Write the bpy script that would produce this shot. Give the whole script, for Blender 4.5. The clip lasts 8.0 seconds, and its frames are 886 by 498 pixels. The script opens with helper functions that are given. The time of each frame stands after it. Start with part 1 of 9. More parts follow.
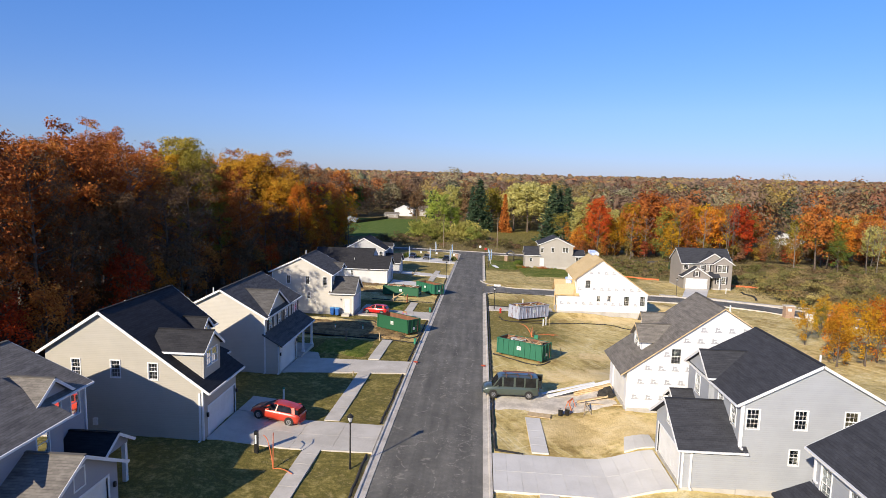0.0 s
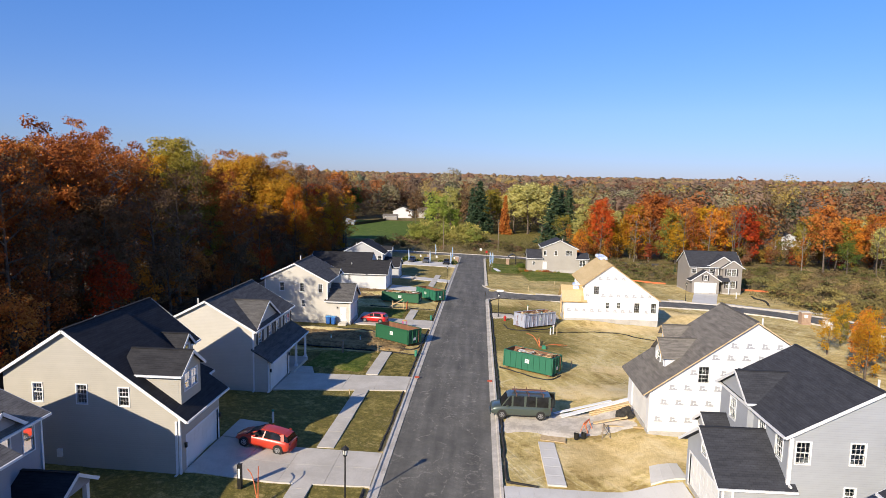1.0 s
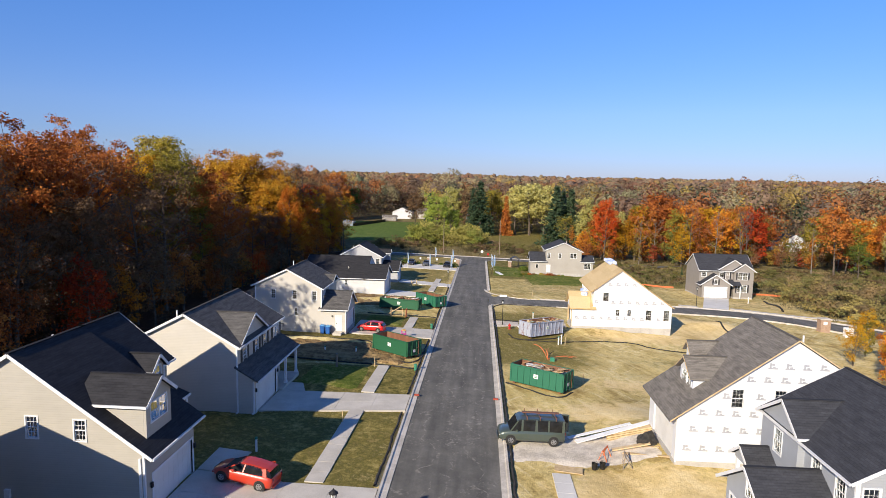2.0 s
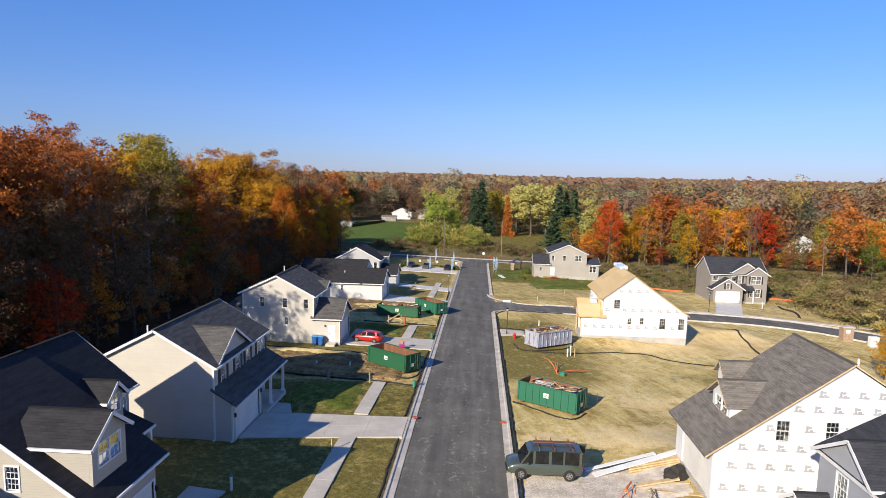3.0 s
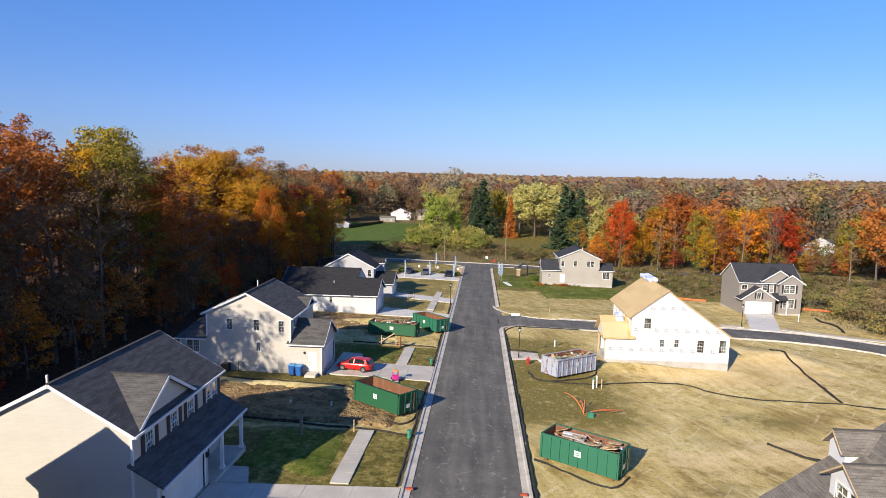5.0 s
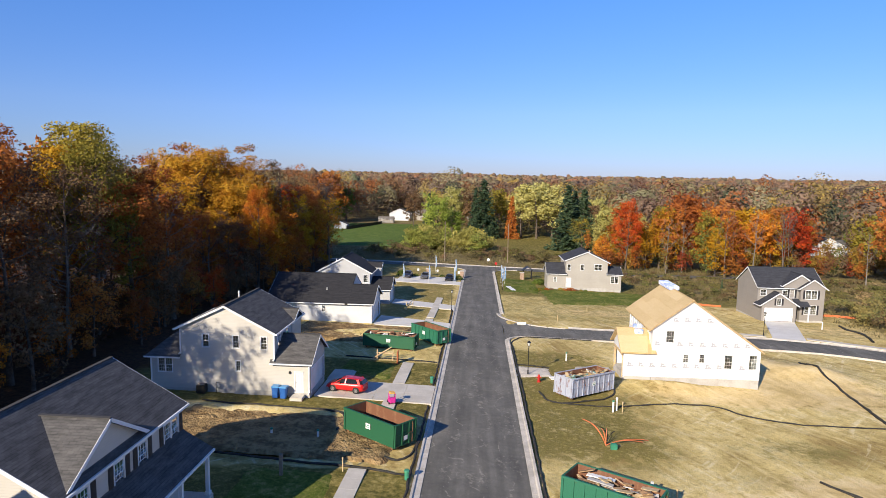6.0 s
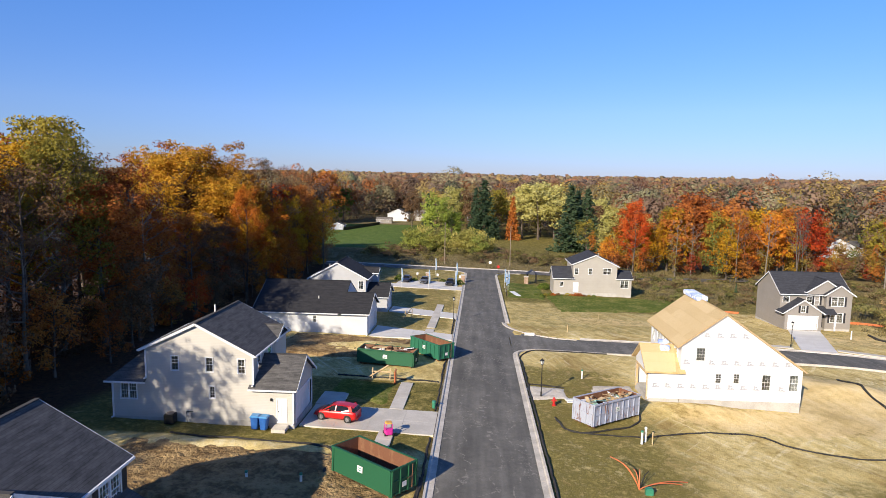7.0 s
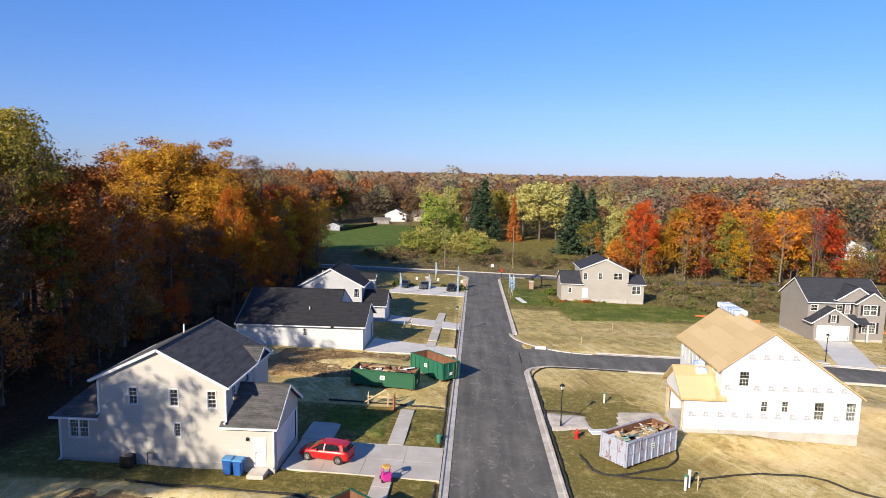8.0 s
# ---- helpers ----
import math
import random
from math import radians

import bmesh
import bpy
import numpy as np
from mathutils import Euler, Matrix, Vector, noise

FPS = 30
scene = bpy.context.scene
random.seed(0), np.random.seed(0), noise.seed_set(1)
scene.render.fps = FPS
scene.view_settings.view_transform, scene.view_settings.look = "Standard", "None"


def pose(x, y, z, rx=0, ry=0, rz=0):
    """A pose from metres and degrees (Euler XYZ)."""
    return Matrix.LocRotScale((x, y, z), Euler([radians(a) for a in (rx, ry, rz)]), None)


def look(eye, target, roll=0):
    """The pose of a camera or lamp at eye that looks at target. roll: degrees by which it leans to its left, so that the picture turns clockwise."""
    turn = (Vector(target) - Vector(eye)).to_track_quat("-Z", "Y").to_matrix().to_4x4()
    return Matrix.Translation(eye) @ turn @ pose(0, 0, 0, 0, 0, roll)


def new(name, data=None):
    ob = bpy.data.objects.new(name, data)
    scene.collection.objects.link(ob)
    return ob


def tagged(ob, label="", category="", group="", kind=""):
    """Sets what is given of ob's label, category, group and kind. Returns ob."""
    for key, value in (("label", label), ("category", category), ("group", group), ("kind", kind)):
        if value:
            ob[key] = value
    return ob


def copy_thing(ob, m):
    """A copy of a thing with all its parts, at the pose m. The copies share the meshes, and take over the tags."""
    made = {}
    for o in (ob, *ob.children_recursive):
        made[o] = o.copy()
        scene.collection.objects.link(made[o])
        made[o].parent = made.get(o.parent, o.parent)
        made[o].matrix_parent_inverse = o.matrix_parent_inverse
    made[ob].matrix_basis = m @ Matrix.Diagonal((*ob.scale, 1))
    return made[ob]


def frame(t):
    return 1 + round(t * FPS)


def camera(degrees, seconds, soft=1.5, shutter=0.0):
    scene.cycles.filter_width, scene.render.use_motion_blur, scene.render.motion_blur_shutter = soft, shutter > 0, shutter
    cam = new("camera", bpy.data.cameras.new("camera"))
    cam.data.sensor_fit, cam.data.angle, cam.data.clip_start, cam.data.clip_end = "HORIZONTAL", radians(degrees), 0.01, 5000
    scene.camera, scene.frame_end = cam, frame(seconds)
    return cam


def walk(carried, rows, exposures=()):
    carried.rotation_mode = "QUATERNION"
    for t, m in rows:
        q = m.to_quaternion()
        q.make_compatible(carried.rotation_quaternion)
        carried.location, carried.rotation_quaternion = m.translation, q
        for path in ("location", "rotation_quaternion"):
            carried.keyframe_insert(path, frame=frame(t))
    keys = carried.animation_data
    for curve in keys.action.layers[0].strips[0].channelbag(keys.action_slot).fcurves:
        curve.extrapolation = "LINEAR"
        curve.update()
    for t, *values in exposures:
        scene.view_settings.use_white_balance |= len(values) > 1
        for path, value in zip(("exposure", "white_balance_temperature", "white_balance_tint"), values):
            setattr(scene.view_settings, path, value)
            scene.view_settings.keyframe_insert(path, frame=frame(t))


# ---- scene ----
import itertools

cam = camera(72.21, 8.0, soft=0.7)
PATH = [
    (0.0, 3.284, 4.981, 19.684, 3.764, -6.946, -1.328),
    (0.5, 2.877, 7.186, 19.666, 3.669, -6.868, -1.253),
    (1.0, 2.540, 9.483, 19.660, 3.612, -6.819, -1.210),
    (1.5, 2.257, 11.877, 19.658, 3.583, -6.792, -1.190),
    (2.2, 1.926, 15.401, 19.653, 3.574, -6.780, -1.180),
    (3.0, 1.596, 19.685, 19.633, 3.587, -6.787, -1.176),
    (3.5, 1.394, 22.505, 19.608, 3.598, -6.797, -1.168),
    (4.0, 1.182, 25.438, 19.571, 3.603, -6.807, -1.152),
    (4.5, 0.950, 28.483, 19.523, 3.600, -6.815, -1.128),
    (5.2, 0.572, 32.936, 19.439, 3.573, -6.824, -1.081),
    (6.0, 0.038, 38.290, 19.323, 3.504, -6.827, -1.018),
    (6.5, -0.363, 41.777, 19.246, 3.437, -6.828, -0.980),
    (7.0, -0.824, 45.367, 19.170, 3.351, -6.829, -0.953),
    (7.5, -1.349, 49.057, 19.102, 3.247, -6.836, -0.944),
    (8.0, -1.944, 52.842, 19.048, 3.125, -6.850, -0.964),
]
walk(cam, [(t, pose(x, y, z, 90 + pitch, roll, yaw)) for t, x, y, z, yaw, pitch, roll in PATH],
     exposures=[(0.0, 0.28), (3.0, 0.28), (4.5, 0.34), (6.0, 0.36), (8.0, 0.40)])

# ---------------------------------------------------------------- light
SUN_AZ, SUN_EL = 30.0, 26.0   # degrees: shadows fall towards +y, turned to +x by SUN_AZ
world = bpy.data.worlds.new("sky")
scene.world = world
world.use_nodes = True
wn = world.node_tree.nodes
sky = wn.new("ShaderNodeTexSky")
sky.sky_type = 'NISHITA'
sky.sun_disc = False
sky.sun_elevation = radians(SUN_EL)
sky.sun_rotation = radians(180.0 + SUN_AZ)
sky.altitude = 250.0
sky.air_density, sky.dust_density, sky.ozone_density = 0.9, 0.1, 6.0
wn["Background"].inputs[1].default_value = 0.097
air = wn.new("ShaderNodeMix")
air.data_type, air.blend_type = 'RGBA', 'MULTIPLY'
air.inputs[0].default_value = 1.0
# the air is a shade more violet low down, over the haze of the woods
up = wn.new("ShaderNodeTexCoord")
height = wn.new("ShaderNodeSeparateXYZ")
hue = wn.new("ShaderNodeValToRGB")
hue.color_ramp.elements[0].position, hue.color_ramp.elements[0].color = 0.0, (0.62, 0.62, 0.89, 1.0)
hue.color_ramp.elements[1].position, hue.color_ramp.elements[1].color = 1.0, (0.66, 0.90, 1.25, 1.0)
for at, tint in ((0.10, (0.90, 0.88, 1.12, 1.0)), (0.27, (0.86, 1.12, 1.50, 1.0))):
    hue.color_ramp.elements.new(at).color = tint
world.node_tree.links.new(up.outputs["Generated"], height.inputs[0])
world.node_tree.links.new(height.outputs[2], hue.inputs[0])
world.node_tree.links.new(hue.outputs[0], air.inputs[7])
world.node_tree.links.new(sky.outputs[0], air.inputs[6])
world.node_tree.links.new(air.outputs[2], wn["Background"].inputs[0])
sun_data = bpy.data.lights.new("sun", 'SUN')
sun_data.energy, sun_data.angle, sun_data.color = 5.6, radians(0.53), (1.0, 0.88, 0.70)
sun = new("sun", sun_data)
sd = Vector((math.sin(radians(SUN_AZ)) * math.cos(radians(SUN_EL)), math.cos(radians(SUN_AZ)) * math.cos(radians(SUN_EL)), -math.sin(radians(SUN_EL))))
sun.matrix_world = look(Vector((0, 0, 80)) - sd * 50, Vector((0, 0, 80)))
scene.view_settings.exposure = 0.28

# ---------------------------------------------------------------- materials
def nodes_of(m):
    m.use_nodes = True
    t = m.node_tree
    return t, t.nodes, t.links, t.nodes["Principled BSDF"]


def noise_node(t, scale, detail=4.0, rough=0.6, vec=None):
    n = t.nodes.new("ShaderNodeTexNoise")
    n.inputs["Scale"].default_value, n.inputs["Detail"].default_value, n.inputs["Roughness"].default_value = scale, detail, rough
    if vec is not None:
        t.links.new(vec, n.inputs["Vector"])
    return n


def ramp_node(t, fac, stops):
    r = t.nodes.new("ShaderNodeValToRGB")
    el = r.color_ramp.elements
    while len(el) < len(stops):
        el.new(0.5)
    for e, (p, c) in zip(el, stops):
        e.position, e.color = p, (*c, 1.0)
    t.links.new(fac, r.inputs[0])
    return r


def mix_node(t, fac, a, b, kind="MIX"):
    m = t.nodes.new("ShaderNodeMix")
    m.data_type, m.blend_type = 'RGBA', kind
    for sock, v in ((m.inputs[0], fac), (m.inputs[6], a), (m.inputs[7], b)):
        if isinstance(v, (int, float)):
            sock.default_value = v
        elif isinstance(v, tuple):
            sock.default_value = (*v, 1.0)
        else:
            t.links.new(v, sock)
    return m.outputs[2]


def math_node(t, op, a, b=0.0):
    m = t.nodes.new("ShaderNodeMath")
    m.operation = op
    for sock, v in ((m.inputs[0], a), (m.inputs[1], b)):
        if isinstance(v, (int, float)):
            sock.default_value = v
        else:
            t.links.new(v, sock)
    return m.outputs[0]


def bump_node(t, height, strength, distance, bsdf):
    b = t.nodes.new("ShaderNodeBump")
    b.inputs["Strength"].default_value, b.inputs["Distance"].default_value = strength, distance
    t.links.new(height, b.inputs["Height"])
    t.links.new(b.outputs[0], bsdf.inputs["Normal"])


def position(t):
    return t.nodes.new("ShaderNodeNewGeometry").outputs["Position"]


def plain(name, a, b=None, scale=1.5, fine=25.0, rough=0.7, metal=0.0, bump=0.15, dist=0.01, spec=0.4):
    """A surface with broad and fine variation between two colours."""
    m = bpy.data.materials.new(name)
    t, n, l, p = nodes_of(m)
    b = b or tuple(c * 0.8 for c in a)
    pos = position(t)
    broad, small = noise_node(t, scale, 4, 0.6, pos), noise_node(t, fine, 3, 0.6, pos)
    f = math_node(t, 'ADD', math_node(t, 'MULTIPLY', broad.outputs[0], 0.65), math_node(t, 'MULTIPLY', small.outputs[0], 0.35))
    c = ramp_node(t, f, [(0.42, b), (0.58, a)])
    l.new(c.outputs[0], p.inputs["Base Color"])
    p.inputs["Roughness"].default_value, p.inputs["Metallic"].default_value = rough, metal
    p.inputs["Specular IOR Level"].default_value = spec
    bump_node(t, small.outputs[0], bump, dist, p)
    return m


def siding(name, a, lap=0.13):
    """Horizontal lap siding: each course leans out to a lower edge with painted shadow."""
    m = bpy.data.materials.new(name)
    t, n, l, p = nodes_of(m)
    pos = position(t)
    sep = n.new("ShaderNodeSeparateXYZ")
    l.new(pos, sep.inputs[0])
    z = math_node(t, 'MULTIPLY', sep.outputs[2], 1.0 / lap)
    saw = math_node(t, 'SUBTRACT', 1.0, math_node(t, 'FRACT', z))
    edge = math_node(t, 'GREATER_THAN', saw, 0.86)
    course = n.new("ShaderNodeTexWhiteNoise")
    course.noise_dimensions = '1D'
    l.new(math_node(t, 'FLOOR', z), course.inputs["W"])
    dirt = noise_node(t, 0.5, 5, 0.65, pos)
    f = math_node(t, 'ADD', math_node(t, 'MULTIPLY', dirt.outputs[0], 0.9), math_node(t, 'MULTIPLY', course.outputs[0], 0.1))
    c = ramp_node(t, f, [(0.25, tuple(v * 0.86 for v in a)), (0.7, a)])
    # the shadow line under each lap is mixed into the colour
    lap_shadow = mix_node(t, math_node(t, 'MULTIPLY', edge, 0.16), c.outputs[0], tuple(v * 0.45 for v in a))
    l.new(lap_shadow, p.inputs["Base Color"])
    p.inputs["Roughness"].default_value = 0.62
    p.inputs["Specular IOR Level"].default_value = 0.3
    bump_node(t, saw, 0.3, 0.012, p)
    return m


def shingles(name, a, b, wear=0.35):
    """Asphalt shingles in courses along the eave, by the slope's own coordinates in metres."""
    m = bpy.data.materials.new(name)
    t, n, l, p = nodes_of(m)
    uv = n.new("ShaderNodeUVMap")
    brick = n.new("ShaderNodeTexBrick")
    brick.inputs["Scale"].default_value = 1.0
    brick.inputs["Brick Width"].default_value, brick.inputs["Row Height"].default_value = 0.33, 0.16
    brick.inputs["Mortar Size"].default_value, brick.inputs["Mortar Smooth"].default_value = 0.012, 0.2
    brick.inputs["Color1"].default_value, brick.inputs["Color2"].default_value = (*a, 1), (*b, 1)
    brick.inputs["Mortar"].default_value = (*(v * 0.45 for v in b), 1)
    l.new(uv.outputs[0], brick.inputs["Vector"])
    stretch = n.new("ShaderNodeMapping")
    stretch.inputs["Scale"].default_value = (0.6, 2.6, 1)
    l.new(uv.outputs[0], stretch.inputs[0])
    blot = noise_node(t, 1.1, 5, 0.7, stretch.outputs[0])
    grit = noise_node(t, 40, 2, 0.5, uv.outputs[0])
    r = ramp_node(t, blot.outputs[0], [(0.38, tuple(v * (1 - wear) for v in b)), (0.62, tuple(min(1, v * (1 + wear)) for v in a))])
    c = mix_node(t, 0.5, brick.outputs[0], r.outputs[0])
    g = ramp_node(t, grit.outputs[0], [(0.3, (0.7, 0.7, 0.7)), (0.7, (1.2, 1.2, 1.2))])
    l.new(mix_node(t, 0.6, c, g.outputs[0], 'MULTIPLY'), p.inputs["Base Color"])
    p.inputs["Roughness"].default_value = 0.9
    p.inputs["Specular IOR Level"].default_value = 0.25
    bump_node(t, brick.outputs["Fac"], -0.6, 0.02, p)
    return m


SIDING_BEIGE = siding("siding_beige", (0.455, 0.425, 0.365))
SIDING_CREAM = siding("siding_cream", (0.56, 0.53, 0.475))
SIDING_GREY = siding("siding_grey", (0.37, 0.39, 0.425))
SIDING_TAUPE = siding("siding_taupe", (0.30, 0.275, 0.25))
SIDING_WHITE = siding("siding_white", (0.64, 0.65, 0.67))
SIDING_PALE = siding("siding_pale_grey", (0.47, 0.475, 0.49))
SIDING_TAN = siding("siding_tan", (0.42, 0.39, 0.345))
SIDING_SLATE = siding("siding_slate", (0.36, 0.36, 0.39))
ROOF_BLACK = shingles("shingles_black", (0.038, 0.038, 0.042), (0.024, 0.024, 0.028), 0.2)
ROOF_GREY = shingles("shingles_grey", (0.125, 0.119, 0.114), (0.074, 0.071, 0.070), 0.28)
ROOF_BROWN = shingles("shingles_brown", (0.225, 0.205, 0.180), (0.140, 0.126, 0.112), 0.22)
ROOF_NAVY = shingles("shingles_charcoal", (0.056, 0.058, 0.068), (0.038, 0.040, 0.048), 0.18)
OSB = plain("osb_sheathing", (0.62, 0.45, 0.22), (0.50, 0.34, 0.15), 1.2, 18, 0.8)
WRAP = plain("house_wrap", (0.71, 0.72, 0.745), (0.66, 0.67, 0.695), 0.8, 6, 0.55, 0, 0.5, 0.02)
WRAP_PRINT = plain("wrap_print", (0.40, 0.41, 0.44), (0.33, 0.34, 0.37), 3, 30, 0.6)
TRIM = plain("white_trim", (0.78, 0.785, 0.79), (0.71, 0.715, 0.72), 1.0, 20, 0.5)
DOOR_WHITE = plain("door_white", (0.76, 0.75, 0.72), (0.68, 0.67, 0.64), 0.8, 20, 0.55)
SHUTTER = plain("shutter_black", (0.030, 0.030, 0.034), (0.02, 0.02, 0.024), 3, 30, 0.5)
FOUNDATION = plain("foundation_concrete", (0.48, 0.46, 0.43), (0.38, 0.36, 0.33), 0.9, 14, 0.9, 0, 0.4, 0.01)
DARK_METAL = plain("black_metal", (0.018, 0.018, 0.018), (0.03, 0.028, 0.026), 4, 40, 0.45, 0.3)
LUMBER = plain("raw_lumber", (0.62, 0.47, 0.27), (0.48, 0.34, 0.18), 3, 30, 0.75)
PLASTIC_WHITE = plain("white_pipe", (0.78, 0.78, 0.76), (0.7, 0.7, 0.68), 3, 30, 0.4)
INTERIOR = plain("room_drywall", (0.30, 0.29, 0.27), (0.25, 0.24, 0.22), 1, 10, 0.9)


def glass_material():
    m = bpy.data.materials.new("window_glass")
    t, n, l, p = nodes_of(m)
    p.inputs["Base Color"].default_value = (0.55, 0.60, 0.62, 1)
    p.inputs["Roughness"].default_value = 0.02
    p.inputs["Transmission Weight"].default_value = 1.0
    p.inputs["IOR"].default_value = 1.5
    return m


GLASS = glass_material()


# ---------------------------------------------------------------- building helpers
WORLD_OF = {}


def thing(name, m, label, category, group="", kind=""):
    """An empty at a thing's base, which its parts hang under."""
    e = new(name)
    e.empty_display_size = 0.3
    e.matrix_world = m
    WORLD_OF[e] = m.copy()
    return tagged(e, label, category, group, kind)


def part(name, bm, material, parent, label=""):
    """Links a bmesh, given in world coordinates, as one mesh under a thing or under a part."""
    m = WORLD_OF[parent]
    bm.transform(m.inverted())
    me = bpy.data.meshes.new(name)
    bm.normal_update()
    bm.to_mesh(me)
    bm.free()
    me.materials.append(material)
    ob = new(name, me)
    ob.parent = parent
    WORLD_OF[ob] = m
    return tagged(ob, label)


def solo(name, bm, material, m, label, category, group="", kind=""):
    """A thing that is one mesh, given in world coordinates, with its origin at m."""
    bm.transform(m.inverted())
    me = bpy.data.meshes.new(name)
    bm.normal_update()
    bm.to_mesh(me)
    bm.free()
    for x in (material if isinstance(material, (list, tuple)) else (material,)):
        me.materials.append(x)
    ob = new(name, me)
    ob.matrix_world = m
    WORLD_OF[ob] = m.copy()
    return tagged(ob, label, category, group, kind)


def slab(bm, pts, vec, uv=False):
    """A polygon swept along vec. With uv: metres along the first edge and across it."""
    pts, vec = [Vector(p) for p in pts], Vector(vec)
    a = [bm.verts.new(p) for p in pts]
    b = [bm.verts.new(p + vec) for p in pts]
    k = len(pts)
    faces = [bm.faces.new(a), bm.faces.new(b[::-1])]
    for i in range(k):
        j = (i + 1) % k
        faces.append(bm.faces.new((a[j], a[i], b[i], b[j])))
    if uv:
        layer = bm.loops.layers.uv.verify()
        u = (pts[1] - pts[0]).normalized()
        nrm = u.cross(pts[2] - pts[1]).normalized()
        v = nrm.cross(u)
        for f in faces:
            for lp in f.loops:
                d = lp.vert.co - pts[0]
                lp[layer].uv = (d.dot(u) + pts[0].x * 0.37 + pts[0].y * 0.21, d.dot(v))
    return faces


def box(bm, x0, x1, y0, y1, z0, z1):
    return slab(bm, [(x0, y0, z0), (x0, y1, z0), (x1, y1, z0), (x1, y0, z0)], (0, 0, z1 - z0))


def beam(bm, p, q, w, h, up=(0, 0, 1)):
    """A bar from p to q, w wide and h high."""
    p, q = Vector(p), Vector(q)
    d = (q - p).normalized()
    s = d.cross(Vector(up))
    if s.length < 1e-4:
        s = d.cross(Vector((1, 0, 0)))
    s = s.normalized()
    u = s.cross(d)
    s, u = s * w / 2, u * h / 2
    slab(bm, [p - s - u, p + s - u, p + s + u, p - s + u], q - p)


def rod(bm, p, q, r0, r1=None, n=8, caps=True):
    p, q = Vector(p), Vector(q)
    r1 = r0 if r1 is None else r1
    d = (q - p).normalized()
    s = d.orthogonal().normalized()
    u = d.cross(s)
    a = [bm.verts.new(p + (s * math.cos(k * 2 * math.pi / n) + u * math.sin(k * 2 * math.pi / n)) * r0) for k in range(n)]
    b = [bm.verts.new(q + (s * math.cos(k * 2 * math.pi / n) + u * math.sin(k * 2 * math.pi / n)) * r1) for k in range(n)]
    for k in range(n):
        j = (k + 1) % n
        bm.faces.new((a[k], a[j], b[j], b[k]))
    if caps:
        bm.faces.new(a[::-1])
        bm.faces.new(b)


class Side:
    """A vertical wall plane: origin o, unit direction u along it, outward normal n (both level)."""

    def __init__(self, o, u, n):
        self.o, self.u, self.n = Vector((*o, 0)), Vector((*u, 0)), Vector((*n, 0))

    def at(self, a, z, out=0.0):
        p = self.o + self.u * a + self.n * out
        return Vector((p.x, p.y, z))


def wall_mesh(bm, side, tops, z0, holes, thick=0.16):
    """A wall with a broken top line [(a, z)...] and rectangular holes (a0, a1, z0, z1) that go through it."""
    cuts = sorted({round(a, 4) for a, _ in tops} | {round(v, 4) for h in holes for v in h[:2]})
    cuts = [c for c in cuts if tops[0][0] - 1e-4 <= c <= tops[-1][0] + 1e-4]

    def top(a):
        for (a0, za), (a1, zb) in zip(tops, tops[1:]):
            if a0 - 1e-6 <= a <= a1 + 1e-6:
                return za + (zb - za) * (a - a0) / max(1e-9, a1 - a0)
        return tops[-1][1]

    for a0, a1 in zip(cuts, cuts[1:]):
        mid = (a0 + a1) / 2
        spans, low = [], z0
        for h in sorted((h for h in holes if h[0] < mid < h[1]), key=lambda h: h[2]):
            if h[2] - low > 1e-3:
                spans.append(((low, low), (h[2], h[2])))
            low = h[3]
        spans.append(((low, low), (top(a0), top(a1))))
        for (l0, l1), (t0, t1) in spans:
            if max(t0 - l0, t1 - l1) > 1e-3:
                slab(bm, [side.at(a0, l0), side.at(a1, l1), side.at(a1, t1), side.at(a0, t0)], -side.n * thick)
    bmesh.ops.remove_doubles(bm, verts=bm.verts[:], dist=0.0005)


def ring(side, b0, b1, c0, c1, w, d0, d1, low=None):
    """A rectangular frame as one closed mesh: outer b0..b1, c0..c1, w wide (low: its bottom rail), from depth d0 to d1."""
    bm = bmesh.new()
    low = w if low is None else low
    loops = []
    for d in (d0, d1):
        outer = [bm.verts.new(side.at(x, z, d)) for x, z in ((b0, c0), (b1, c0), (b1, c1), (b0, c1))]
        inner = [bm.verts.new(side.at(x, z, d)) for x, z in ((b0 + w, c0 + low), (b1 - w, c0 + low), (b1 - w, c1 - w), (b0 + w, c1 - w))]
        loops.append((outer, inner))
    (o0, i0), (o1, i1) = loops
    for k in range(4):
        j = (k + 1) % 4
        for q in ((o1[k], o1[j], i1[j], i1[k]), (o0[j], o0[k], i0[k], i0[j]), (o0[k], o0[j], o1[j], o1[k]), (i0[j], i0[k], i1[k], i1[j])):
            bm.faces.new(q)
    bmesh.ops.recalc_face_normals(bm, faces=bm.faces[:])
    return bm


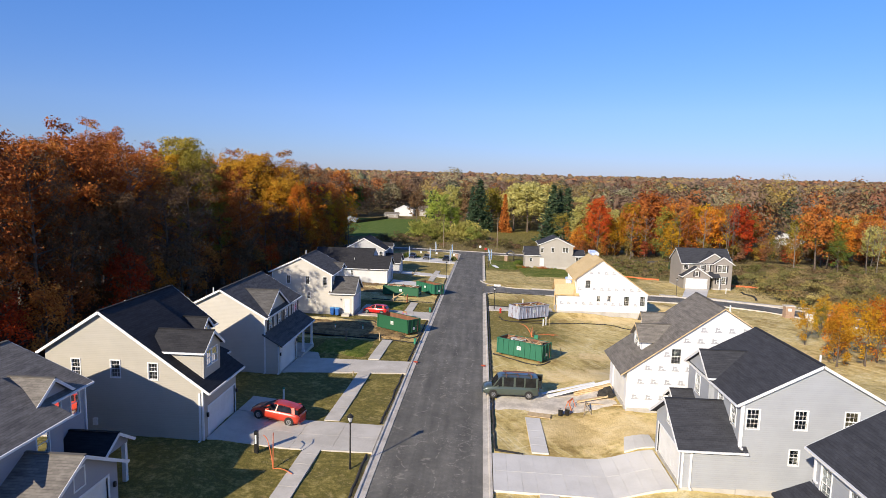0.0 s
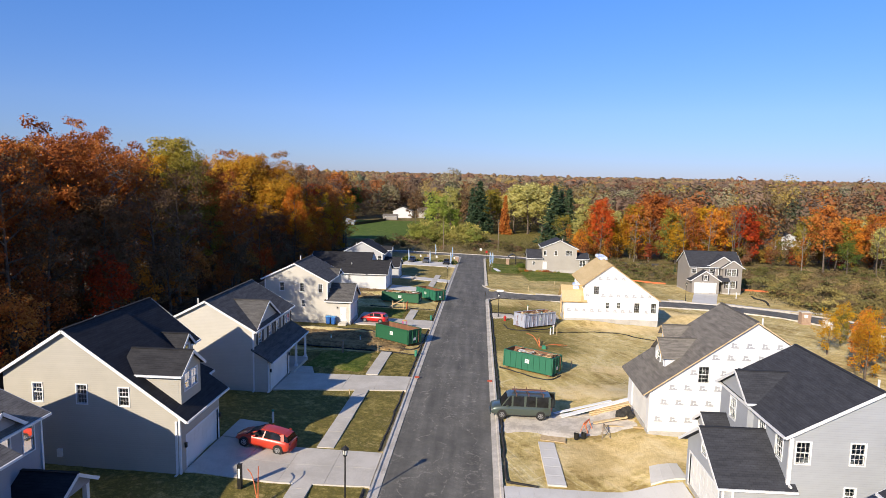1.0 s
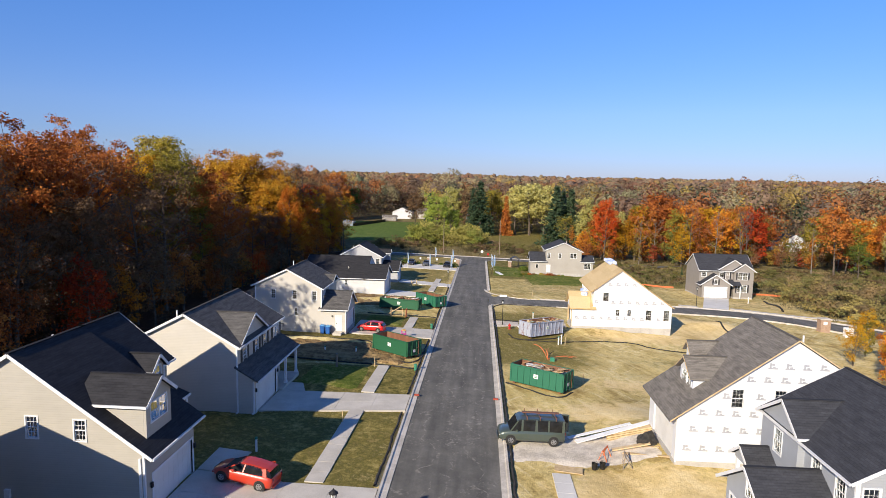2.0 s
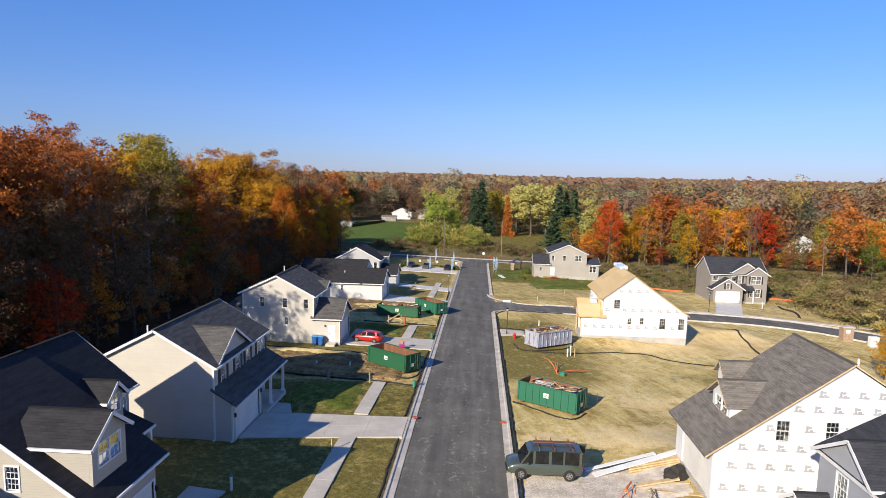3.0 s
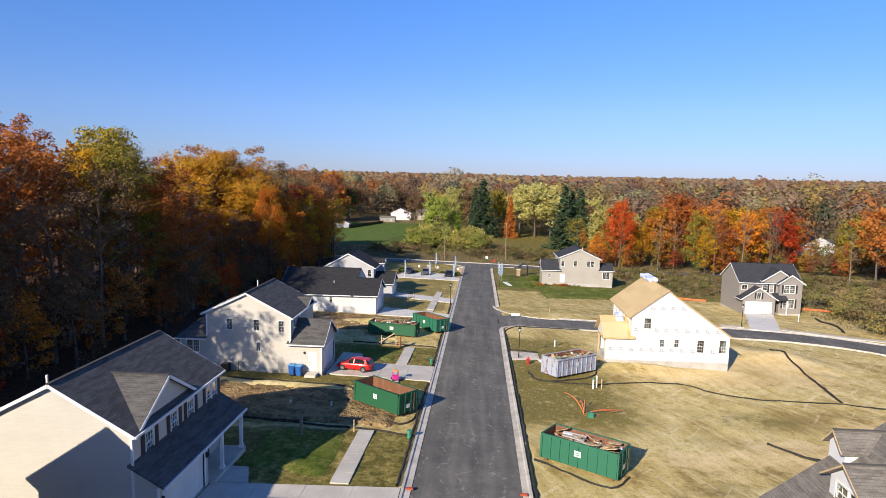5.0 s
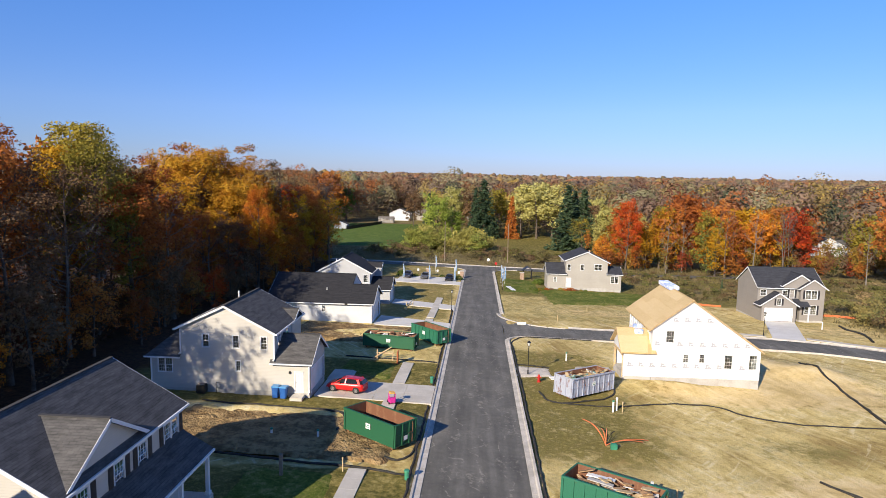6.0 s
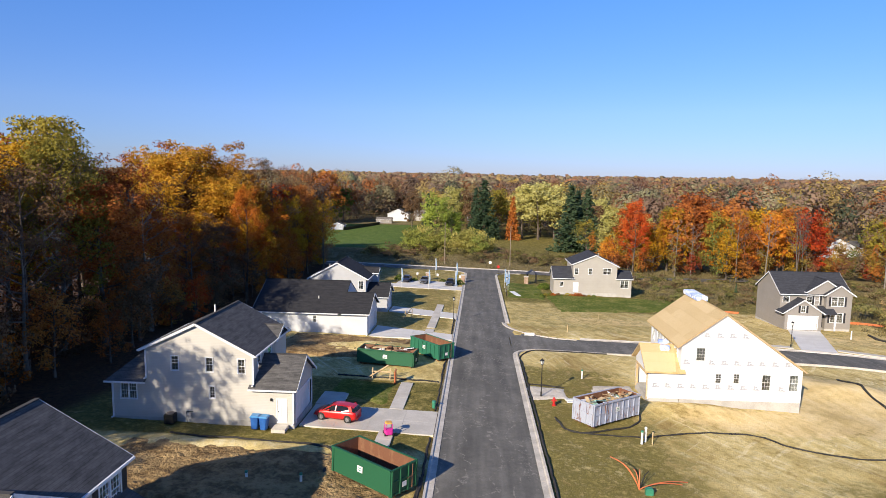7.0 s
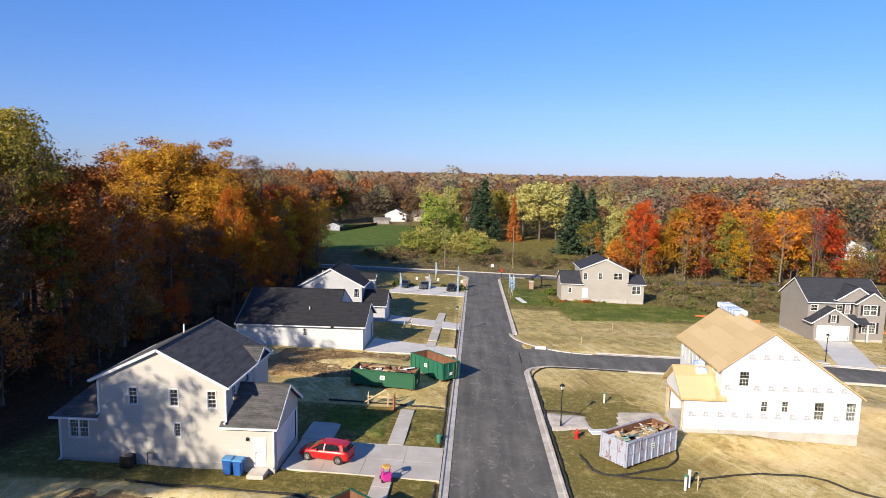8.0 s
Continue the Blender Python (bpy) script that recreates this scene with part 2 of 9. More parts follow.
def window(parent, side, a0, a1, z0, z1, cols=3, rows=2, trim=0.07, units=1, lower=True, material=None):
    """A double-hung window: a casing with its sashes, panes and glazing bars."""
    material = material or TRIM

    def bar(b0, b1, c0, c1, d0, d1):
        bm = bmesh.new()
        slab(bm, [side.at(b0, c0, d0), side.at(b1, c0, d0), side.at(b1, c1, d0), side.at(b0, c1, d0)], side.n * (d1 - d0))
        return bm

    ob = part("window", ring(side, a0 - trim, a1 + trim, z0 - trim, z1 + trim, trim, -0.1, 0.038), material, parent, "white vinyl double-hung window with dark panes")
    w = (a1 - a0) / units
    zm = (z0 + z1) / 2
    for k in range(units):
        b0, b1 = a0 + k * w, a0 + (k + 1) * w
        if k:
            part("mullion", bar(b0 - 0.05, b0 + 0.05, z0, z1, -0.1, 0.03), material, ob)
        for s0, s1, depth, has in ((z0, zm + 0.02, -0.03, lower), (zm - 0.02, z1, 0.0, True)):
            part("sash", ring(side, b0, b1, s0, s1, 0.03, depth - 0.05, depth - 0.004), material, ob)
            p0, p1, q0, q1 = b0 + 0.03, b1 - 0.03, s0 + 0.03, s1 - 0.03
            pane = part("pane", bar(p0, p1, q0, q1, depth - 0.035, depth - 0.027), GLASS, ob)
            pane.visible_shadow = False
            if not has:
                continue
            for i in range(1, cols):
                x = p0 + (p1 - p0) * i / cols
                part("glazing_bar", bar(x - 0.008, x + 0.008, q0, q1, depth - 0.026, depth - 0.012), material, ob)
            for i in range(1, rows):
                z = q0 + (q1 - q0) * i / rows
                part("glazing_bar", bar(p0, p1, z - 0.008, z + 0.008, depth - 0.025, depth - 0.013), material, ob)
    return ob


def shutters(parent, side, a0, a1, z0, z1, w=0.38):
    for b0, b1 in ((a0 - 0.12 - w, a0 - 0.12), (a1 + 0.12, a1 + 0.12 + w)):
        bm = bmesh.new()
        slab(bm, [side.at(b0, z0 - 0.05, 0.005), side.at(b1, z0 - 0.05, 0.005), side.at(b1, z1 + 0.05, 0.005), side.at(b0, z1 + 0.05, 0.005)], side.n * 0.03)
        n = 9
        for i in range(n):
            z = z0 + (z1 - z0) * (i + 0.5) / n
            slab(bm, [side.at(b0 + 0.05, z - 0.05, 0.035), side.at(b1 - 0.05, z - 0.05, 0.035), side.at(b1 - 0.05, z + 0.03, 0.035), side.at(b0 + 0.05, z + 0.03, 0.035)], side.n * 0.012)
        part("shutter", bm, SHUTTER, parent, "black louvred shutter")


def garage_door(parent, side, a0, a1, z0, z1, material=None):
    """A sectional door of four rows of raised panels in a white frame."""
    material = material or DOOR_WHITE
    bm = bmesh.new()
    rows, cols = 4, 8
    slab(bm, [side.at(a0, z0, -0.12), side.at(a1, z0, -0.12), side.at(a1, z1, -0.12), side.at(a0, z1, -0.12)], side.n * 0.04)
    for r in range(rows):
        za, zb = z0 + (z1 - z0) * r / rows + 0.012, z0 + (z1 - z0) * (r + 1) / rows - 0.012
        for c in range(cols):
            ba, bb = a0 + (a1 - a0) * c / cols + 0.05, a0 + (a1 - a0) * (c + 1) / cols - 0.05
            slab(bm, [side.at(ba, za + 0.06, -0.08), side.at(bb, za + 0.06, -0.08), side.at(bb, zb - 0.06, -0.08), side.at(ba, zb - 0.06, -0.08)], side.n * 0.007)
    ob = part("garage_door", bm, material, parent, "white panelled double garage door")
    fr = bmesh.new()
    for b0, b1, c0, c1 in ((a0 - 0.14, a0, z0, z1 + 0.14), (a1, a1 + 0.14, z0, z1 + 0.14), (a0, a1, z1, z1 + 0.14)):
        slab(fr, [side.at(b0, c0, -0.1), side.at(b1, c0, -0.1), side.at(b1, c1, -0.1), side.at(b0, c1, -0.1)], side.n * 0.13)
    part("door_frame", fr, TRIM, ob)
    return ob


def entry_door(parent, side, a0, a1, z0, z1, material=None):
    bm = bmesh.new()
    slab(bm, [side.at(a0, z0, -0.06), side.at(a1, z0, -0.06), side.at(a1, z1, -0.06), side.at(a0, z1, -0.06)], side.n * 0.05)
    for i in range(3):
        za = z0 + (z1 - z0) * (0.07 + 0.31 * i)
        for s in (0.14, 0.55):
            ba, bb = a0 + (a1 - a0) * s, a0 + (a1 - a0) * (s + 0.31)
            slab(bm, [side.at(ba, za, -0.01), side.at(bb, za, -0.01), side.at(bb, za + 0.5, -0.01), side.at(ba, za + 0.5, -0.01)], side.n * 0.012)
    for b0, b1, c0, c1 in ((a0 - 0.1, a0, z0, z1 + 0.1), (a1, a1 + 0.1, z0, z1 + 0.1), (a0, a1, z1, z1 + 0.1)):
        slab(bm, [side.at(b0, c0, -0.06), side.at(b1, c0, -0.06), side.at(b1, c1, -0.06), side.at(b0, c1, -0.06)], side.n * 0.085)
    ob = part("entry_door", bm, material or DOOR_WHITE, parent, "white panelled entry door")
    kb = bmesh.new()
    rod(kb, side.at(a0 + 0.08, z0 + 0.95, -0.01), side.at(a0 + 0.08, z0 + 0.95, 0.07), 0.035, 0.03, 8)
    part("door_handle", kb, DARK_METAL, ob, "dark round door knob")
    return ob


def roof_slope(parent, eave0, eave1, top1, top0, material, thick=0.13, name="roof"):
    """One slope: its eave from eave0 to eave1, its upper edge from top1 back to top0 (top1 None: a point)."""
    pts = [eave0, eave1, top1, top0] if top1 is not None else [eave0, eave1, top0]
    bm = bmesh.new()
    slab(bm, pts, (0, 0, -thick), True)
    bmesh.ops.recalc_face_normals(bm, faces=bm.faces[:])
    return part(name, bm, material, parent)


def gable_block(h, ax, u0, u1, v0, v1, zb, prof, siding_m, roof_m, ends=((), ()), sides=((), ()), rake=0.28, trim=None,
                rake_ends=(True, True), walls=(True, True, True, True), base=0.0, gutters=True):
    """A gabled body. ax 'y': its ridge runs along y (u = y, v = x); ax 'x': along x (u = x, v = y).
    prof: (v, z) of the low eave edge, the ridge and the high eave edge. ends / sides: holes in the walls at u0, u1 / v0, v1."""
    trim = trim or TRIM
    (va, za), (vr, zr), (vb, zc) = prof
    P = (lambda u, v, z: Vector((v, u, z))) if ax == 'y' else (lambda u, v, z: Vector((u, v, z)))
    ua, ub = u0 - rake, u1 + rake
    la = roof_slope(h, P(ua, va, za), P(ub, va, za), P(ub, vr, zr), P(ua, vr, zr), roof_m)
    lb = roof_slope(h, P(ub, vb, zc), P(ua, vb, zc), P(ua, vr, zr + 0.002), P(ub, vr, zr + 0.002), roof_m)
    cap = bmesh.new()
    beam(cap, P(ua, vr, zr + 0.01), P(ub, vr, zr + 0.01), 0.22, 0.05)
    part("ridge_cap", cap, roof_m, h)

    def roof_z(v):
        return (za + (zr - za) * (v - va) / (vr - va) if v < vr else zc + (zr - zc) * (vb - v) / (vb - vr)) - 0.16

    tops = [(v0, roof_z(v0)), (vr, roof_z(vr)), (v1, roof_z(v1))]
    made = []
    for k, (u, s) in enumerate(((u0, -1), (u1, 1))):
        if ax == 'y':
            side = Side((0, u), (1, 0), (0, s))
        else:
            side = Side((u, 0), (0, 1), (s, 0))
        made.append(side)
        if walls[k]:
            bm = bmesh.new()
            wall_mesh(bm, side, tops, zb + base, ends[k])
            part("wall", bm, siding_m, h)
        if rake_ends[k]:
            bm = bmesh.new()
            uu = (ua - 0.012) if k == 0 else (ub + 0.012)
            for (p, zp) in ((va, za), (vb, zc)):
                beam(bm, P(uu, p, zp - 0.10 if trim is TRIM else zp - 0.07), P(uu, vr, zr - (0.10 if trim is TRIM else 0.07)), 0.03, 0.18 if trim is TRIM else 0.085, (0, 0, 1))
            part("rake_board", bm, trim, h, "white painted rake board" if trim is TRIM else "raw timber rake board")
    for k, (v, s) in enumerate(((v0, -1), (v1, 1))):
        side = Side((v, 0), (0, 1), (s, 0)) if ax == 'y' else Side((0, v), (1, 0), (0, s))
        made.append(side)
        if walls[2 + k]:
            bm = bmesh.new()
            in0, in1 = (0.165 if w else 0.0 for w in walls[:2])
            wall_mesh(bm, side, [(u0 + in0, roof_z(v)), (u1 - in1, roof_z(v))], zb + base, sides[k])
            part("wall", bm, siding_m, h)
    if gutters:
        for v, z, s in ((va, za, -1), (vb, zc, 1)):
            bm = bmesh.new()
            beam(bm, P(ua, v + s * 0.05, z - 0.08), P(ub, v + s * 0.05, z - 0.08), 0.11, 0.12)
            part("gutter", bm, trim, h, "white metal eave gutter")
    if base > 0.02:
        bm = bmesh.new()
        c = [P(u0 + 0.02, v0 + 0.02, zb - 0.6), P(u1 - 0.02, v0 + 0.02, zb - 0.6), P(u1 - 0.02, v1 - 0.02, zb - 0.6), P(u0 + 0.02, v1 - 0.02, zb - 0.6)]
        if ax == 'y':
            c.reverse()
        slab(bm, c, (0, 0, base + 0.6 - 0.002))
        part("foundation", bm, FOUNDATION, h, "bare concrete foundation")
    return made


def vent_pipe(h, p, z0, z1):
    bm = bmesh.new()
    rod(bm, (p[0], p[1], z0), (p[0], p[1], z1 - 0.2), 0.065, 0.065, 10)
    rod(bm, (p[0], p[1], z0), (p[0], p[1], z0 + 0.1), 0.15, 0.08, 10)
    part("vent_pipe", bm, PLASTIC_WHITE, h, "white roof vent pipe")


def downspout(h, x, y, z0, z1):
    bm = bmesh.new()
    box(bm, x - 0.06, x + 0.06, y - 0.05, y + 0.05, z0, z1)
    box(bm, x - 0.06, x + 0.06, y - 0.3, y + 0.05, z0, z0 + 0.1)
    part("downspout", bm, TRIM, h, "white metal downspout")


def corner_post(h, x, y, z0, z1, w=0.12):
    bm = bmesh.new()
    box(bm, x - w / 2, x + w / 2, y - w / 2, y + w / 2, z0, z1)
    part("corner_trim", bm, TRIM, h)

# ---------------------------------------------------------------- ground
GY = [-400, 0, 25, 45, 70, 95, 117, 150, 190, 250, 300, 400, 800, 1400, 2200, 3000, 4500]
GZ = [0.2, 0.2, 0.2, 0.0, -0.6, -1.6, -2.4, -3.9, -5.5, -8.0, -9.3, -10, -12, -11, -3, 6, 14]


def gz(x, y):
    """The height of the land: it falls away along the street and to the right of it, and the near lots rise to their garages."""
    z = float(np.interp(y, GY, GZ)) - 0.0264 * min(60.0, max(-40.0, x))
    if y < 74:
        z += 1.0 * ramp01(x, 11.5, 16.0) * (1 - ramp01(x, 36, 60)) * (1 - ramp01(y, 61, 73)) * ramp01(y, 12, 26)
        z += 0.45 * (1 - ramp01(x, -15.5, -10.0)) * (1 - ramp01(y, 53, 61)) * ramp01(x, -60, -40) * ramp01(y, 12, 26)
    return z


def ramp01(v, a, b):
    t = min(1.0, max(0.0, (v - a) / (b - a)))
    return t * t * (3 - 2 * t)


def lump(x, y, cx, cy, rx, ry, h):
    d = ((x - cx) / rx) ** 2 + ((y - cy) / ry) ** 2
    return h * math.exp(-d * 1.6)


STREET_Y = [(4, 126.2), (20, 126.2), (36, 126.8), (48, 126.2), (57, 122.5), (64, 115), (72, 103), (80, 85), (86, 60), (90, 20)]


def street_dist(x, y):
    best = 1e9
    for (x0, y0), (x1, y1) in zip(STREET_Y, STREET_Y[1:]):
        dx, dy = x1 - x0, y1 - y0
        t = min(1, max(0, ((x - x0) * dx + (y - y0) * dy) / (dx * dx + dy * dy)))
        best = min(best, math.hypot(x - x0 - t * dx, y - y0 - t * dy))
    return best


def in_corridor(x, y):
    """0 in a carriageway, 1 clear of it."""
    a = ramp01(abs(x - 0.3), 4.0, 4.5) if y < 216 else 1.0
    b = ramp01(street_dist(x, y), 3.9, 4.4) if x > 2 else 1.0
    c = ramp01(abs(y - 211), 3.6, 4.2)
    return min(a, b, c)


def land(x, y):
    z = gz(x, y)
    # spoil heap beside the framed house, graded lots, the dug lot between two houses
    z += lump(x, y, 39, 110, 6, 5, 1.1) + lump(x, y, 34, 114, 4, 3, 0.7) + lump(x, y, 62, 70, 12, 10, 1.0)
    z += lump(x, y, 19.5, 101.6, 7, 2.4, 0.62)
    z -= lump(x, y, -16, 81.5, 7.5, 4.0, 0.55)
    z += lump(x, y, -19, 87.3, 9, 0.9, 0.35) + lump(x, y, -13, 118, 7, 3.2, 0.8)
    if abs(x) < 90 and 15 < y < 240:
        rough = 1.0 + 2.2 * lump(x, y, -17, 82, 9, 6, 1) + 1.5 * lump(x, y, -13, 117, 8, 5, 1) + 1.2 * lump(x, y, 39, 109, 8, 7, 1)
        z += (0.10 * noise.noise((x * 0.35, y * 0.35, 3)) + 0.05 * noise.noise((x * 1.1, y * 1.1, 7))) * rough - 0.05
    return z - 0.22 * (1 - in_corridor(x, y))


def green(x, y):
    """How grassy the soil is: lawns and rough grass against bare earth."""
    g = 0.0
    g = max(g, ramp01(y, 67.6, 68.4) * (1 - ramp01(y, 77, 78)) * ramp01(x, -16.5, -15.5) * (1 - ramp01(x, -4.4, -3.9)))
    g = max(g, 0.80 * (1 - ramp01(x, -4.4, -3.9)) * ramp01(x, -40, -30) * (1 - ramp01(y, 76, 77.5)))
    g = max(g, 0.9 * ramp01(y, 97, 97.8) * (1 - ramp01(y, 105, 106)) * ramp01(x, -15.5, -14.5) * (1 - ramp01(x, -4.4, -3.9)))
    g = max(g, 0.8 * ramp01(y, 87.8, 88.6) * (1 - ramp01(y, 105, 106)) * (1 - ramp01(x, -4.4, -3.9)))
    g = max(g, 0.6 * ramp01(y, 124, 134) * (1 - ramp01(x, -5, -4)))
    # right side: thin grass near the street, bare earth round the houses
    if x > 3:
        g = max(g, 0.70 * ramp01(y, 76, 84) * (1 - ramp01(x, 12, 21)) * (1 - ramp01(y, 112, 118)))
        g = max(g, 0.26 * ramp01(y, 64, 72) * (1 - ramp01(x, 11, 20)) * (1 - ramp01(y, 118, 121)))
        g = max(g, 0.55 * lump(x, y, 27, 86, 9, 5, 1), 0.30 * lump(x, y, 20, 80, 6, 5, 1))
        g = max(g, 0.85 * ramp01(y, 157, 163))
        g = max(g, 0.95 * ramp01(y, 150, 158) * ramp01(x, 10, 16) * (1 - ramp01(x, 40, 46)))
        g = max(g, 0.45 * ramp01(y, 133, 137) * (1 - ramp01(x, 42, 46)))
        g = max(g, 0.45 * ramp01(x, 44, 56) * ramp01(y, 133, 136))
    g = max(g, 0.8 * ramp01(y, 205, 225))
    g = max(g, 1.25 * ramp01(y, 262, 272) * (1 - ramp01(y, 390, 400)) * ramp01(x, -95, -85) * (1 - ramp01(x, -34, -28)))
    g = max(g, 0.75 * ramp01(abs(x - 10), 70, 85))
    g = max(g, 0.3 * (1 - ramp01(x, -44, -38)))
    return g


def bare_sand(x, y):
    """Where the soil was graded smooth: round the framed house, its spoil heap and the near lots."""
    if x < 3:
        return 0.0
    b = lump(x, y, 36, 106, 11, 12, 1.15)
    b = max(b, lump(x, y, 26, 99.5, 12, 4.2, 1.0), lump(x, y, 11, 110, 7, 5, 0.9))
    b = max(b, lump(x, y, 13, 52, 9, 5.5, 0.95), lump(x, y, 15, 67, 9, 5, 0.85), lump(x, y, 8, 66, 5, 5, 0.6))
    b = max(b, lump(x, y, 27, 78, 11, 6, 0.85), lump(x, y, 40, 84, 12, 8, 0.9), lump(x, y, 18, 76, 8, 4, 0.7))
    b = max(b, lump(x, y, 21, 145, 14, 5, 0.9), lump(x, y, 60, 140, 13, 8, 0.85), lump(x, y, 12, 113, 6, 4, 0.7))
    return b


def rough_land(x, y):
    """Brush and dead weeds beyond the building lots."""
    r = 0.0
    r = max(r, ramp01(y, 172, 184) * ramp01(x, 34, 44))
    r = max(r, ramp01(y, 214, 220) * (1 - ramp01(y, 255, 262)))
    r = max(r, ramp01(x, 64, 72) * ramp01(y, 60, 90))
    r = max(r, 1 - ramp01(x, -44, -37))
    return r


def ground_material():
    m = bpy.data.materials.new("soil_and_grass")
    t, n, l, p = nodes_of(m)
    pos = position(t)
    att = n.new("ShaderNodeVertexColor")
    att.layer_name = "cover"
    sep = n.new("ShaderNodeSeparateColor")
    l.new(att.outputs[0], sep.inputs[0])
    big, mid, clod, grain = noise_node(t, 0.13, 5, 0.65, pos), noise_node(t, 0.7, 6, 0.7, pos), noise_node(t, 2.6, 5, 0.7, pos), noise_node(t, 11, 4, 0.7, pos)
    bend = noise_node(t, 0.045, 2, 0.5, pos)
    curved = n.new("ShaderNodeVectorMath")
    curved.operation = 'MULTIPLY_ADD'
    l.new(bend.outputs[1], curved.inputs[0])
    curved.inputs[1].default_value = (9.0, 9.0, 0)
    l.new(pos, curved.inputs[2])

    def ruts(turn, across, along):
        """Long marks that wheels left, running askew over the lots."""
        spin, squeeze = n.new("ShaderNodeMapping"), n.new("ShaderNodeMapping")
        spin.inputs["Rotation"].default_value = (0, 0, turn)
        squeeze.inputs["Scale"].default_value = (across, along, 1)
        l.new(curved.outputs[0], spin.inputs[0])
        l.new(spin.outputs[0], squeeze.inputs[0])
        return noise_node(t, 1.0, 3, 0.6, squeeze.outputs[0])

    streak = ruts(-0.45, 1.3, 0.16)
    rut_a, rut_b = ruts(-0.5, 2.6, 0.05), ruts(0.75, 2.2, 0.06)
    f1 = math_node(t, 'ADD', math_node(t, 'MULTIPLY', big.outputs[0], 0.45), math_node(t, 'ADD', math_node(t, 'MULTIPLY', streak.outputs[0], 0.25), math_node(t, 'MULTIPLY', mid.outputs[0], 0.30)))
    earth = ramp_node(t, f1, [(0.40, (0.37, 0.265, 0.095)), (0.47, (0.56, 0.43, 0.165)), (0.54, (0.70, 0.56, 0.245)), (0.62, (0.79, 0.68, 0.385))])
    k1 = ramp_node(t, clod.outputs[0], [(0.36, (0.70, 0.66, 0.62)), (0.50, (1.0, 1.0, 1.0)), (0.64, (1.12, 1.11, 1.09))])
    k2 = ramp_node(t, grain.outputs[0], [(0.36, (0.74, 0.72, 0.70)), (0.62, (1.12, 1.11, 1.09))])
    e1 = mix_node(t, 0.6, mix_node(t, 0.75, earth.outputs[0], k1.outputs[0], 'MULTIPLY'), k2.outputs[0], 'MULTIPLY')
    # pale smeared wheel marks, and graded sand with little in it
    marks = math_node(t, 'MAXIMUM', ramp_node(t, rut_a.outputs[0], [(0.56, (0, 0, 0)), (0.62, (1, 1, 1)), (0.66, (1, 1, 1)), (0.70, (0, 0, 0))]).outputs[0],
                      ramp_node(t, rut_b.outputs[0], [(0.60, (0, 0, 0)), (0.65, (1, 1, 1))]).outputs[0])
    marks = math_node(t, 'MULTIPLY', marks, ramp_node(t, mid.outputs[0], [(0.42, (0, 0, 0)), (0.56, (1, 1, 1))]).outputs[0])
    e3 = mix_node(t, math_node(t, 'MULTIPLY', marks, 0.55), e1, (0.84, 0.73, 0.46))
    sand = ramp_node(t, f1, [(0.40, (0.56, 0.405, 0.165)), (0.50, (0.72, 0.55, 0.265)), (0.60, (0.80, 0.645, 0.36))])
    sand2 = mix_node(t, 0.35, sand.outputs[0], k1.outputs[0], 'MULTIPLY')
    fs = ramp_node(t, math_node(t, 'ADD', att.outputs["Alpha"], math_node(t, 'MULTIPLY', math_node(t, 'SUBTRACT', mid.outputs[0], 0.5), 1.3)), [(0.40, (0, 0, 0)), (0.60, (1, 1, 1))])
    e2 = mix_node(t, fs.outputs[0], e3, sand2)
    fg0 = math_node(t, 'ADD', math_node(t, 'MULTIPLY', mid.outputs[0], 0.55), math_node(t, 'MULTIPLY', clod.outputs[0], 0.45))
    grass = ramp_node(t, fg0, [(0.38, (0.070, 0.070, 0.018)), (0.46, (0.135, 0.118, 0.029)), (0.54, (0.255, 0.205, 0.062)), (0.64, (0.43, 0.345, 0.130))])
    g2 = mix_node(t, 0.85, grass.outputs[0], ramp_node(t, grain.outputs[0], [(0.36, (0.62, 0.63, 0.58)), (0.62, (1.18, 1.17, 1.1))]).outputs[0], 'MULTIPLY')
    weeds = ramp_node(t, f1, [(0.40, (0.115, 0.095, 0.038)), (0.50, (0.20, 0.155, 0.068)), (0.60, (0.29, 0.235, 0.11))])
    w2 = mix_node(t, 0.85, weeds.outputs[0], ramp_node(t, clod.outputs[0], [(0.36, (0.45, 0.47, 0.40)), (0.64, (1.35, 1.3, 1.25))]).outputs[0], 'MULTIPLY')
    # leaf litter, its brown darkened further to carry the wood's deep shade
    litter_shade = ramp_node(t, clod.outputs[0], [(0.38, (0.035, 0.020, 0.012)), (0.62, (0.095, 0.050, 0.024))])
    spread = math_node(t, 'MULTIPLY', math_node(t, 'SUBTRACT', math_node(t, 'ADD', math_node(t, 'MULTIPLY', mid.outputs[0], 0.5), math_node(t, 'ADD', math_node(t, 'MULTIPLY', clod.outputs[0], 0.3), math_node(t, 'MULTIPLY', grain.outputs[0], 0.2))), 0.5), 3.4)
    fg = ramp_node(t, math_node(t, 'ADD', sep.outputs[0], spread), [(0.35, (0, 0, 0)), (0.68, (1, 1, 1))])
    c1 = mix_node(t, fg.outputs[0], e2, g2)
    fw = ramp_node(t, math_node(t, 'ADD', sep.outputs[1], math_node(t, 'MULTIPLY', math_node(t, 'SUBTRACT', mid.outputs[0], 0.5), 1.6)), [(0.4, (0, 0, 0)), (0.6, (1, 1, 1))])
    c2 = mix_node(t, fw.outputs[0], c1, w2)
    l.new(mix_node(t, sep.outputs[2], c2, litter_shade.outputs[0]), p.inputs["Base Color"])
    p.inputs["Roughness"].default_value = 0.95
    p.inputs["Specular IOR Level"].default_value = 0.15
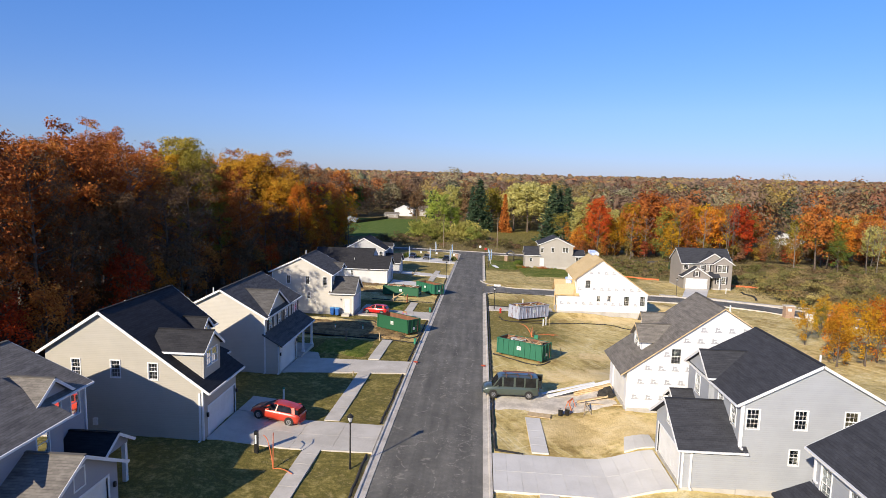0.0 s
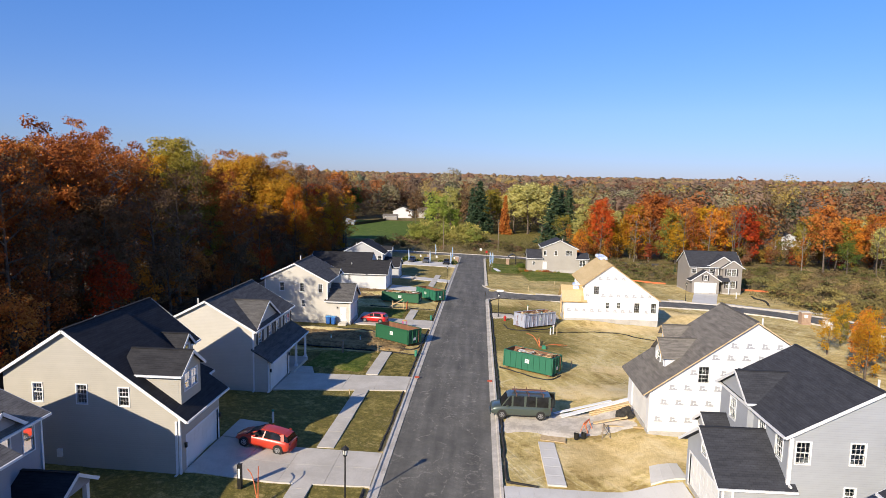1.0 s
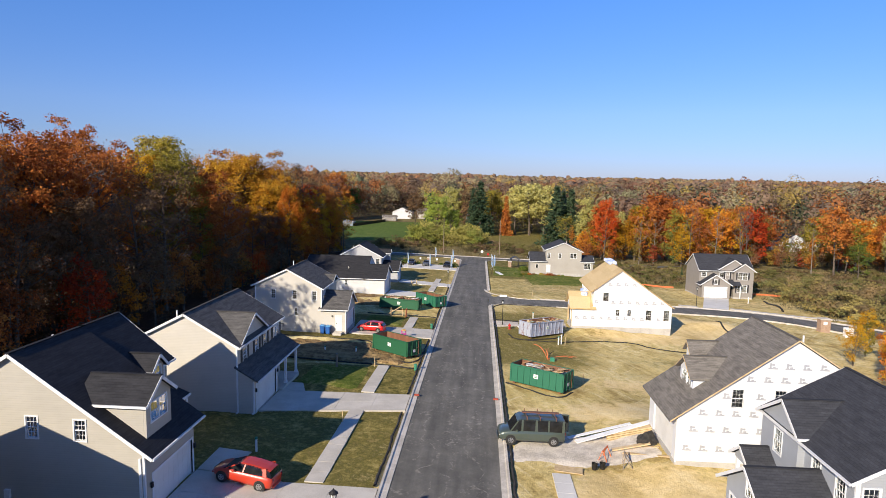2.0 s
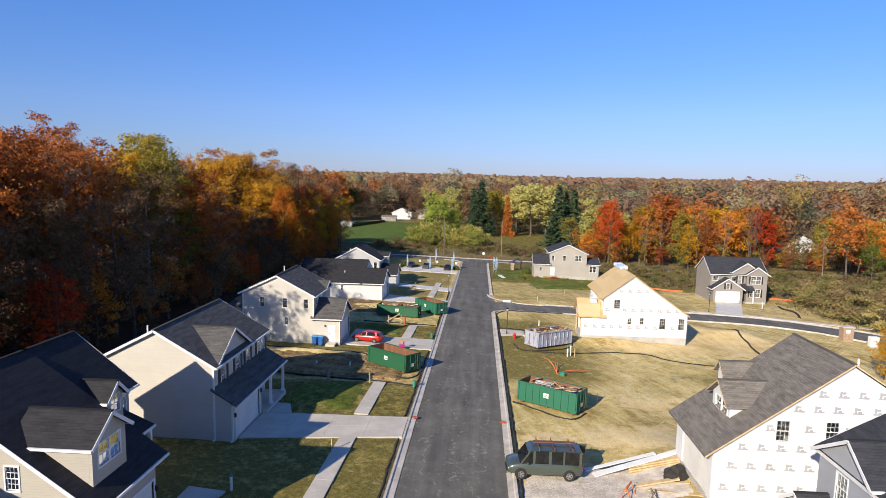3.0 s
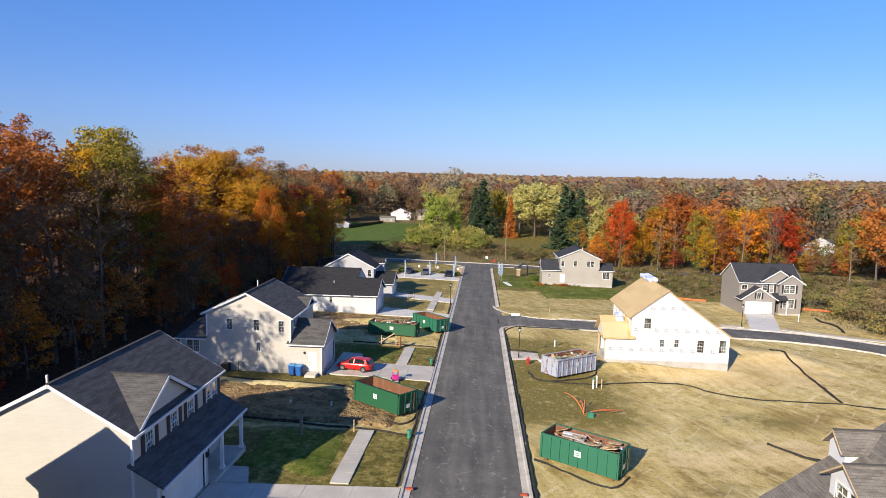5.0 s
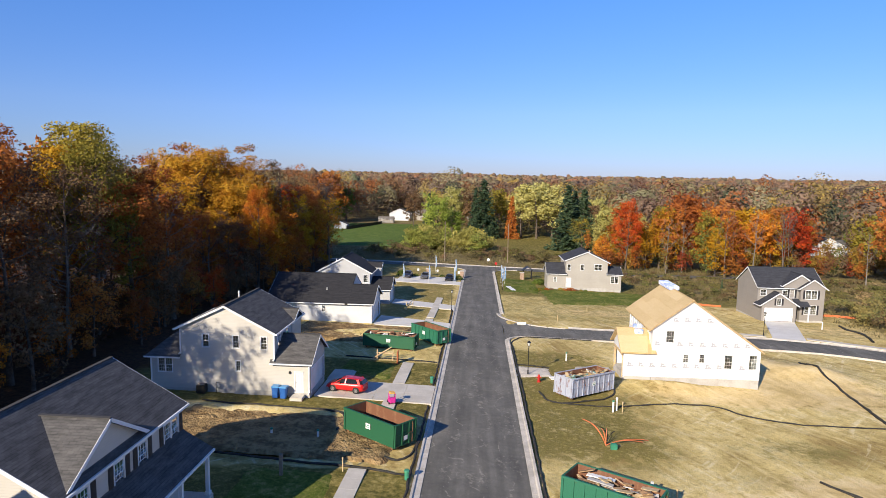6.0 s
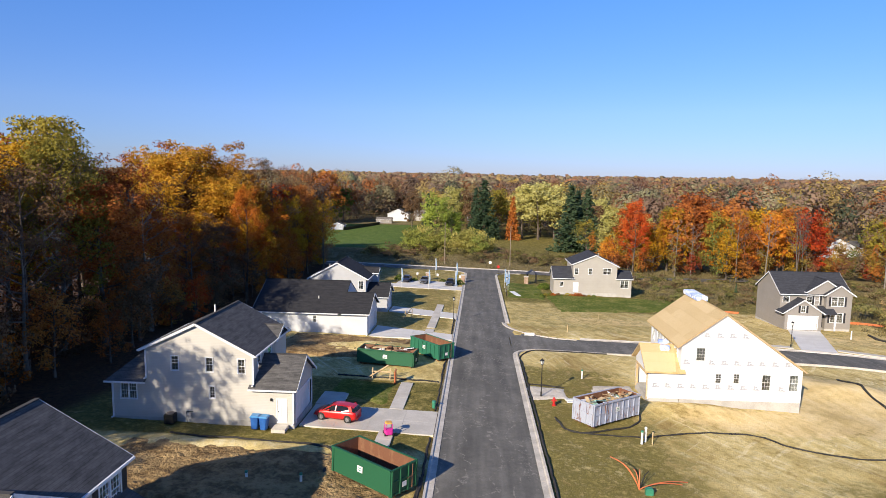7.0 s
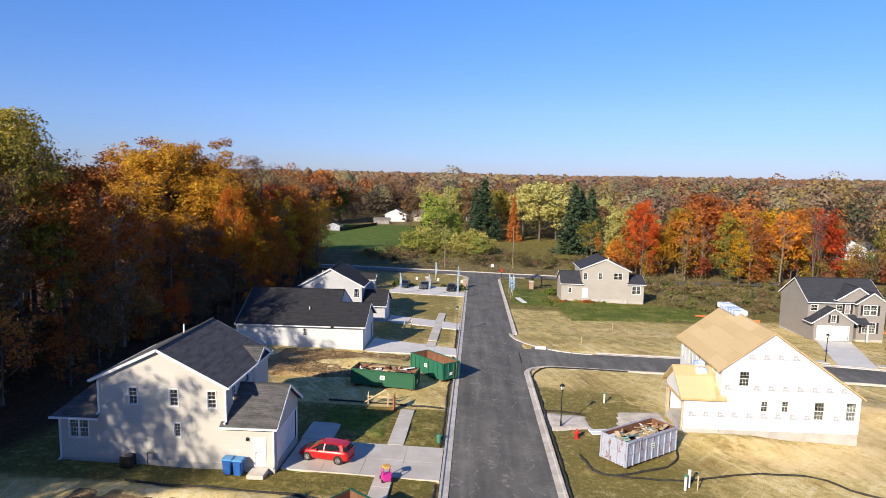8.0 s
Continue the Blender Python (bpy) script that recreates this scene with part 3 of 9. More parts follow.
    h = math_node(t, 'ADD', math_node(t, 'MULTIPLY', clod.outputs[0], 0.6), math_node(t, 'MULTIPLY', grain.outputs[0], 0.25))
    bump_node(t, h, 0.7, 0.16, p)
    return m


def spaced(*runs):
    out = []
    for a, b, s in runs:
        k = max(1, round((b - a) / s))
        out += [a + (b - a) * i / k for i in range(k)]
    return out + [runs[-1][1]]


def build_ground():
    xs = spaced((-3500, -400, 250), (-400, -60, 18), (-60, -42, 2), (-42, -4.6, 0.7), (-4.6, 5.2, 0.28), (5.2, 64, 0.7), (64, 110, 2), (110, 500, 20), (500, 4000, 250))
    ys = spaced((-300, 10, 30), (10, 30, 2), (30, 140, 0.7), (140, 220, 1.1), (220, 300, 4), (300, 700, 25), (700, 4500, 140))
    nx, ny = len(xs), len(ys)
    verts = [(x, y, land(x, y)) for y in ys for x in xs]
    faces = [(j * nx + i, j * nx + i + 1, (j + 1) * nx + i + 1, (j + 1) * nx + i) for j in range(ny - 1) for i in range(nx - 1)]
    me = bpy.data.meshes.new("ground")
    me.from_pydata(verts, [], faces)
    col = me.color_attributes.new("cover", 'FLOAT_COLOR', 'POINT')
    data = np.zeros((len(verts), 4), dtype=np.float32)
    for k, (x, y, z) in enumerate(verts):
        # the litter channel runs out past the trees, painting the shade at their edge
        data[k] = (green(x, y), rough_land(x, y), 1 - ramp01(x + 2.5 * noise.noise((x * 0.2, y * 0.2, 11)), -36, -31.5) if y < 215 else 0, bare_sand(x, y))
    col.data.foreach_set("color", data.ravel())
    me.polygons.foreach_set("use_smooth", [True] * len(faces))
    me.materials.append(ground_material())
    return tagged(new("ground", me), "sloping lots of tan bare earth, straw and patchy grass", "ground", "", "structure")


build_ground()

# ---------------------------------------------------------------- roads, kerbs, paths
def asphalt_material():
    m = bpy.data.materials.new("asphalt")
    t, n, l, p = nodes_of(m)
    pos = position(t)
    along = n.new("ShaderNodeMapping")
    along.inputs["Scale"].default_value = (0.9, 0.05, 1)
    l.new(pos, along.inputs[0])
    lane = noise_node(t, 1.0, 3, 0.6, along.outputs[0])
    mott, spot, grit = noise_node(t, 0.22, 6, 0.7, pos), noise_node(t, 2.2, 5, 0.75, pos), noise_node(t, 30, 2, 0.6, pos)
    f = math_node(t, 'ADD', math_node(t, 'MULTIPLY', lane.outputs[0], 0.40), math_node(t, 'ADD', math_node(t, 'MULTIPLY', mott.outputs[0], 0.42), math_node(t, 'MULTIPLY', spot.outputs[0], 0.18)))
    c = ramp_node(t, f, [(0.38, (0.092, 0.088, 0.078)), (0.5, (0.138, 0.131, 0.115)), (0.62, (0.205, 0.193, 0.168))])
    c2 = mix_node(t, 0.4, c.outputs[0], ramp_node(t, grit.outputs[0], [(0.3, (0.75, 0.75, 0.75)), (0.7, (1.25, 1.25, 1.25))]).outputs[0], 'MULTIPLY')
    # pale mud dropped and smeared by wheels: crumbs, and thin curved marks
    warp = noise_node(t, 0.35, 2, 0.5, pos)
    off = n.new("ShaderNodeVectorMath")
    off.operation = 'MULTIPLY_ADD'
    l.new(warp.outputs[1], off.inputs[0])
    off.inputs[1].default_value = (5.0, 5.0, 0)
    l.new(pos, off.inputs[2])
    lines = n.new("ShaderNodeTexWave")
    lines.inputs["Scale"].default_value, lines.inputs["Distortion"].default_value = 0.16, 3.0
    lines.inputs["Detail"].default_value, lines.inputs["Detail Scale"].default_value = 4.0, 0.6
    l.new(off.outputs[0], lines.inputs[0])
    mark = ramp_node(t, lines.outputs["Fac"], [(0.968, (0, 0, 0)), (0.995, (1, 1, 1))])
    patch = noise_node(t, 0.16, 4, 0.7, pos)
    crumb = noise_node(t, 3.4, 6, 0.8, pos)
    where = ramp_node(t, patch.outputs[0], [(0.50, (0, 0, 0)), (0.62, (1, 1, 1))])
    specks = ramp_node(t, crumb.outputs[0], [(0.54, (0, 0, 0)), (0.66, (1, 1, 1))])
    breaks = ramp_node(t, spot.outputs[0], [(0.48, (0, 0, 0)), (0.58, (1, 1, 1))])
    k = math_node(t, 'MAXIMUM', math_node(t, 'MULTIPLY', specks.outputs[0], where.outputs[0]), math_node(t, 'MULTIPLY', math_node(t, 'MULTIPLY', mark.outputs[0], breaks.outputs[0]), 0.55))
    l.new(mix_node(t, math_node(t, 'MULTIPLY', k, 0.62), c2, (0.46, 0.42, 0.35)), p.inputs["Base Color"])
    p.inputs["Roughness"].default_value = 0.9
    p.inputs["Specular IOR Level"].default_value = 0.25
    bump_node(t, grit.outputs[0], 0.25, 0.01, p)
    return m


ASPHALT = asphalt_material()
CONCRETE = plain("concrete", (0.60, 0.555, 0.485), (0.49, 0.45, 0.385), 0.5, 12, 0.85, 0, 0.2, 0.005)
CONCRETE_NEW = plain("new_concrete", (0.68, 0.655, 0.61), (0.60, 0.575, 0.53), 0.4, 12, 0.85, 0, 0.2, 0.005)
KERB = plain("kerb_concrete", (0.60, 0.55, 0.48), (0.44, 0.40, 0.34), 0.8, 10, 0.9, 0, 0.3, 0.01)
GRAVEL = plain("gravel", (0.70, 0.63, 0.53), (0.50, 0.44, 0.36), 1.2, 7, 0.95, 0, 1.0, 0.05)


def ribbon(path, half, lift, material, name, label, category, kind, thick=0.25, cross=7):
    """A paved strip along a path of (x, y), laid on the slope of the land."""
    bm = bmesh.new()
    pts = [Vector((*p, 0)) for p in path]
    rows = []
    for i, p in enumerate(pts):
        d = (pts[min(i + 1, len(pts) - 1)] - pts[max(i - 1, 0)]).normalized()
        s = Vector((d.y, -d.x, 0))
        row = []
        for k in range(cross):
            q = p + s * half * (2 * k / (cross - 1) - 1)
            crown = 0.05 * (1 - (2 * k / (cross - 1) - 1) ** 2)
            row.append(bm.verts.new((q.x, q.y, gz(q.x, q.y) + lift + crown)))
        rows.append(row)
    for r0, r1 in zip(rows, rows[1:]):
        for k in range(cross - 1):
            bm.faces.new((r0[k], r0[k + 1], r1[k + 1], r1[k]))
    bmesh.ops.recalc_face_normals(bm, faces=bm.faces[:])
    for f in bm.faces:
        f.smooth = True
        if f.normal.z < 0:
            f.normal_flip()
    return solo(name, bm, material, Matrix(), label, category, "", kind)


def steps(a, b, s):
    k = max(1, round(abs(b - a) / s))
    return [a + (b - a) * i / k for i in range(k + 1)]


ROAD_X = 0.3
main_path = [(ROAD_X, y) for y in steps(-60, 212, 4)]
ribbon(main_path, 3.62, -0.06, ASPHALT, "road", "dark asphalt street with pale mud smears", "road", "structure")


def smooth_path(pts, step=2.0):
    """A Catmull-Rom path through pts."""
    out = []
    P = [Vector((*p, 0)) for p in pts]
    P = [P[0] * 2 - P[1]] + P + [P[-1] * 2 - P[-2]]
    for i in range(1, len(P) - 2):
        k = max(1, round((P[i + 1] - P[i]).length / step))
        for j in range(k):
            t = j / k
            q = 0.5 * ((2 * P[i]) + (P[i + 1] - P[i - 1]) * t + (2 * P[i - 1] - 5 * P[i] + 4 * P[i + 1] - P[i + 2]) * t * t + (3 * P[i] - P[i - 1] - 3 * P[i + 1] + P[i + 2]) * t ** 3)
            out.append((q.x, q.y))
    return out + [tuple(pts[-1])]


side_path = smooth_path(STREET_Y)
ribbon(side_path, 3.55, -0.055, ASPHALT, "road", "asphalt side street curving past the lots", "road", "structure")
ribbon([(x, 211) for x in steps(-120, 26, 4)] + [(x, 211 + (x - 26) * 0.12) for x in steps(30, 120, 6)], 3.4, -0.05, ASPHALT, "road", "asphalt cross street at the far end", "road", "structure")


def flare(cx, cy, r, sx, sy, name="road"):
    """The asphalt in the rounded corner where two streets meet: cx, cy is the corner, r the radius."""
    bm = bmesh.new()
    o = Vector((cx + sx * r, cy + sy * r, 0))
    rim = [(o.x - sx * r * math.cos(k * math.pi / 24), o.y - sy * r * math.sin(k * math.pi / 24)) for k in range(13)]
    c = bm.verts.new((cx - sx * 0.8, cy - sy * 0.8, gz(cx, cy) - 0.045))
    vs = [bm.verts.new((x, y, gz(x, y) - 0.045)) for x, y in rim]
    for a, b in zip(vs, vs[1:]):
        f = bm.faces.new((c, a, b))
        f.normal_update()
        if f.normal.z < 0:
            f.normal_flip()
    solo(name, bm, ASPHALT, Matrix(), "rounded asphalt corner of the street", "road", "", "structure")
    return rim


RX0, RX1 = ROAD_X - 3.6, ROAD_X + 3.6
near_rim = flare(RX1, 122.7, 4.0, 1, -1)
far_rim = flare(RX1, 129.8, 9.5, 1, 1)
end_rim_l = flare(RX0, 207.6, 6.0, -1, -1)
end_rim_r = flare(RX1, 207.6, 7.0, 1, -1)


def kerb_run(path, side, parent):
    """Concrete kerb pieces about 3 m long along the edge of a road; side is the way off the road."""
    pts = [Vector((*p, 0)) for p in path]
    for a, b in zip(pts, pts[1:]):
        d = (b - a).normalized()
        s = Vector((d.y, -d.x, 0)) * side
        a2, b2 = a + d * 0.008, b - d * 0.008
        bm = bmesh.new()
        prof = [(-0.03, -0.12), (-0.02, 0.0), (0.36, 0.02), (0.44, 0.11), (0.60, 0.12), (0.62, -0.15)]
        rings = []
        for q in (a2, b2):
            rings.append([bm.verts.new((q.x + s.x * o, q.y + s.y * o, gz(q.x, q.y) + z - 0.02)) for o, z in prof])
        n = len(prof)
        for k in range(n):
            bm.faces.new((rings[0][k], rings[0][(k + 1) % n], rings[1][(k + 1) % n], rings[1][k]))
        bm.faces.new(rings[0][::-1])
        bm.faces.new(rings[1])
        bmesh.ops.recalc_face_normals(bm, faces=bm.faces[:])
        part("kerb_stone", bm, KERB, parent)


kerb = thing("kerb", Matrix(), "pale concrete kerb and gutter along the street", "kerb", "", "structure")
kerb_run([(RX0, y) for y in steps(14, 201.6, 3.05)], -1, kerb)
kerb_run([(RX1, y) for y in steps(14, 118.7, 3.05)], 1, kerb)
kerb_run(near_rim, 1, kerb)
kerb_run(far_rim, 1, kerb)
kerb_run([(RX1, y) for y in steps(139.3, 200.6, 3.05)], 1, kerb)
kerb_run(end_rim_l, -1, kerb)
kerb_run(end_rim_r, 1, kerb)


def offset_path(path, d):
    out = []
    P = [Vector((*p, 0)) for p in path]
    for i, p in enumerate(P):
        t = (P[min(i + 1, len(P) - 1)] - P[max(i - 1, 0)]).normalized()
        out.append((p.x + t.y * d, p.y - t.x * d))
    return out


kerb_run([p for p in offset_path(side_path, 3.53) if p[0] > 7.9][::2], 1, kerb)
kerb_run([p for p in offset_path(side_path, -3.53) if p[0] > 13.4][::2], -1, kerb)
kerb_run([(x, 214.4) for x in steps(-90, 26, 4)], -1, kerb)


def paving(name, quads, lift, material, label, joint=0.012):
    """Concrete slabs laid on the slope of the land: each a quad of four (x, y) corners, cut into pieces by (nu, nv)."""
    owner = thing(name, Matrix(), label, name.replace("_", " "), "", "structure")
    for (c, nu, nv) in quads:
        c = [Vector((*p, 0)) for p in c]
        for i in range(nu):
            for j in range(nv):
                def at(u, v):
                    return (c[0] * (1 - u) + c[1] * u) * (1 - v) + (c[3] * (1 - u) + c[2] * u) * v
                q = [at(i / nu, j / nv), at((i + 1) / nu, j / nv), at((i + 1) / nu, (j + 1) / nv), at(i / nu, (j + 1) / nv)]
                mid = sum(q, Vector()) / 4
                q = [p + (mid - p).normalized() * joint for p in q]
                wob = 0.008 * noise.noise((mid.x * 3, mid.y * 3, 1))
                bm = bmesh.new()
                top = [(p.x, p.y, gz(p.x, p.y) + lift + wob) for p in q]
                fs = slab(bm, top, (0, 0, -0.28))
                bmesh.ops.recalc_face_normals(bm, faces=bm.faces[:])
                part("slab", bm, material, owner)
    return owner


def walk_x(y):
    return -7.95 + 0.010 * (y - 69)


def sidewalk_run(y0, y1, centre, half=0.62):
    k = max(1, round((y1 - y0) / 1.5))
    return ([(centre(y0) - half, y0), (centre(y0) + half, y0), (centre(y1) + half, y1), (centre(y1) - half, y1)], 1, k)


paving("sidewalk", [sidewalk_run(20, 46.0, walk_x), sidewalk_run(50.6, 63.8, walk_x), sidewalk_run(68.3, 77.4, walk_x), sidewalk_run(88.4, 91.7, walk_x), sidewalk_run(97.0, 104.8, walk_x),
                    sidewalk_run(128.3, 131, walk_x), sidewalk_run(132.0, 152.6, walk_x)], 0.05, CONCRETE, "pale concrete sidewalk slabs with straight joints")
paving("sidewalk", [sidewalk_run(30, 41.4, lambda y: 8.05), sidewalk_run(47.5, 54.4, lambda y: 8.05)], 0.05, CONCRETE_NEW, "new concrete sidewalk ending in bare earth")
paving("driveway", [([(-15.6, 44.7), (-3.95, 45.4), (-3.95, 50.4), (-15.6, 50.2)], 4, 2), ([(-15.6, 50.3), (-13.9, 50.3), (-13.3, 53.6), (-15.6, 53.6)], 1, 1)], 0.045, CONCRETE, "grey concrete driveway, half in shade")
paving("driveway", [([(-15.9, 61.9), (-3.95, 64.2), (-3.95, 68.3), (-15.9, 67.2)], 4, 2), ([(-15.9, 67.3), (-13.6, 67.45), (-14.4, 69.6), (-15.9, 69.6)], 1, 1)], 0.045, CONCRETE, "grey concrete driveway with walk to the porch")
paving("driveway", [([(-14.9, 91.8), (-3.95, 91.5), (-3.95, 96.9), (-14.9, 97.0)], 4, 2), ([(-15.0, 97.1), (-12.6, 97.0), (-12.6, 100.6), (-15.0, 100.6)], 1, 1)], 0.045, CONCRETE, "grey concrete driveway under a red car")
paving("driveway", [([(-15.1, 124.3), (-3.95, 124.8), (-3.95, 128.2), (-15.1, 131.6)], 4, 2)], 0.045, CONCRETE_NEW, "pale new concrete driveway")
paving("driveway", [([(-15.2, 143.4), (-3.95, 139.9), (-3.95, 144.6), (-15.2, 148.6)], 4, 2)], 0.045, CONCRETE_NEW, "pale concrete driveway in front of a white garage")
paving("driveway", [([(4.55, 41.4), (15.9, 41.5), (15.9, 47.1), (4.55, 46.8)], 12, 2), ([(14.0, 47.4), (16.4, 47.7), (16.4, 49.9), (14.5, 49.7)], 3, 1)], 0.09, CONCRETE_NEW, "broad new pale concrete driveway")
paving("driveway", [([(50.7, 146.6), (55.9, 146.6), (49.2, 129.6), (44.6, 130.2)], 2, 4)], 0.05, CONCRETE_NEW, "pale concrete driveway up to a garage")
paving("car_park", [([(-19.0, 171.8), (-3.9, 171.4), (-3.9, 176.6), (-19.4, 176.6)], 5, 2), ([(-18.6, 176.7), (-5.0, 176.7), (-5.0, 183.2), (-18.2, 183.2)], 4, 2)], 0.05, CONCRETE_NEW, "pale concrete parking bay with three cars")
paving("sidewalk", [([(41.0, 132.2), (44.4, 132.0), (44.4, 133.3), (41.0, 133.6)], 2, 1), ([(50.2, 131.6), (70, 122), (70.6, 123.4), (50.8, 132.9)], 12, 1)], 0.05, CONCRETE, "concrete sidewalk along the side street")


def patch(name, c, lift, material, label, category, n=10):
    """A spread of loose ground laid over the land, with a ragged edge."""
    bm = bmesh.new()
    c = [Vector((*p, 0)) for p in c]
    grid = []
    for j in range(n + 1):
        row = []
        for i in range(n + 1):
            u, v = i / n, j / n
            p = (c[0] * (1 - u) + c[1] * u) * (1 - v) + (c[3] * (1 - u) + c[2] * u) * v
            e = min(u, 1 - u, v, 1 - v)
            if e < 1e-6:
                p = p + Vector((noise.noise((p.x * 1.7, p.y * 1.7, 2)), noise.noise((p.x * 1.7, p.y * 1.7, 9)), 0)) * 0.45
            row.append(bm.verts.new((p.x, p.y, gz(p.x, p.y) + (lift if e > 1e-6 else -0.12) + (0.03 + (0.16 if name == "dug_earth" else 0)) * noise.noise((p.x * 1.6, p.y * 1.6, 4)) * (1 if e > 1e-6 else 0))))
        grid.append(row)
    for r0, r1 in zip(grid, grid[1:]):
        for k in range(n):
            bm.faces.new((r0[k], r0[k + 1], r1[k + 1], r1[k])).smooth = True
    bmesh.ops.recalc_face_normals(bm, faces=bm.faces[:])
    return solo(name, bm, material, Matrix(), label, category, "", "structure")


patch("gravel_drive", [(4.5, 55.6), (16.2, 56.2), (16.2, 61.6), (4.5, 61.6)], 0.05, GRAVEL, "rough pale gravel drive under a parked van", "driveway")
patch("gravel_drive", [(4.6, 101.8), (8.6, 102.8), (8.4, 106.2), (4.6, 106.6)], 0.05, GRAVEL, "short pale gravel apron by a lamp post", "driveway")
patch("gravel_drive", [(10.5, 104.0), (15.8, 103.8), (15.8, 108.6), (11.5, 107.8)], 0.05, GRAVEL, "pale rubble apron before an unfinished garage", "driveway")


def lawn_material(name, stops):
    m = bpy.data.materials.new(name)
    t, n, l, p = nodes_of(m)
    pos = position(t)
    mid, clod, grain = noise_node(t, 0.35, 5, 0.65, pos), noise_node(t, 2.2, 5, 0.7, pos), noise_node(t, 14, 4, 0.7, pos)
    f = math_node(t, 'ADD', math_node(t, 'MULTIPLY', mid.outputs[0], 0.45), math_node(t, 'MULTIPLY', clod.outputs[0], 0.55))
    c = ramp_node(t, f, [(0.40 + 0.07 * i, s) for i, s in enumerate(stops)])
    k = ramp_node(t, grain.outputs[0], [(0.36, (0.5, 0.5, 0.48)), (0.62, (1.25, 1.25, 1.2))])
    l.new(mix_node(t, 0.8, c.outputs[0], k.outputs[0], 'MULTIPLY'), p.inputs["Base Color"])
    p.inputs["Roughness"].default_value = 0.95
    p.inputs["Specular IOR Level"].default_value = 0.1
    bump_node(t, grain.outputs[0], 0.8, 0.08, p)
    return m


LAWN = lawn_material("lawn_green", [(0.080, 0.112, 0.018), (0.118, 0.152, 0.025), (0.180, 0.195, 0.042), (0.31, 0.275, 0.10)])
MEADOW = lawn_material("meadow_green", [(0.066, 0.112, 0.026), (0.095, 0.150, 0.031), (0.125, 0.178, 0.040), (0.185, 0.215, 0.066)])
patch("lawn", [(-15.6, 69.8), (-9.0, 68.8), (-9.0, 76.8), (-15.2, 76.9)], 0.06, LAWN, "watered green lawn before the cream house", "lawn")
patch("lawn", [(-14.6, 101.0), (-8.6, 97.6), (-8.6, 104.6), (-14.6, 105.2)], 0.06, LAWN, "green lawn beside the driveway", "lawn")
patch("lawn", [(14, 152), (44, 160), (45, 173), (13, 172)], 0.10, LAWN, "mown green lawn beside the tan house", "lawn", 20)
patch("lawn", [(5.6, 166), (13, 164), (14, 186), (6.0, 190)], 0.08, LAWN, "green lawn at the street corner", "lawn", 14)
DUG = plain("dug_soil", (0.40, 0.275, 0.13), (0.19, 0.12, 0.055), 0.9, 3.2, 0.95, 0, 1.0, 0.3, 0.15)
patch("dug_earth", [(-25.5, 112.5), (-9.5, 113.8), (-8.8, 122.5), (-24.5, 123.2)], 0.28, DUG, "freshly dug clods of brown earth between two houses", "bare earth", 40)
patch("dug_earth", [(-26.5, 79.3), (-6.0, 78.6), (-6.4, 86.8), (-26.5, 87.4)], 0.10, DUG, "dug brown earth of an unbuilt lot", "bare earth", 40)
patch("meadow", [(-84, 266), (-31, 262), (-33, 392), (-92, 392)], 0.35, MEADOW, "open green field beyond the cross street", "field", 24)

# ---------------------------------------------------------------- houses
def house(name_label, x, y, z, category="house"):
    return thing("house", Matrix.Translation((x, y, z)), name_label, category, "houses along the street")


def set_down(h, size, x, y, z):
    """Stands a finished house at its true size on its lot."""
    h.matrix_world = Matrix.Translation((x, y, z)) @ Matrix.Scale(size, 4)


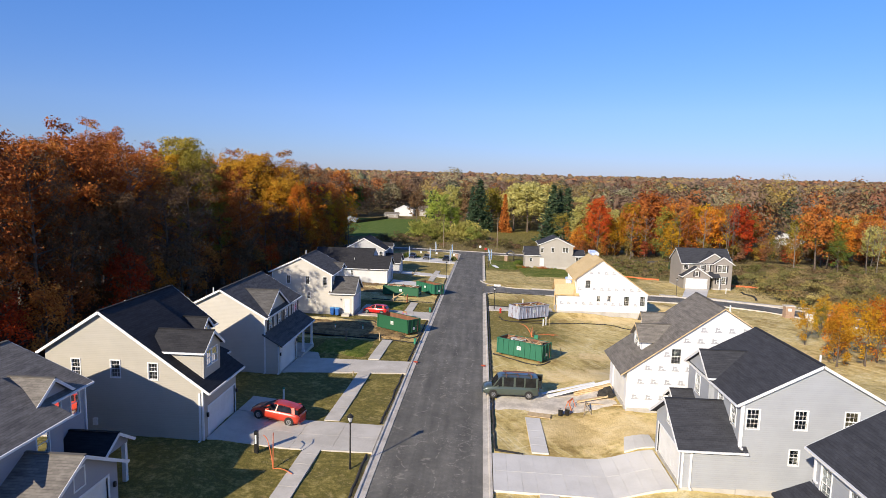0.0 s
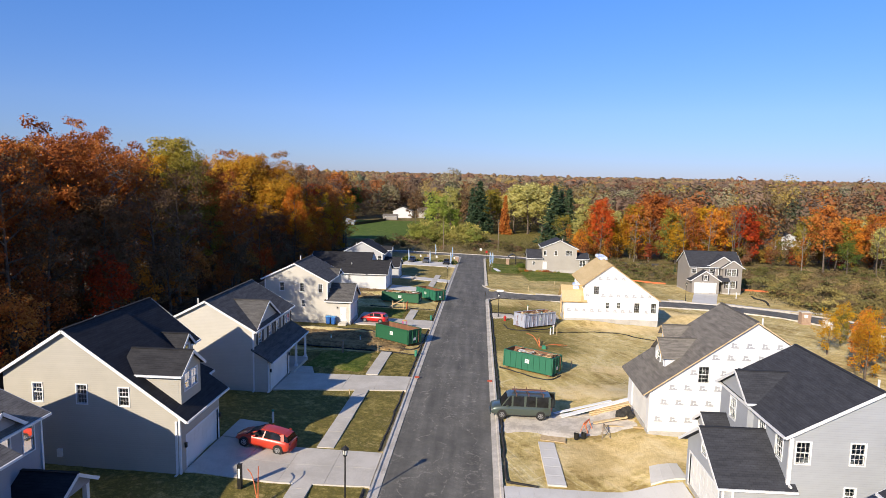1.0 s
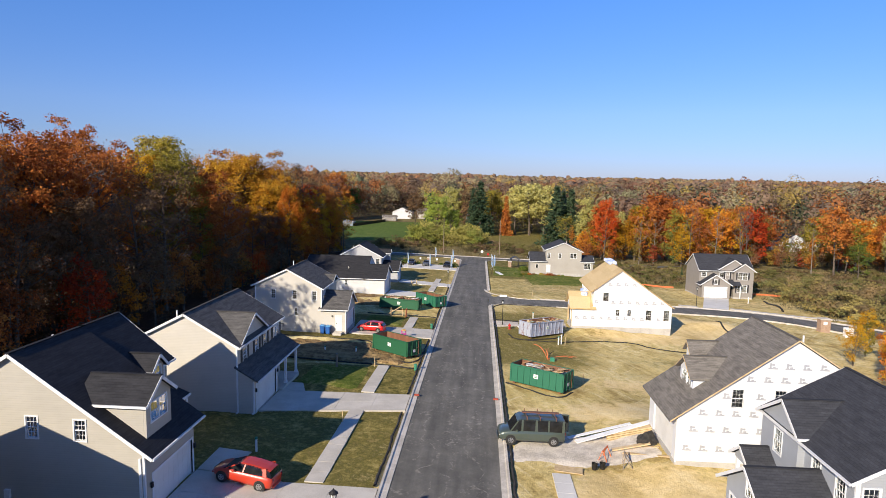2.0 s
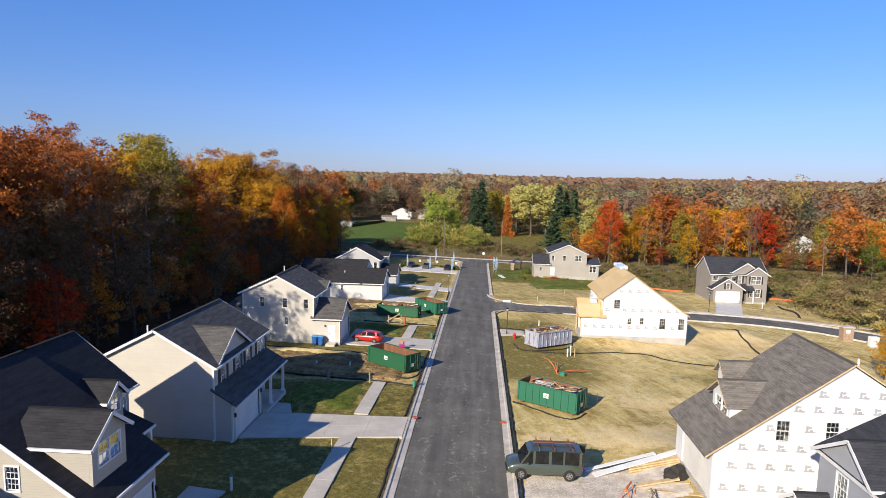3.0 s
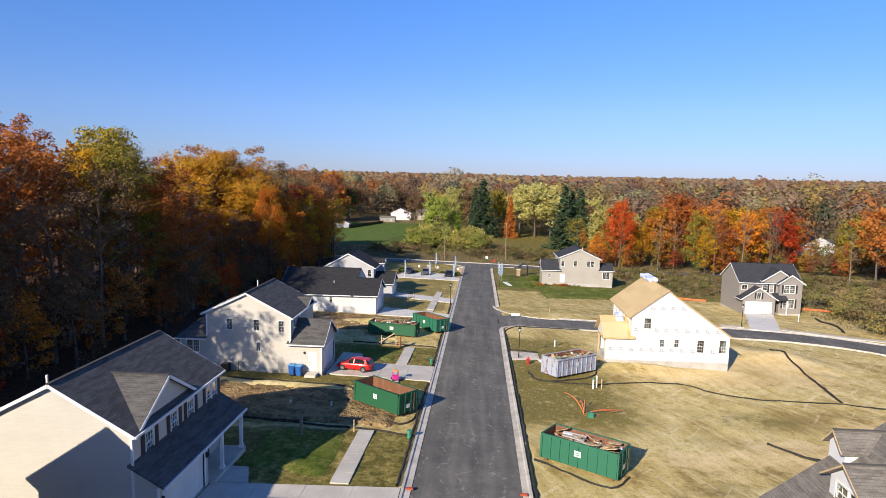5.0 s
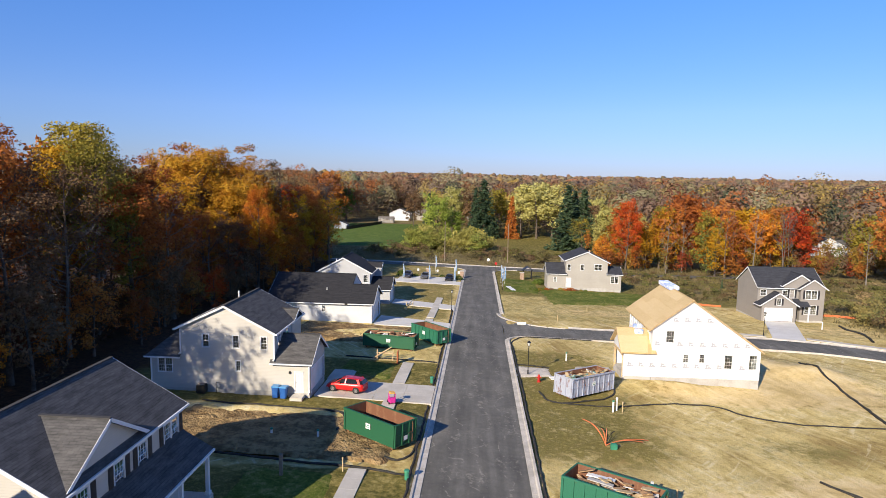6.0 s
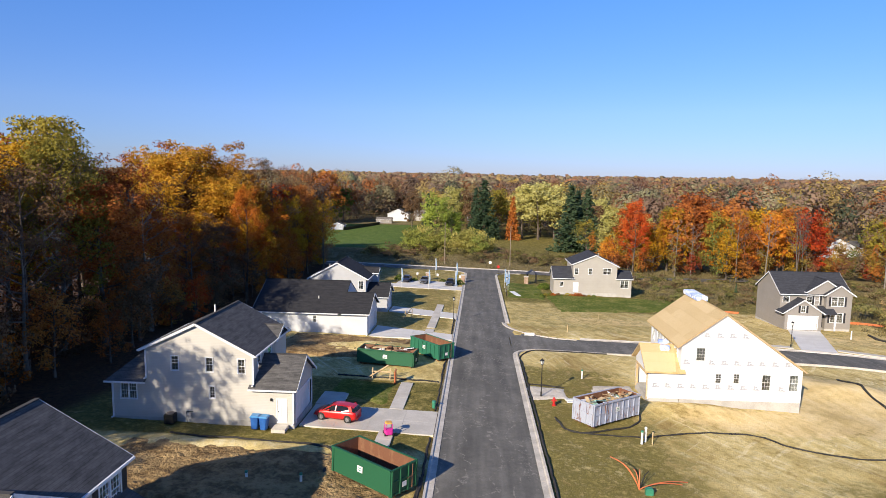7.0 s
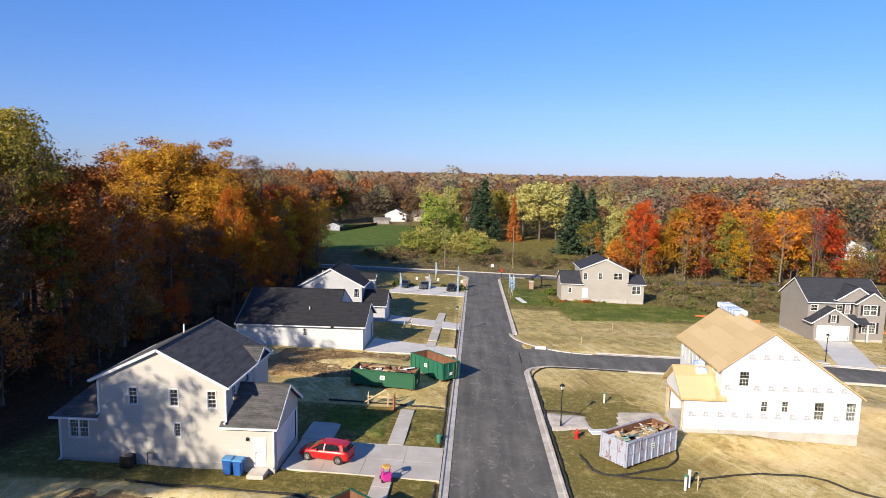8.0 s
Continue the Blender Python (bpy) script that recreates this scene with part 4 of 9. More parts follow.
def house_l1():
    """Beige house: long front slope over the garage, dormers in it, a taller part at the far end."""
    h = house("beige sided house with black shingle roof and front dormers", -21.5, 44.5, 0.6)
    wins = [(-25.07, -24.49, 5.15, 6.33), (-22.23, -21.6, 5.13, 6.33), (-19.52, -18.9, 5.08, 6.23)]
    prof = ((-27.4, 6.86), (-22.85, 9.86), (-15.1, 4.38))
    n, f, l, r = gable_block(h, 'y', 44.5, 50.1, -27.0, -15.68, 0.5, prof, SIDING_BEIGE, ROOF_BLACK, ends=(wins, ()), sides=((), [(45.3, 49.85, 0.75, 2.95)]), base=0.2, rake_ends=(True, False))
    far = gable_block(h, 'y', 50.4, 54.0, -27.0, -19.4, 0.5, ((-27.4, 6.86), (-22.85, 9.86), (-18.95, 6.75)), SIDING_BEIGE, ROOF_BLACK, base=0.2, sides=((), [(52.6, 53.6, 4.9, 6.2)]), walls=(False, True, True, True), rake_ends=(False, True))
    for w in wins:
        window(h, n, *w)
    garage_door(h, r, 45.3, 49.85, 0.75, 2.95)
    window(h, far[3], 52.6, 53.6, 4.9, 6.2, cols=2)
    # big dormer over the garage
    d = [(45.75, 47.45, 5.75, 6.85)]
    s = gable_block(h, 'x', -19.6, -15.95, 45.3, 47.95, 5.0, ((44.97, 6.98), (46.6, 8.2), (48.25, 6.98)), SIDING_BEIGE, ROOF_BLACK, ends=((), d), walls=(False, True, True, True), rake=0.25, rake_ends=(False, True))
    window(h, s[1], *d[0], units=2, rows=1, cols=2)
    # narrow dormer before the taller part, and the porch roof under it
    nd = [(50.95, 51.75, 6.15, 7.1)]
    s = gable_block(h, 'x', -21.6, -18.6, 50.6, 52.1, 5.6, ((50.35, 7.0), (51.35, 7.95), (52.35, 7.0)), SIDING_BEIGE, ROOF_BLACK, ends=((), nd), walls=(False, True, True, True), rake=0.25, rake_ends=(False, True))
    window(h, s[1], *nd[0], cols=2, rows=1)
    bm = bmesh.new()
    slab(bm, [(-17.5, 50.1, 4.62), (-17.5, 53.4, 4.62), (-19.4, 53.4, 5.45), (-19.4, 50.1, 5.45)], (0, 0, -0.13), True)
    bmesh.ops.recalc_face_normals(bm, faces=bm.faces[:])
    part("porch_roof", bm, ROOF_BLACK, h, "black shingled porch roof")
    bm = bmesh.new()
    beam(bm, (-17.45, 50.4, 4.54), (-17.45, 53.4, 4.54), 0.11, 0.12)
    part("gutter", bm, TRIM, h)
    bm = bmesh.new()
    box(bm, -17.8, -17.6, 53.1, 53.3, 0.3, 4.5)
    part("porch_post", bm, TRIM, h, "white square porch post")
    downspout(h, -15.9, 44.44, 0.75, 4.25)
    corner_post(h, -15.72, 44.53, 0.7, 4.4)
    vent_pipe(h, (-23.8, 49.0), 9.0, 9.8)
    for y in (45.0, 50.0):
        bm = bmesh.new()
        box(bm, -15.64, -15.52, y - 0.07, y + 0.07, 2.35, 2.65)
        part("wall_lamp", bm, DARK_METAL, h, "small black wall lamp by the garage")
    bm = bmesh.new()
    box(bm, -23.65, -23.35, 44.35, 44.5, 1.6, 2.1)
    part("meter_box", bm, PLASTIC_WHITE, h, "pale utility meter box")


def house_l2():
    """Cream two-storey house with a porch roof along the front."""
    h = house("cream sided two-storey house with grey shingle roof and front porch", -22, 61.3, 0.0)
    wins = [(62.75, 63.55, 3.75, 5.0), (65.5, 66.3, 3.75, 5.0), (67.6, 68.4, 3.75, 5.0), (70.2, 71.8, 3.75, 5.0)]
    prof = ((-26.55, 5.75), (-21.7, 8.26), (-17.1, 5.60))
    n, f, l, r = gable_block(h, 'y', 61.3, 72.0, -26.1, -17.5, -0.2, prof, SIDING_CREAM, ROOF_GREY, sides=((), wins), base=0.25)
    for i, w in enumerate(wins):
        window(h, r, *w, units=2 if i == 3 else 1)
        shutters(h, r, *w)
    # cross gable over the near half of the front
    gable_block(h, 'x', -21.6, -17.48, 61.75, 68.2, 5.3, ((61.35, 5.45), (64.95, 7.66), (68.55, 5.45)), SIDING_CREAM, ROOF_GREY, gutters=False, walls=(False, True, False, False), rake=0.3, rake_ends=(False, True))
    # garage front and the lean-to roof over it and the porch
    g = Side((-16.0, 0), (0, 1), (1, 0))
    bm = bmesh.new()
    wall_mesh(bm, g, [(61.3, 2.75), (67.0, 2.75)], -0.1, [(61.75, 66.5, 0.0, 2.3)])
    part("wall", bm, SIDING_CREAM, h)
    bm = bmesh.new()
    wall_mesh(bm, Side((0, 61.3), (1, 0), (0, -1)), [(-17.5, 3.75), (-16.17, 2.95)], -0.1, [])
    part("wall", bm, SIDING_CREAM, h)
    bm = bmesh.new()
    wall_mesh(bm, Side((0, 67.0), (1, 0), (0, 1)), [(-17.5, 3.6), (-16.17, 2.8)], -0.1, [])
    part("wall", bm, SIDING_CREAM, h)
    garage_door(h, g, 61.75, 66.5, 0.0, 2.3)
    bm = bmesh.new()
    slab(bm, [(-15.6, 61.0, 2.85), (-15.6, 72.3, 2.85), (-17.55, 72.3, 4.0), (-17.55, 61.0, 4.0)], (0, 0, -0.13), True)
    bmesh.ops.recalc_face_normals(bm, faces=bm.faces[:])
    part("porch_roof", bm, ROOF_GREY, h, "grey shingled lean-to porch roof")
    bm = bmesh.new()
    beam(bm, (-15.55, 61.0, 2.77), (-15.55, 72.3, 2.77), 0.11, 0.13)
    part("gutter", bm, TRIM, h)
    for y in (68.7, 71.9):
        bm = bmesh.new()
        box(bm, -15.93, -15.73, y - 0.1, y + 0.1, 0.1, 2.66)
        box(bm, -15.98, -15.68, y - 0.15, y + 0.15, 0.1, 0.3)
        part("porch_post", bm, TRIM, h, "white square porch post")
    bm = bmesh.new()
    box(bm, -17.5, -15.6, 67.1, 72.1, -0.5, 0.1)
    part("porch_floor", bm, CONCRETE, h, "concrete porch floor")
    entry_door(h, r, 69.4, 70.3, 0.12, 2.2, SHUTTER)
    downspout(h, -17.4, 61.24, 0.05, 5.45)
    downspout(h, -16.05, 61.24, 0.05, 2.7)
    vent_pipe(h, (-23.2, 63.0), 7.4, 8.25)
    for y in (61.5, 66.75):
        bm = bmesh.new()
        box(bm, -15.98, -15.86, y - 0.07, y + 0.07, 1.8, 2.1)
        part("wall_lamp", bm, DARK_METAL, h, "small black wall lamp by the garage")


def house_l3():
    """Cream house with a garage wing towards the street and a low room behind."""
    h = house("cream sided house with grey roof and garage wing, dappled by shade", -22, 91.1, -0.7)
    wins = [(-24.98, -24.42, 3.45, 4.6), (-22.15, -21.6, 3.4, 4.55), (-19.55, -19.0, 3.35, 4.5), (-21.9, -21.5, 1.25, 2.2)]
    prof = ((-27.55, 5.12), (-22.85, 7.38), (-18.05, 4.90))
    fw = [(92.2, 92.9, 3.3, 4.45), (94.6, 95.4, 3.3, 4.45)]
    n, f, l, r = gable_block(h, 'y', 91.1, 99.4, -27.15, -18.35, -0.95, prof, SIDING_CREAM, ROOF_GREY, ends=(wins, ()), sides=((), fw), base=0.42)
    for w in wins:
        window(h, n, *w, cols=2)
    for w in fw:
        window(h, r, *w, cols=2)
    gable_block(h, 'x', -22.0, -18.3, 96.3, 99.3, -0.9, ((96.0, 4.75), (97.8, 5.75), (99.6, 4.75)), SIDING_CREAM, ROOF_GREY, walls=(False, True, True, True), rake=0.3, rake_ends=(False, True))
    # garage wing
    door = [(-16.4, -15.72, -0.62, 1.32)]
    s = gable_block(h, 'x', -18.35, -15.05, 91.1, 96.4, -0.95, ((90.75, 2.22), (93.75, 4.25), (96.75, 2.22)), SIDING_CREAM, ROOF_GREY, ends=((), [(91.6, 95.95, -0.75, 1.5)]), sides=(door, ()), walls=(False, True, True, True), rake=0.32, base=0.3, rake_ends=(False, True))
    garage_door(h, s[1], 91.6, 95.95, -0.75, 1.5)
    entry_door(h, s[2], *door[0])
    # low room at the back with a hipped roof
    bw = [(-29.25, -27.95, 0.95, 2.28)]
    b = bmesh.new()
    near = Side((0, 91.12), (1, 0), (0, -1))
    wall_mesh(b, near, [(-29.95, 2.4), (-27.1, 2.4)], -0.55, bw)
    part("wall", b, SIDING_CREAM, h)
    b = bmesh.new()
    wall_mesh(b, Side((-29.95, 0), (0, 1), (-1, 0)), [(91.29, 2.4), (97.0, 2.4)], -0.55, [])
    part("wall", b, SIDING_CREAM, h)
    window(h, near, *bw[0], units=2)
    roof_slope(h, (-30.35, 90.75, 2.5), (-27.1, 90.75, 2.5), (-27.1, 92.9, 4.1), (-28.6, 92.9, 4.1), ROOF_GREY)
    roof_slope(h, (-30.35, 97.4, 2.5), (-30.35, 90.75, 2.5), (-28.6, 92.9, 4.1), (-28.6, 95.6, 4.1), ROOF_GREY)
    roof_slope(h, (-27.1, 97.4, 2.5), (-30.35, 97.4, 2.5), (-28.6, 95.6, 4.1), (-27.1, 95.6, 4.1), ROOF_GREY)
    b = bmesh.new()
    slab(b, [(-28.6, 92.9, 4.1), (-27.1, 92.9, 4.1), (-27.1, 95.6, 4.1), (-28.6, 95.6, 4.1)], (0, 0, -0.1), True)
    part("roof", b, ROOF_GREY, h)
    b = bmesh.new()
    beam(b, (-30.4, 90.7, 2.42), (-27.0, 90.7, 2.42), 0.1, 0.13)
    part("gutter", b, TRIM, h)
    b = bmesh.new()
    box(b, -29.93, -27.1, 91.14, 97, -1.4, -0.55)
    part("foundation", b, FOUNDATION, h)
    downspout(h, -29.9, 91.06, -0.6, 2.35)
    downspout(h, -27.05, 91.02, 2.75, 5.0)
    downspout(h, -18.3, 91.02, 2.4, 4.75)
    downspout(h, -15.1, 91.02, -0.65, 2.15)
    vent_pipe(h, (-23.6, 96.3), 6.9, 7.9)
    b = bmesh.new()
    box(b, -16.95, -16.82, 90.95, 91.1, 1.2, 1.4)
    part("wall_lamp", b, DARK_METAL, h, "small black wall lamp by the side door")
    b = bmesh.new()
    box(b, -16.6, -15.5, 90.0, 91.05, -1.0, -0.72)
    part("door_step", b, CONCRETE, h, "small concrete step at the side door")


def house_l4():
    """White single-storey house whose ridge runs away from the street."""
    h = house("white sided single-storey house with black shingle roof", -23, 125, -2.4)
    w = [(-22.8, -22.35, -0.75, 0.15)]
    s = gable_block(h, 'x', -31.2, -18.9, 124.9, 136.5, -2.5, ((124.45, 0.62), (130.9, 4.0), (137.3, 0.62)), SIDING_WHITE, ROOF_BLACK, sides=(w, ()), rake=0.02, base=0.25, rake_ends=(True, False))
    window(h, s[2], *w[0], cols=2)
    s2 = gable_block(h, 'x', -18.9, -15.35, 124.9, 132.3, -2.5, ((124.45, 0.62), (128.6, 2.78), (132.75, 0.62)), SIDING_WHITE, ROOF_BLACK, ends=((), [(126.2, 131.0, -2.45, -0.2)]), walls=(False, True, True, True), rake=0.35, base=0.1, rake_ends=(False, True))
    garage_door(h, s2[1], 126.2, 131.0, -2.45, -0.2)
    vent_pipe(h, (-22.6, 127.2), 1.9, 2.6)
    downspout(h, -15.45, 124.83, -2.4, 0.5)


def house_l5():
    """White two-storey house beyond it, with a low garage."""
    h = house("pale grey sided two-storey house with black roof and low garage", -23, 143, -3.2)
    w = [(-20.1, -19.35, 0.5, 1.8), (-22.6, -21.9, 0.5, 1.8)]
    n, f, l, r = gable_block(h, 'y', 143.0, 150.3, -28.2, -18.95, -3.4, ((-28.6, 2.15), (-23.7, 4.87), (-18.55, 2.2)), SIDING_PALE, ROOF_BLACK, ends=(w, ()), base=0.2)
    for q in w:
        window(h, n, *q)
    s = gable_block(h, 'x', -18.95, -15.4, 143.0, 148.6, -3.4, ((142.6, -0.7), (145.8, 1.2), (149.0, -0.7)), SIDING_PALE, ROOF_BLACK, ends=((), [(143.5, 148.1, -3.3, -1.1)]), walls=(False, True, True, True), rake=0.3, base=0.1, rake_ends=(False, True))
    garage_door(h, s[1], 143.5, 148.1, -3.3, -1.1)
    gable_block(h, 'x', -21.5, -17.9, 148.4, 150.2, -3.3, ((148.1, 2.4), (149.3, 3.3), (150.5, 2.4)), SIDING_PALE, ROOF_BLACK, walls=(False, True, True, True), rake=0.25, rake_ends=(False, True))
    vent_pipe(h, (-25.2, 144.2), 3.9, 4.6)
    b = bmesh.new()
    rod(b, (-17.9, 149.6, -3.3), (-17.9, 149.6, 0.2), 0.18, 0.18, 8)
    part("porch_post", b, TRIM, h)


def house_l0():
    """Grey house nearest on this side, seen from its far front corner."""
    h = house("grey sided house with brown-grey shingle roof and garage wing", -26, 34, 0.5)
    fw = [(36.85, 37.65, 4.7, 6.3), (38.55, 39.3, 4.7, 6.25)]
    n, f, l, r = gable_block(h, 'y', 29.0, 39.8, -31.0, -21.0, 0.3, ((-31.4, 6.5), (-26.0, 8.8), (-20.6, 6.45)), SIDING_SLATE, ROOF_BROWN, sides=((), fw), base=0.25)
    for w in fw:
        window(h, r, *w, cols=1, rows=1)
    gable_block(h, 'x', -24.2, -20.98, 35.7, 38.1, 6.1, ((35.4, 6.55), (36.95, 7.7), (38.5, 6.55)), SIDING_SLATE, ROOF_BROWN, walls=(False, True, False, False), rake=0.3, rake_ends=(False, True))
    # nearer part of the front, brought forward
    bw = [(34.0, 34.9, 4.3, 5.7)]
    bm = bmesh.new()
    s = Side((-19.7, 0), (0, 1), (1, 0))
    wall_mesh(bm, s, [(29.0, 5.75), (36.0, 5.75)], 0.4, bw)
    part("wall", bm, SIDING_SLATE, h)
    bm = bmesh.new()
    wall_mesh(bm, Side((0, 36.0), (1, 0), (0, 1)), [(-21.0, 6.3), (-19.87, 5.75)], 0.4, [])
    part("wall", bm, SIDING_SLATE, h)
    window(h, s, *bw[0], cols=1, rows=1)
    roof_slope(h, (-19.3, 28.7, 5.9), (-19.3, 36.3, 5.9), (-23.6, 36.3, 7.9), (-23.6, 28.7, 7.9), ROOF_BROWN)
    bm = bmesh.new()
    beam(bm, (-19.25, 28.7, 5.82), (-19.25, 36.3, 5.82), 0.11, 0.12)
    part("gutter", bm, TRIM, h)
    s = gable_block(h, 'x', -19.7, -16.9, 29.9, 36.4, 0.3, ((29.5, 3.05), (33.2, 5.1), (36.9, 3.05)), SIDING_SLATE, ROOF_BROWN, ends=((), [(30.7, 35.5, 0.5, 2.7)]), walls=(False, True, True, True), rake=0.4, base=0.2, rake_ends=(False, True))
    window(h, s[1], 32.8, 33.6, 3.3, 4.3, cols=1, rows=1)
    garage_door(h, s[1], 30.7, 35.5, 0.5, 2.7)
    # porch with its own small gable
    s = gable_block(h, 'x', -20.9, -18.2, 37.0, 39.6, 2.85, ((36.7, 3.0), (38.3, 4.0), (39.9, 3.0)), SIDING_SLATE, ROOF_BLACK, walls=(False, True, False, False), rake=0.3, rake_ends=(False, True))
    for y in (37.1, 39.5):
        bm = bmesh.new()
        box(bm, -18.5, -18.25, y - 0.12, y + 0.12, 0.3, 2.9)
        part("porch_post", bm, TRIM, h, "white square porch post")
    corner_post(h, -20.98, 39.82, 0.5, 6.3)
    bm = bmesh.new()
    box(bm, -16.86, -16.74, 35.9, 36.05, 1.9, 2.2)
    part("wall_lamp", bm, DARK_METAL, h, "small black wall lamp by the garage")
    set_down(h, 0.965, -24.98, 32.98, 1.17)


def house_r1():
    """Grey house with a charcoal roof and a garage wing."""
    h = house("light grey sided house with charcoal roof and garage wing", 25, 43.9, -0.5)
    wins = [(20.78, 21.55, 3.85, 5.12), (23.78, 24.55, 3.9, 5.15), (23.65, 24.23, 1.5, 2.5), (26.9, 27.7, 3.95, 5.2)]
    fw = [(44.75, 45.55, 3.6, 5.0), (47.0, 47.8, 3.6, 5.0)]
    n, f, l, r = gable_block(h, 'y', 43.9, 53.2, 20.45, 29.95, -0.7, ((20.0, 5.50), (25.12, 8.31), (30.4, 5.40)), SIDING_GREY, ROOF_NAVY, ends=(wins, ()), sides=(fw, ()), base=0.35)
    for i, w in enumerate(wins):
        window(h, n, *w, cols=2 if i == 2 else 3)
    for w in fw:
        window(h, l, *w)
    bay = [(50.35, 51.25, 3.7, 5.1)]
    b = gable_block(h, 'x', 20.05, 23.5, 48.6, 52.9, -0.6, ((48.2, 5.72), (50.2, 7.25), (53.25, 5.5)), SIDING_GREY, ROOF_NAVY, ends=(bay, ()), walls=(True, False, True, True), rake=0.3, rake_ends=(True, False))
    window(h, b[0], *bay[0])
    gw = [(46.6, 47.4, 2.7, 3.6)]
    s = gable_block(h, 'x', 16.9, 20.45, 43.9, 49.9, -0.7, ((43.5, 2.35), (46.95, 4.55), (50.4, 2.35)), SIDING_GREY, ROOF_NAVY, ends=([(44.5, 49.3, -0.5, 1.75)] + gw, ()), walls=(True, False, True, True), rake=0.45, base=0.3, rake_ends=(True, False))
    garage_door(h, s[0], 44.5, 49.3, -0.5, 1.75)
    window(h, s[0], *gw[0], cols=2, rows=1)
    gable_block(h, 'x', 18.6, 20.4, 50.6, 53.0, 2.4, ((50.3, 2.6), (51.8, 3.6), (53.3, 2.6)), SIDING_GREY, ROOF_NAVY, walls=(True, False, False, False), rake=0.3, rake_ends=(True, False))
    for y in (50.8, 52.9):
        bm = bmesh.new()
        box(bm, 18.65, 18.85, y - 0.1, y + 0.1, -0.5, 2.5)
        part("porch_post", bm, TRIM, h, "white square porch post")
    corner_post(h, 16.92, 43.92, -0.45, 2.3)
    downspout(h, 17.45, 43.84, -0.45, 2.3)
    downspout(h, 20.5, 43.84, 2.5, 5.4)
    corner_post(h, 20.43, 43.9, 2.4, 5.5)
    vent_pipe(h, (25.6, 45.0), 7.8, 8.8)
    set_down(h, 0.942, 23.74, 41.64, 0.67)


def house_r0():
    """Next house on that side; only its far end comes into view."""
    h = house("grey sided house with charcoal shingle roof and lean-to porch", 25, 32, 0.0)
    fw = [(35.5, 36.4, 3.4, 5.1), (33.0, 33.9, 3.4, 5.1)]
    n, f, l, r = gable_block(h, 'y', 27.0, 36.9, 21.45, 30.2, -0.4, ((20.95, 5.75), (25.4, 8.3), (30.6, 5.6)), SIDING_GREY, ROOF_NAVY, sides=(fw, ()), base=0.3)
    for w in fw:
        window(h, l, *w, cols=2, rows=2)
    bm = bmesh.new()
    slab(bm, [(19.5, 37.4, 2.9), (19.5, 26.7, 2.9), (21.45, 26.7, 3.7), (21.45, 37.4, 3.7)], (0, 0, -0.13), True)
    bmesh.ops.recalc_face_normals(bm, faces=bm.faces[:])
    part("porch_roof", bm, ROOF_NAVY, h)
    for y in (27.2, 36.9):
        bm = bmesh.new()
        box(bm, 19.75, 19.95, y - 0.1, y + 0.1, -0.4, 2.78)
        part("porch_post", bm, TRIM, h)
    downspout(h, 21.4, 36.95, 3.9, 5.6)
    set_down(h, 0.945, 23.81, 30.51, 1.08)


def wrap_print(h, side, rows, a_range, skip):
    """The maker's mark printed over and over on house wrap, as plain blocks."""
    bm = bmesh.new()
    for z, a0 in rows:
        a = a0
        while a < a_range[1]:
            if not any(s0 - 0.5 < a < s1 + 0.25 and t0 - 0.4 < z < t1 + 0.1 for s0, s1, t0, t1 in skip):
                for b0, b1, c0, c1 in ((0, 0.66, 0, 0.10), (0.08, 0.22, 0.10, 0.44), (0.22, 0.44, 0.26, 0.40), (0.30, 0.50, 0.10, 0.20)):
                    slab(bm, [side.at(a + b0, z + c0, 0.003), side.at(a + b1, z + c0, 0.003), side.at(a + b1, z + c1, 0.003), side.at(a + b0, z + c1, 0.003)], side.n * 0.003)
            a += 1.18
    tagged(part("wrap_print", bm, WRAP_PRINT, h, "grey repeated marks on the wrap"), kind="stuff")


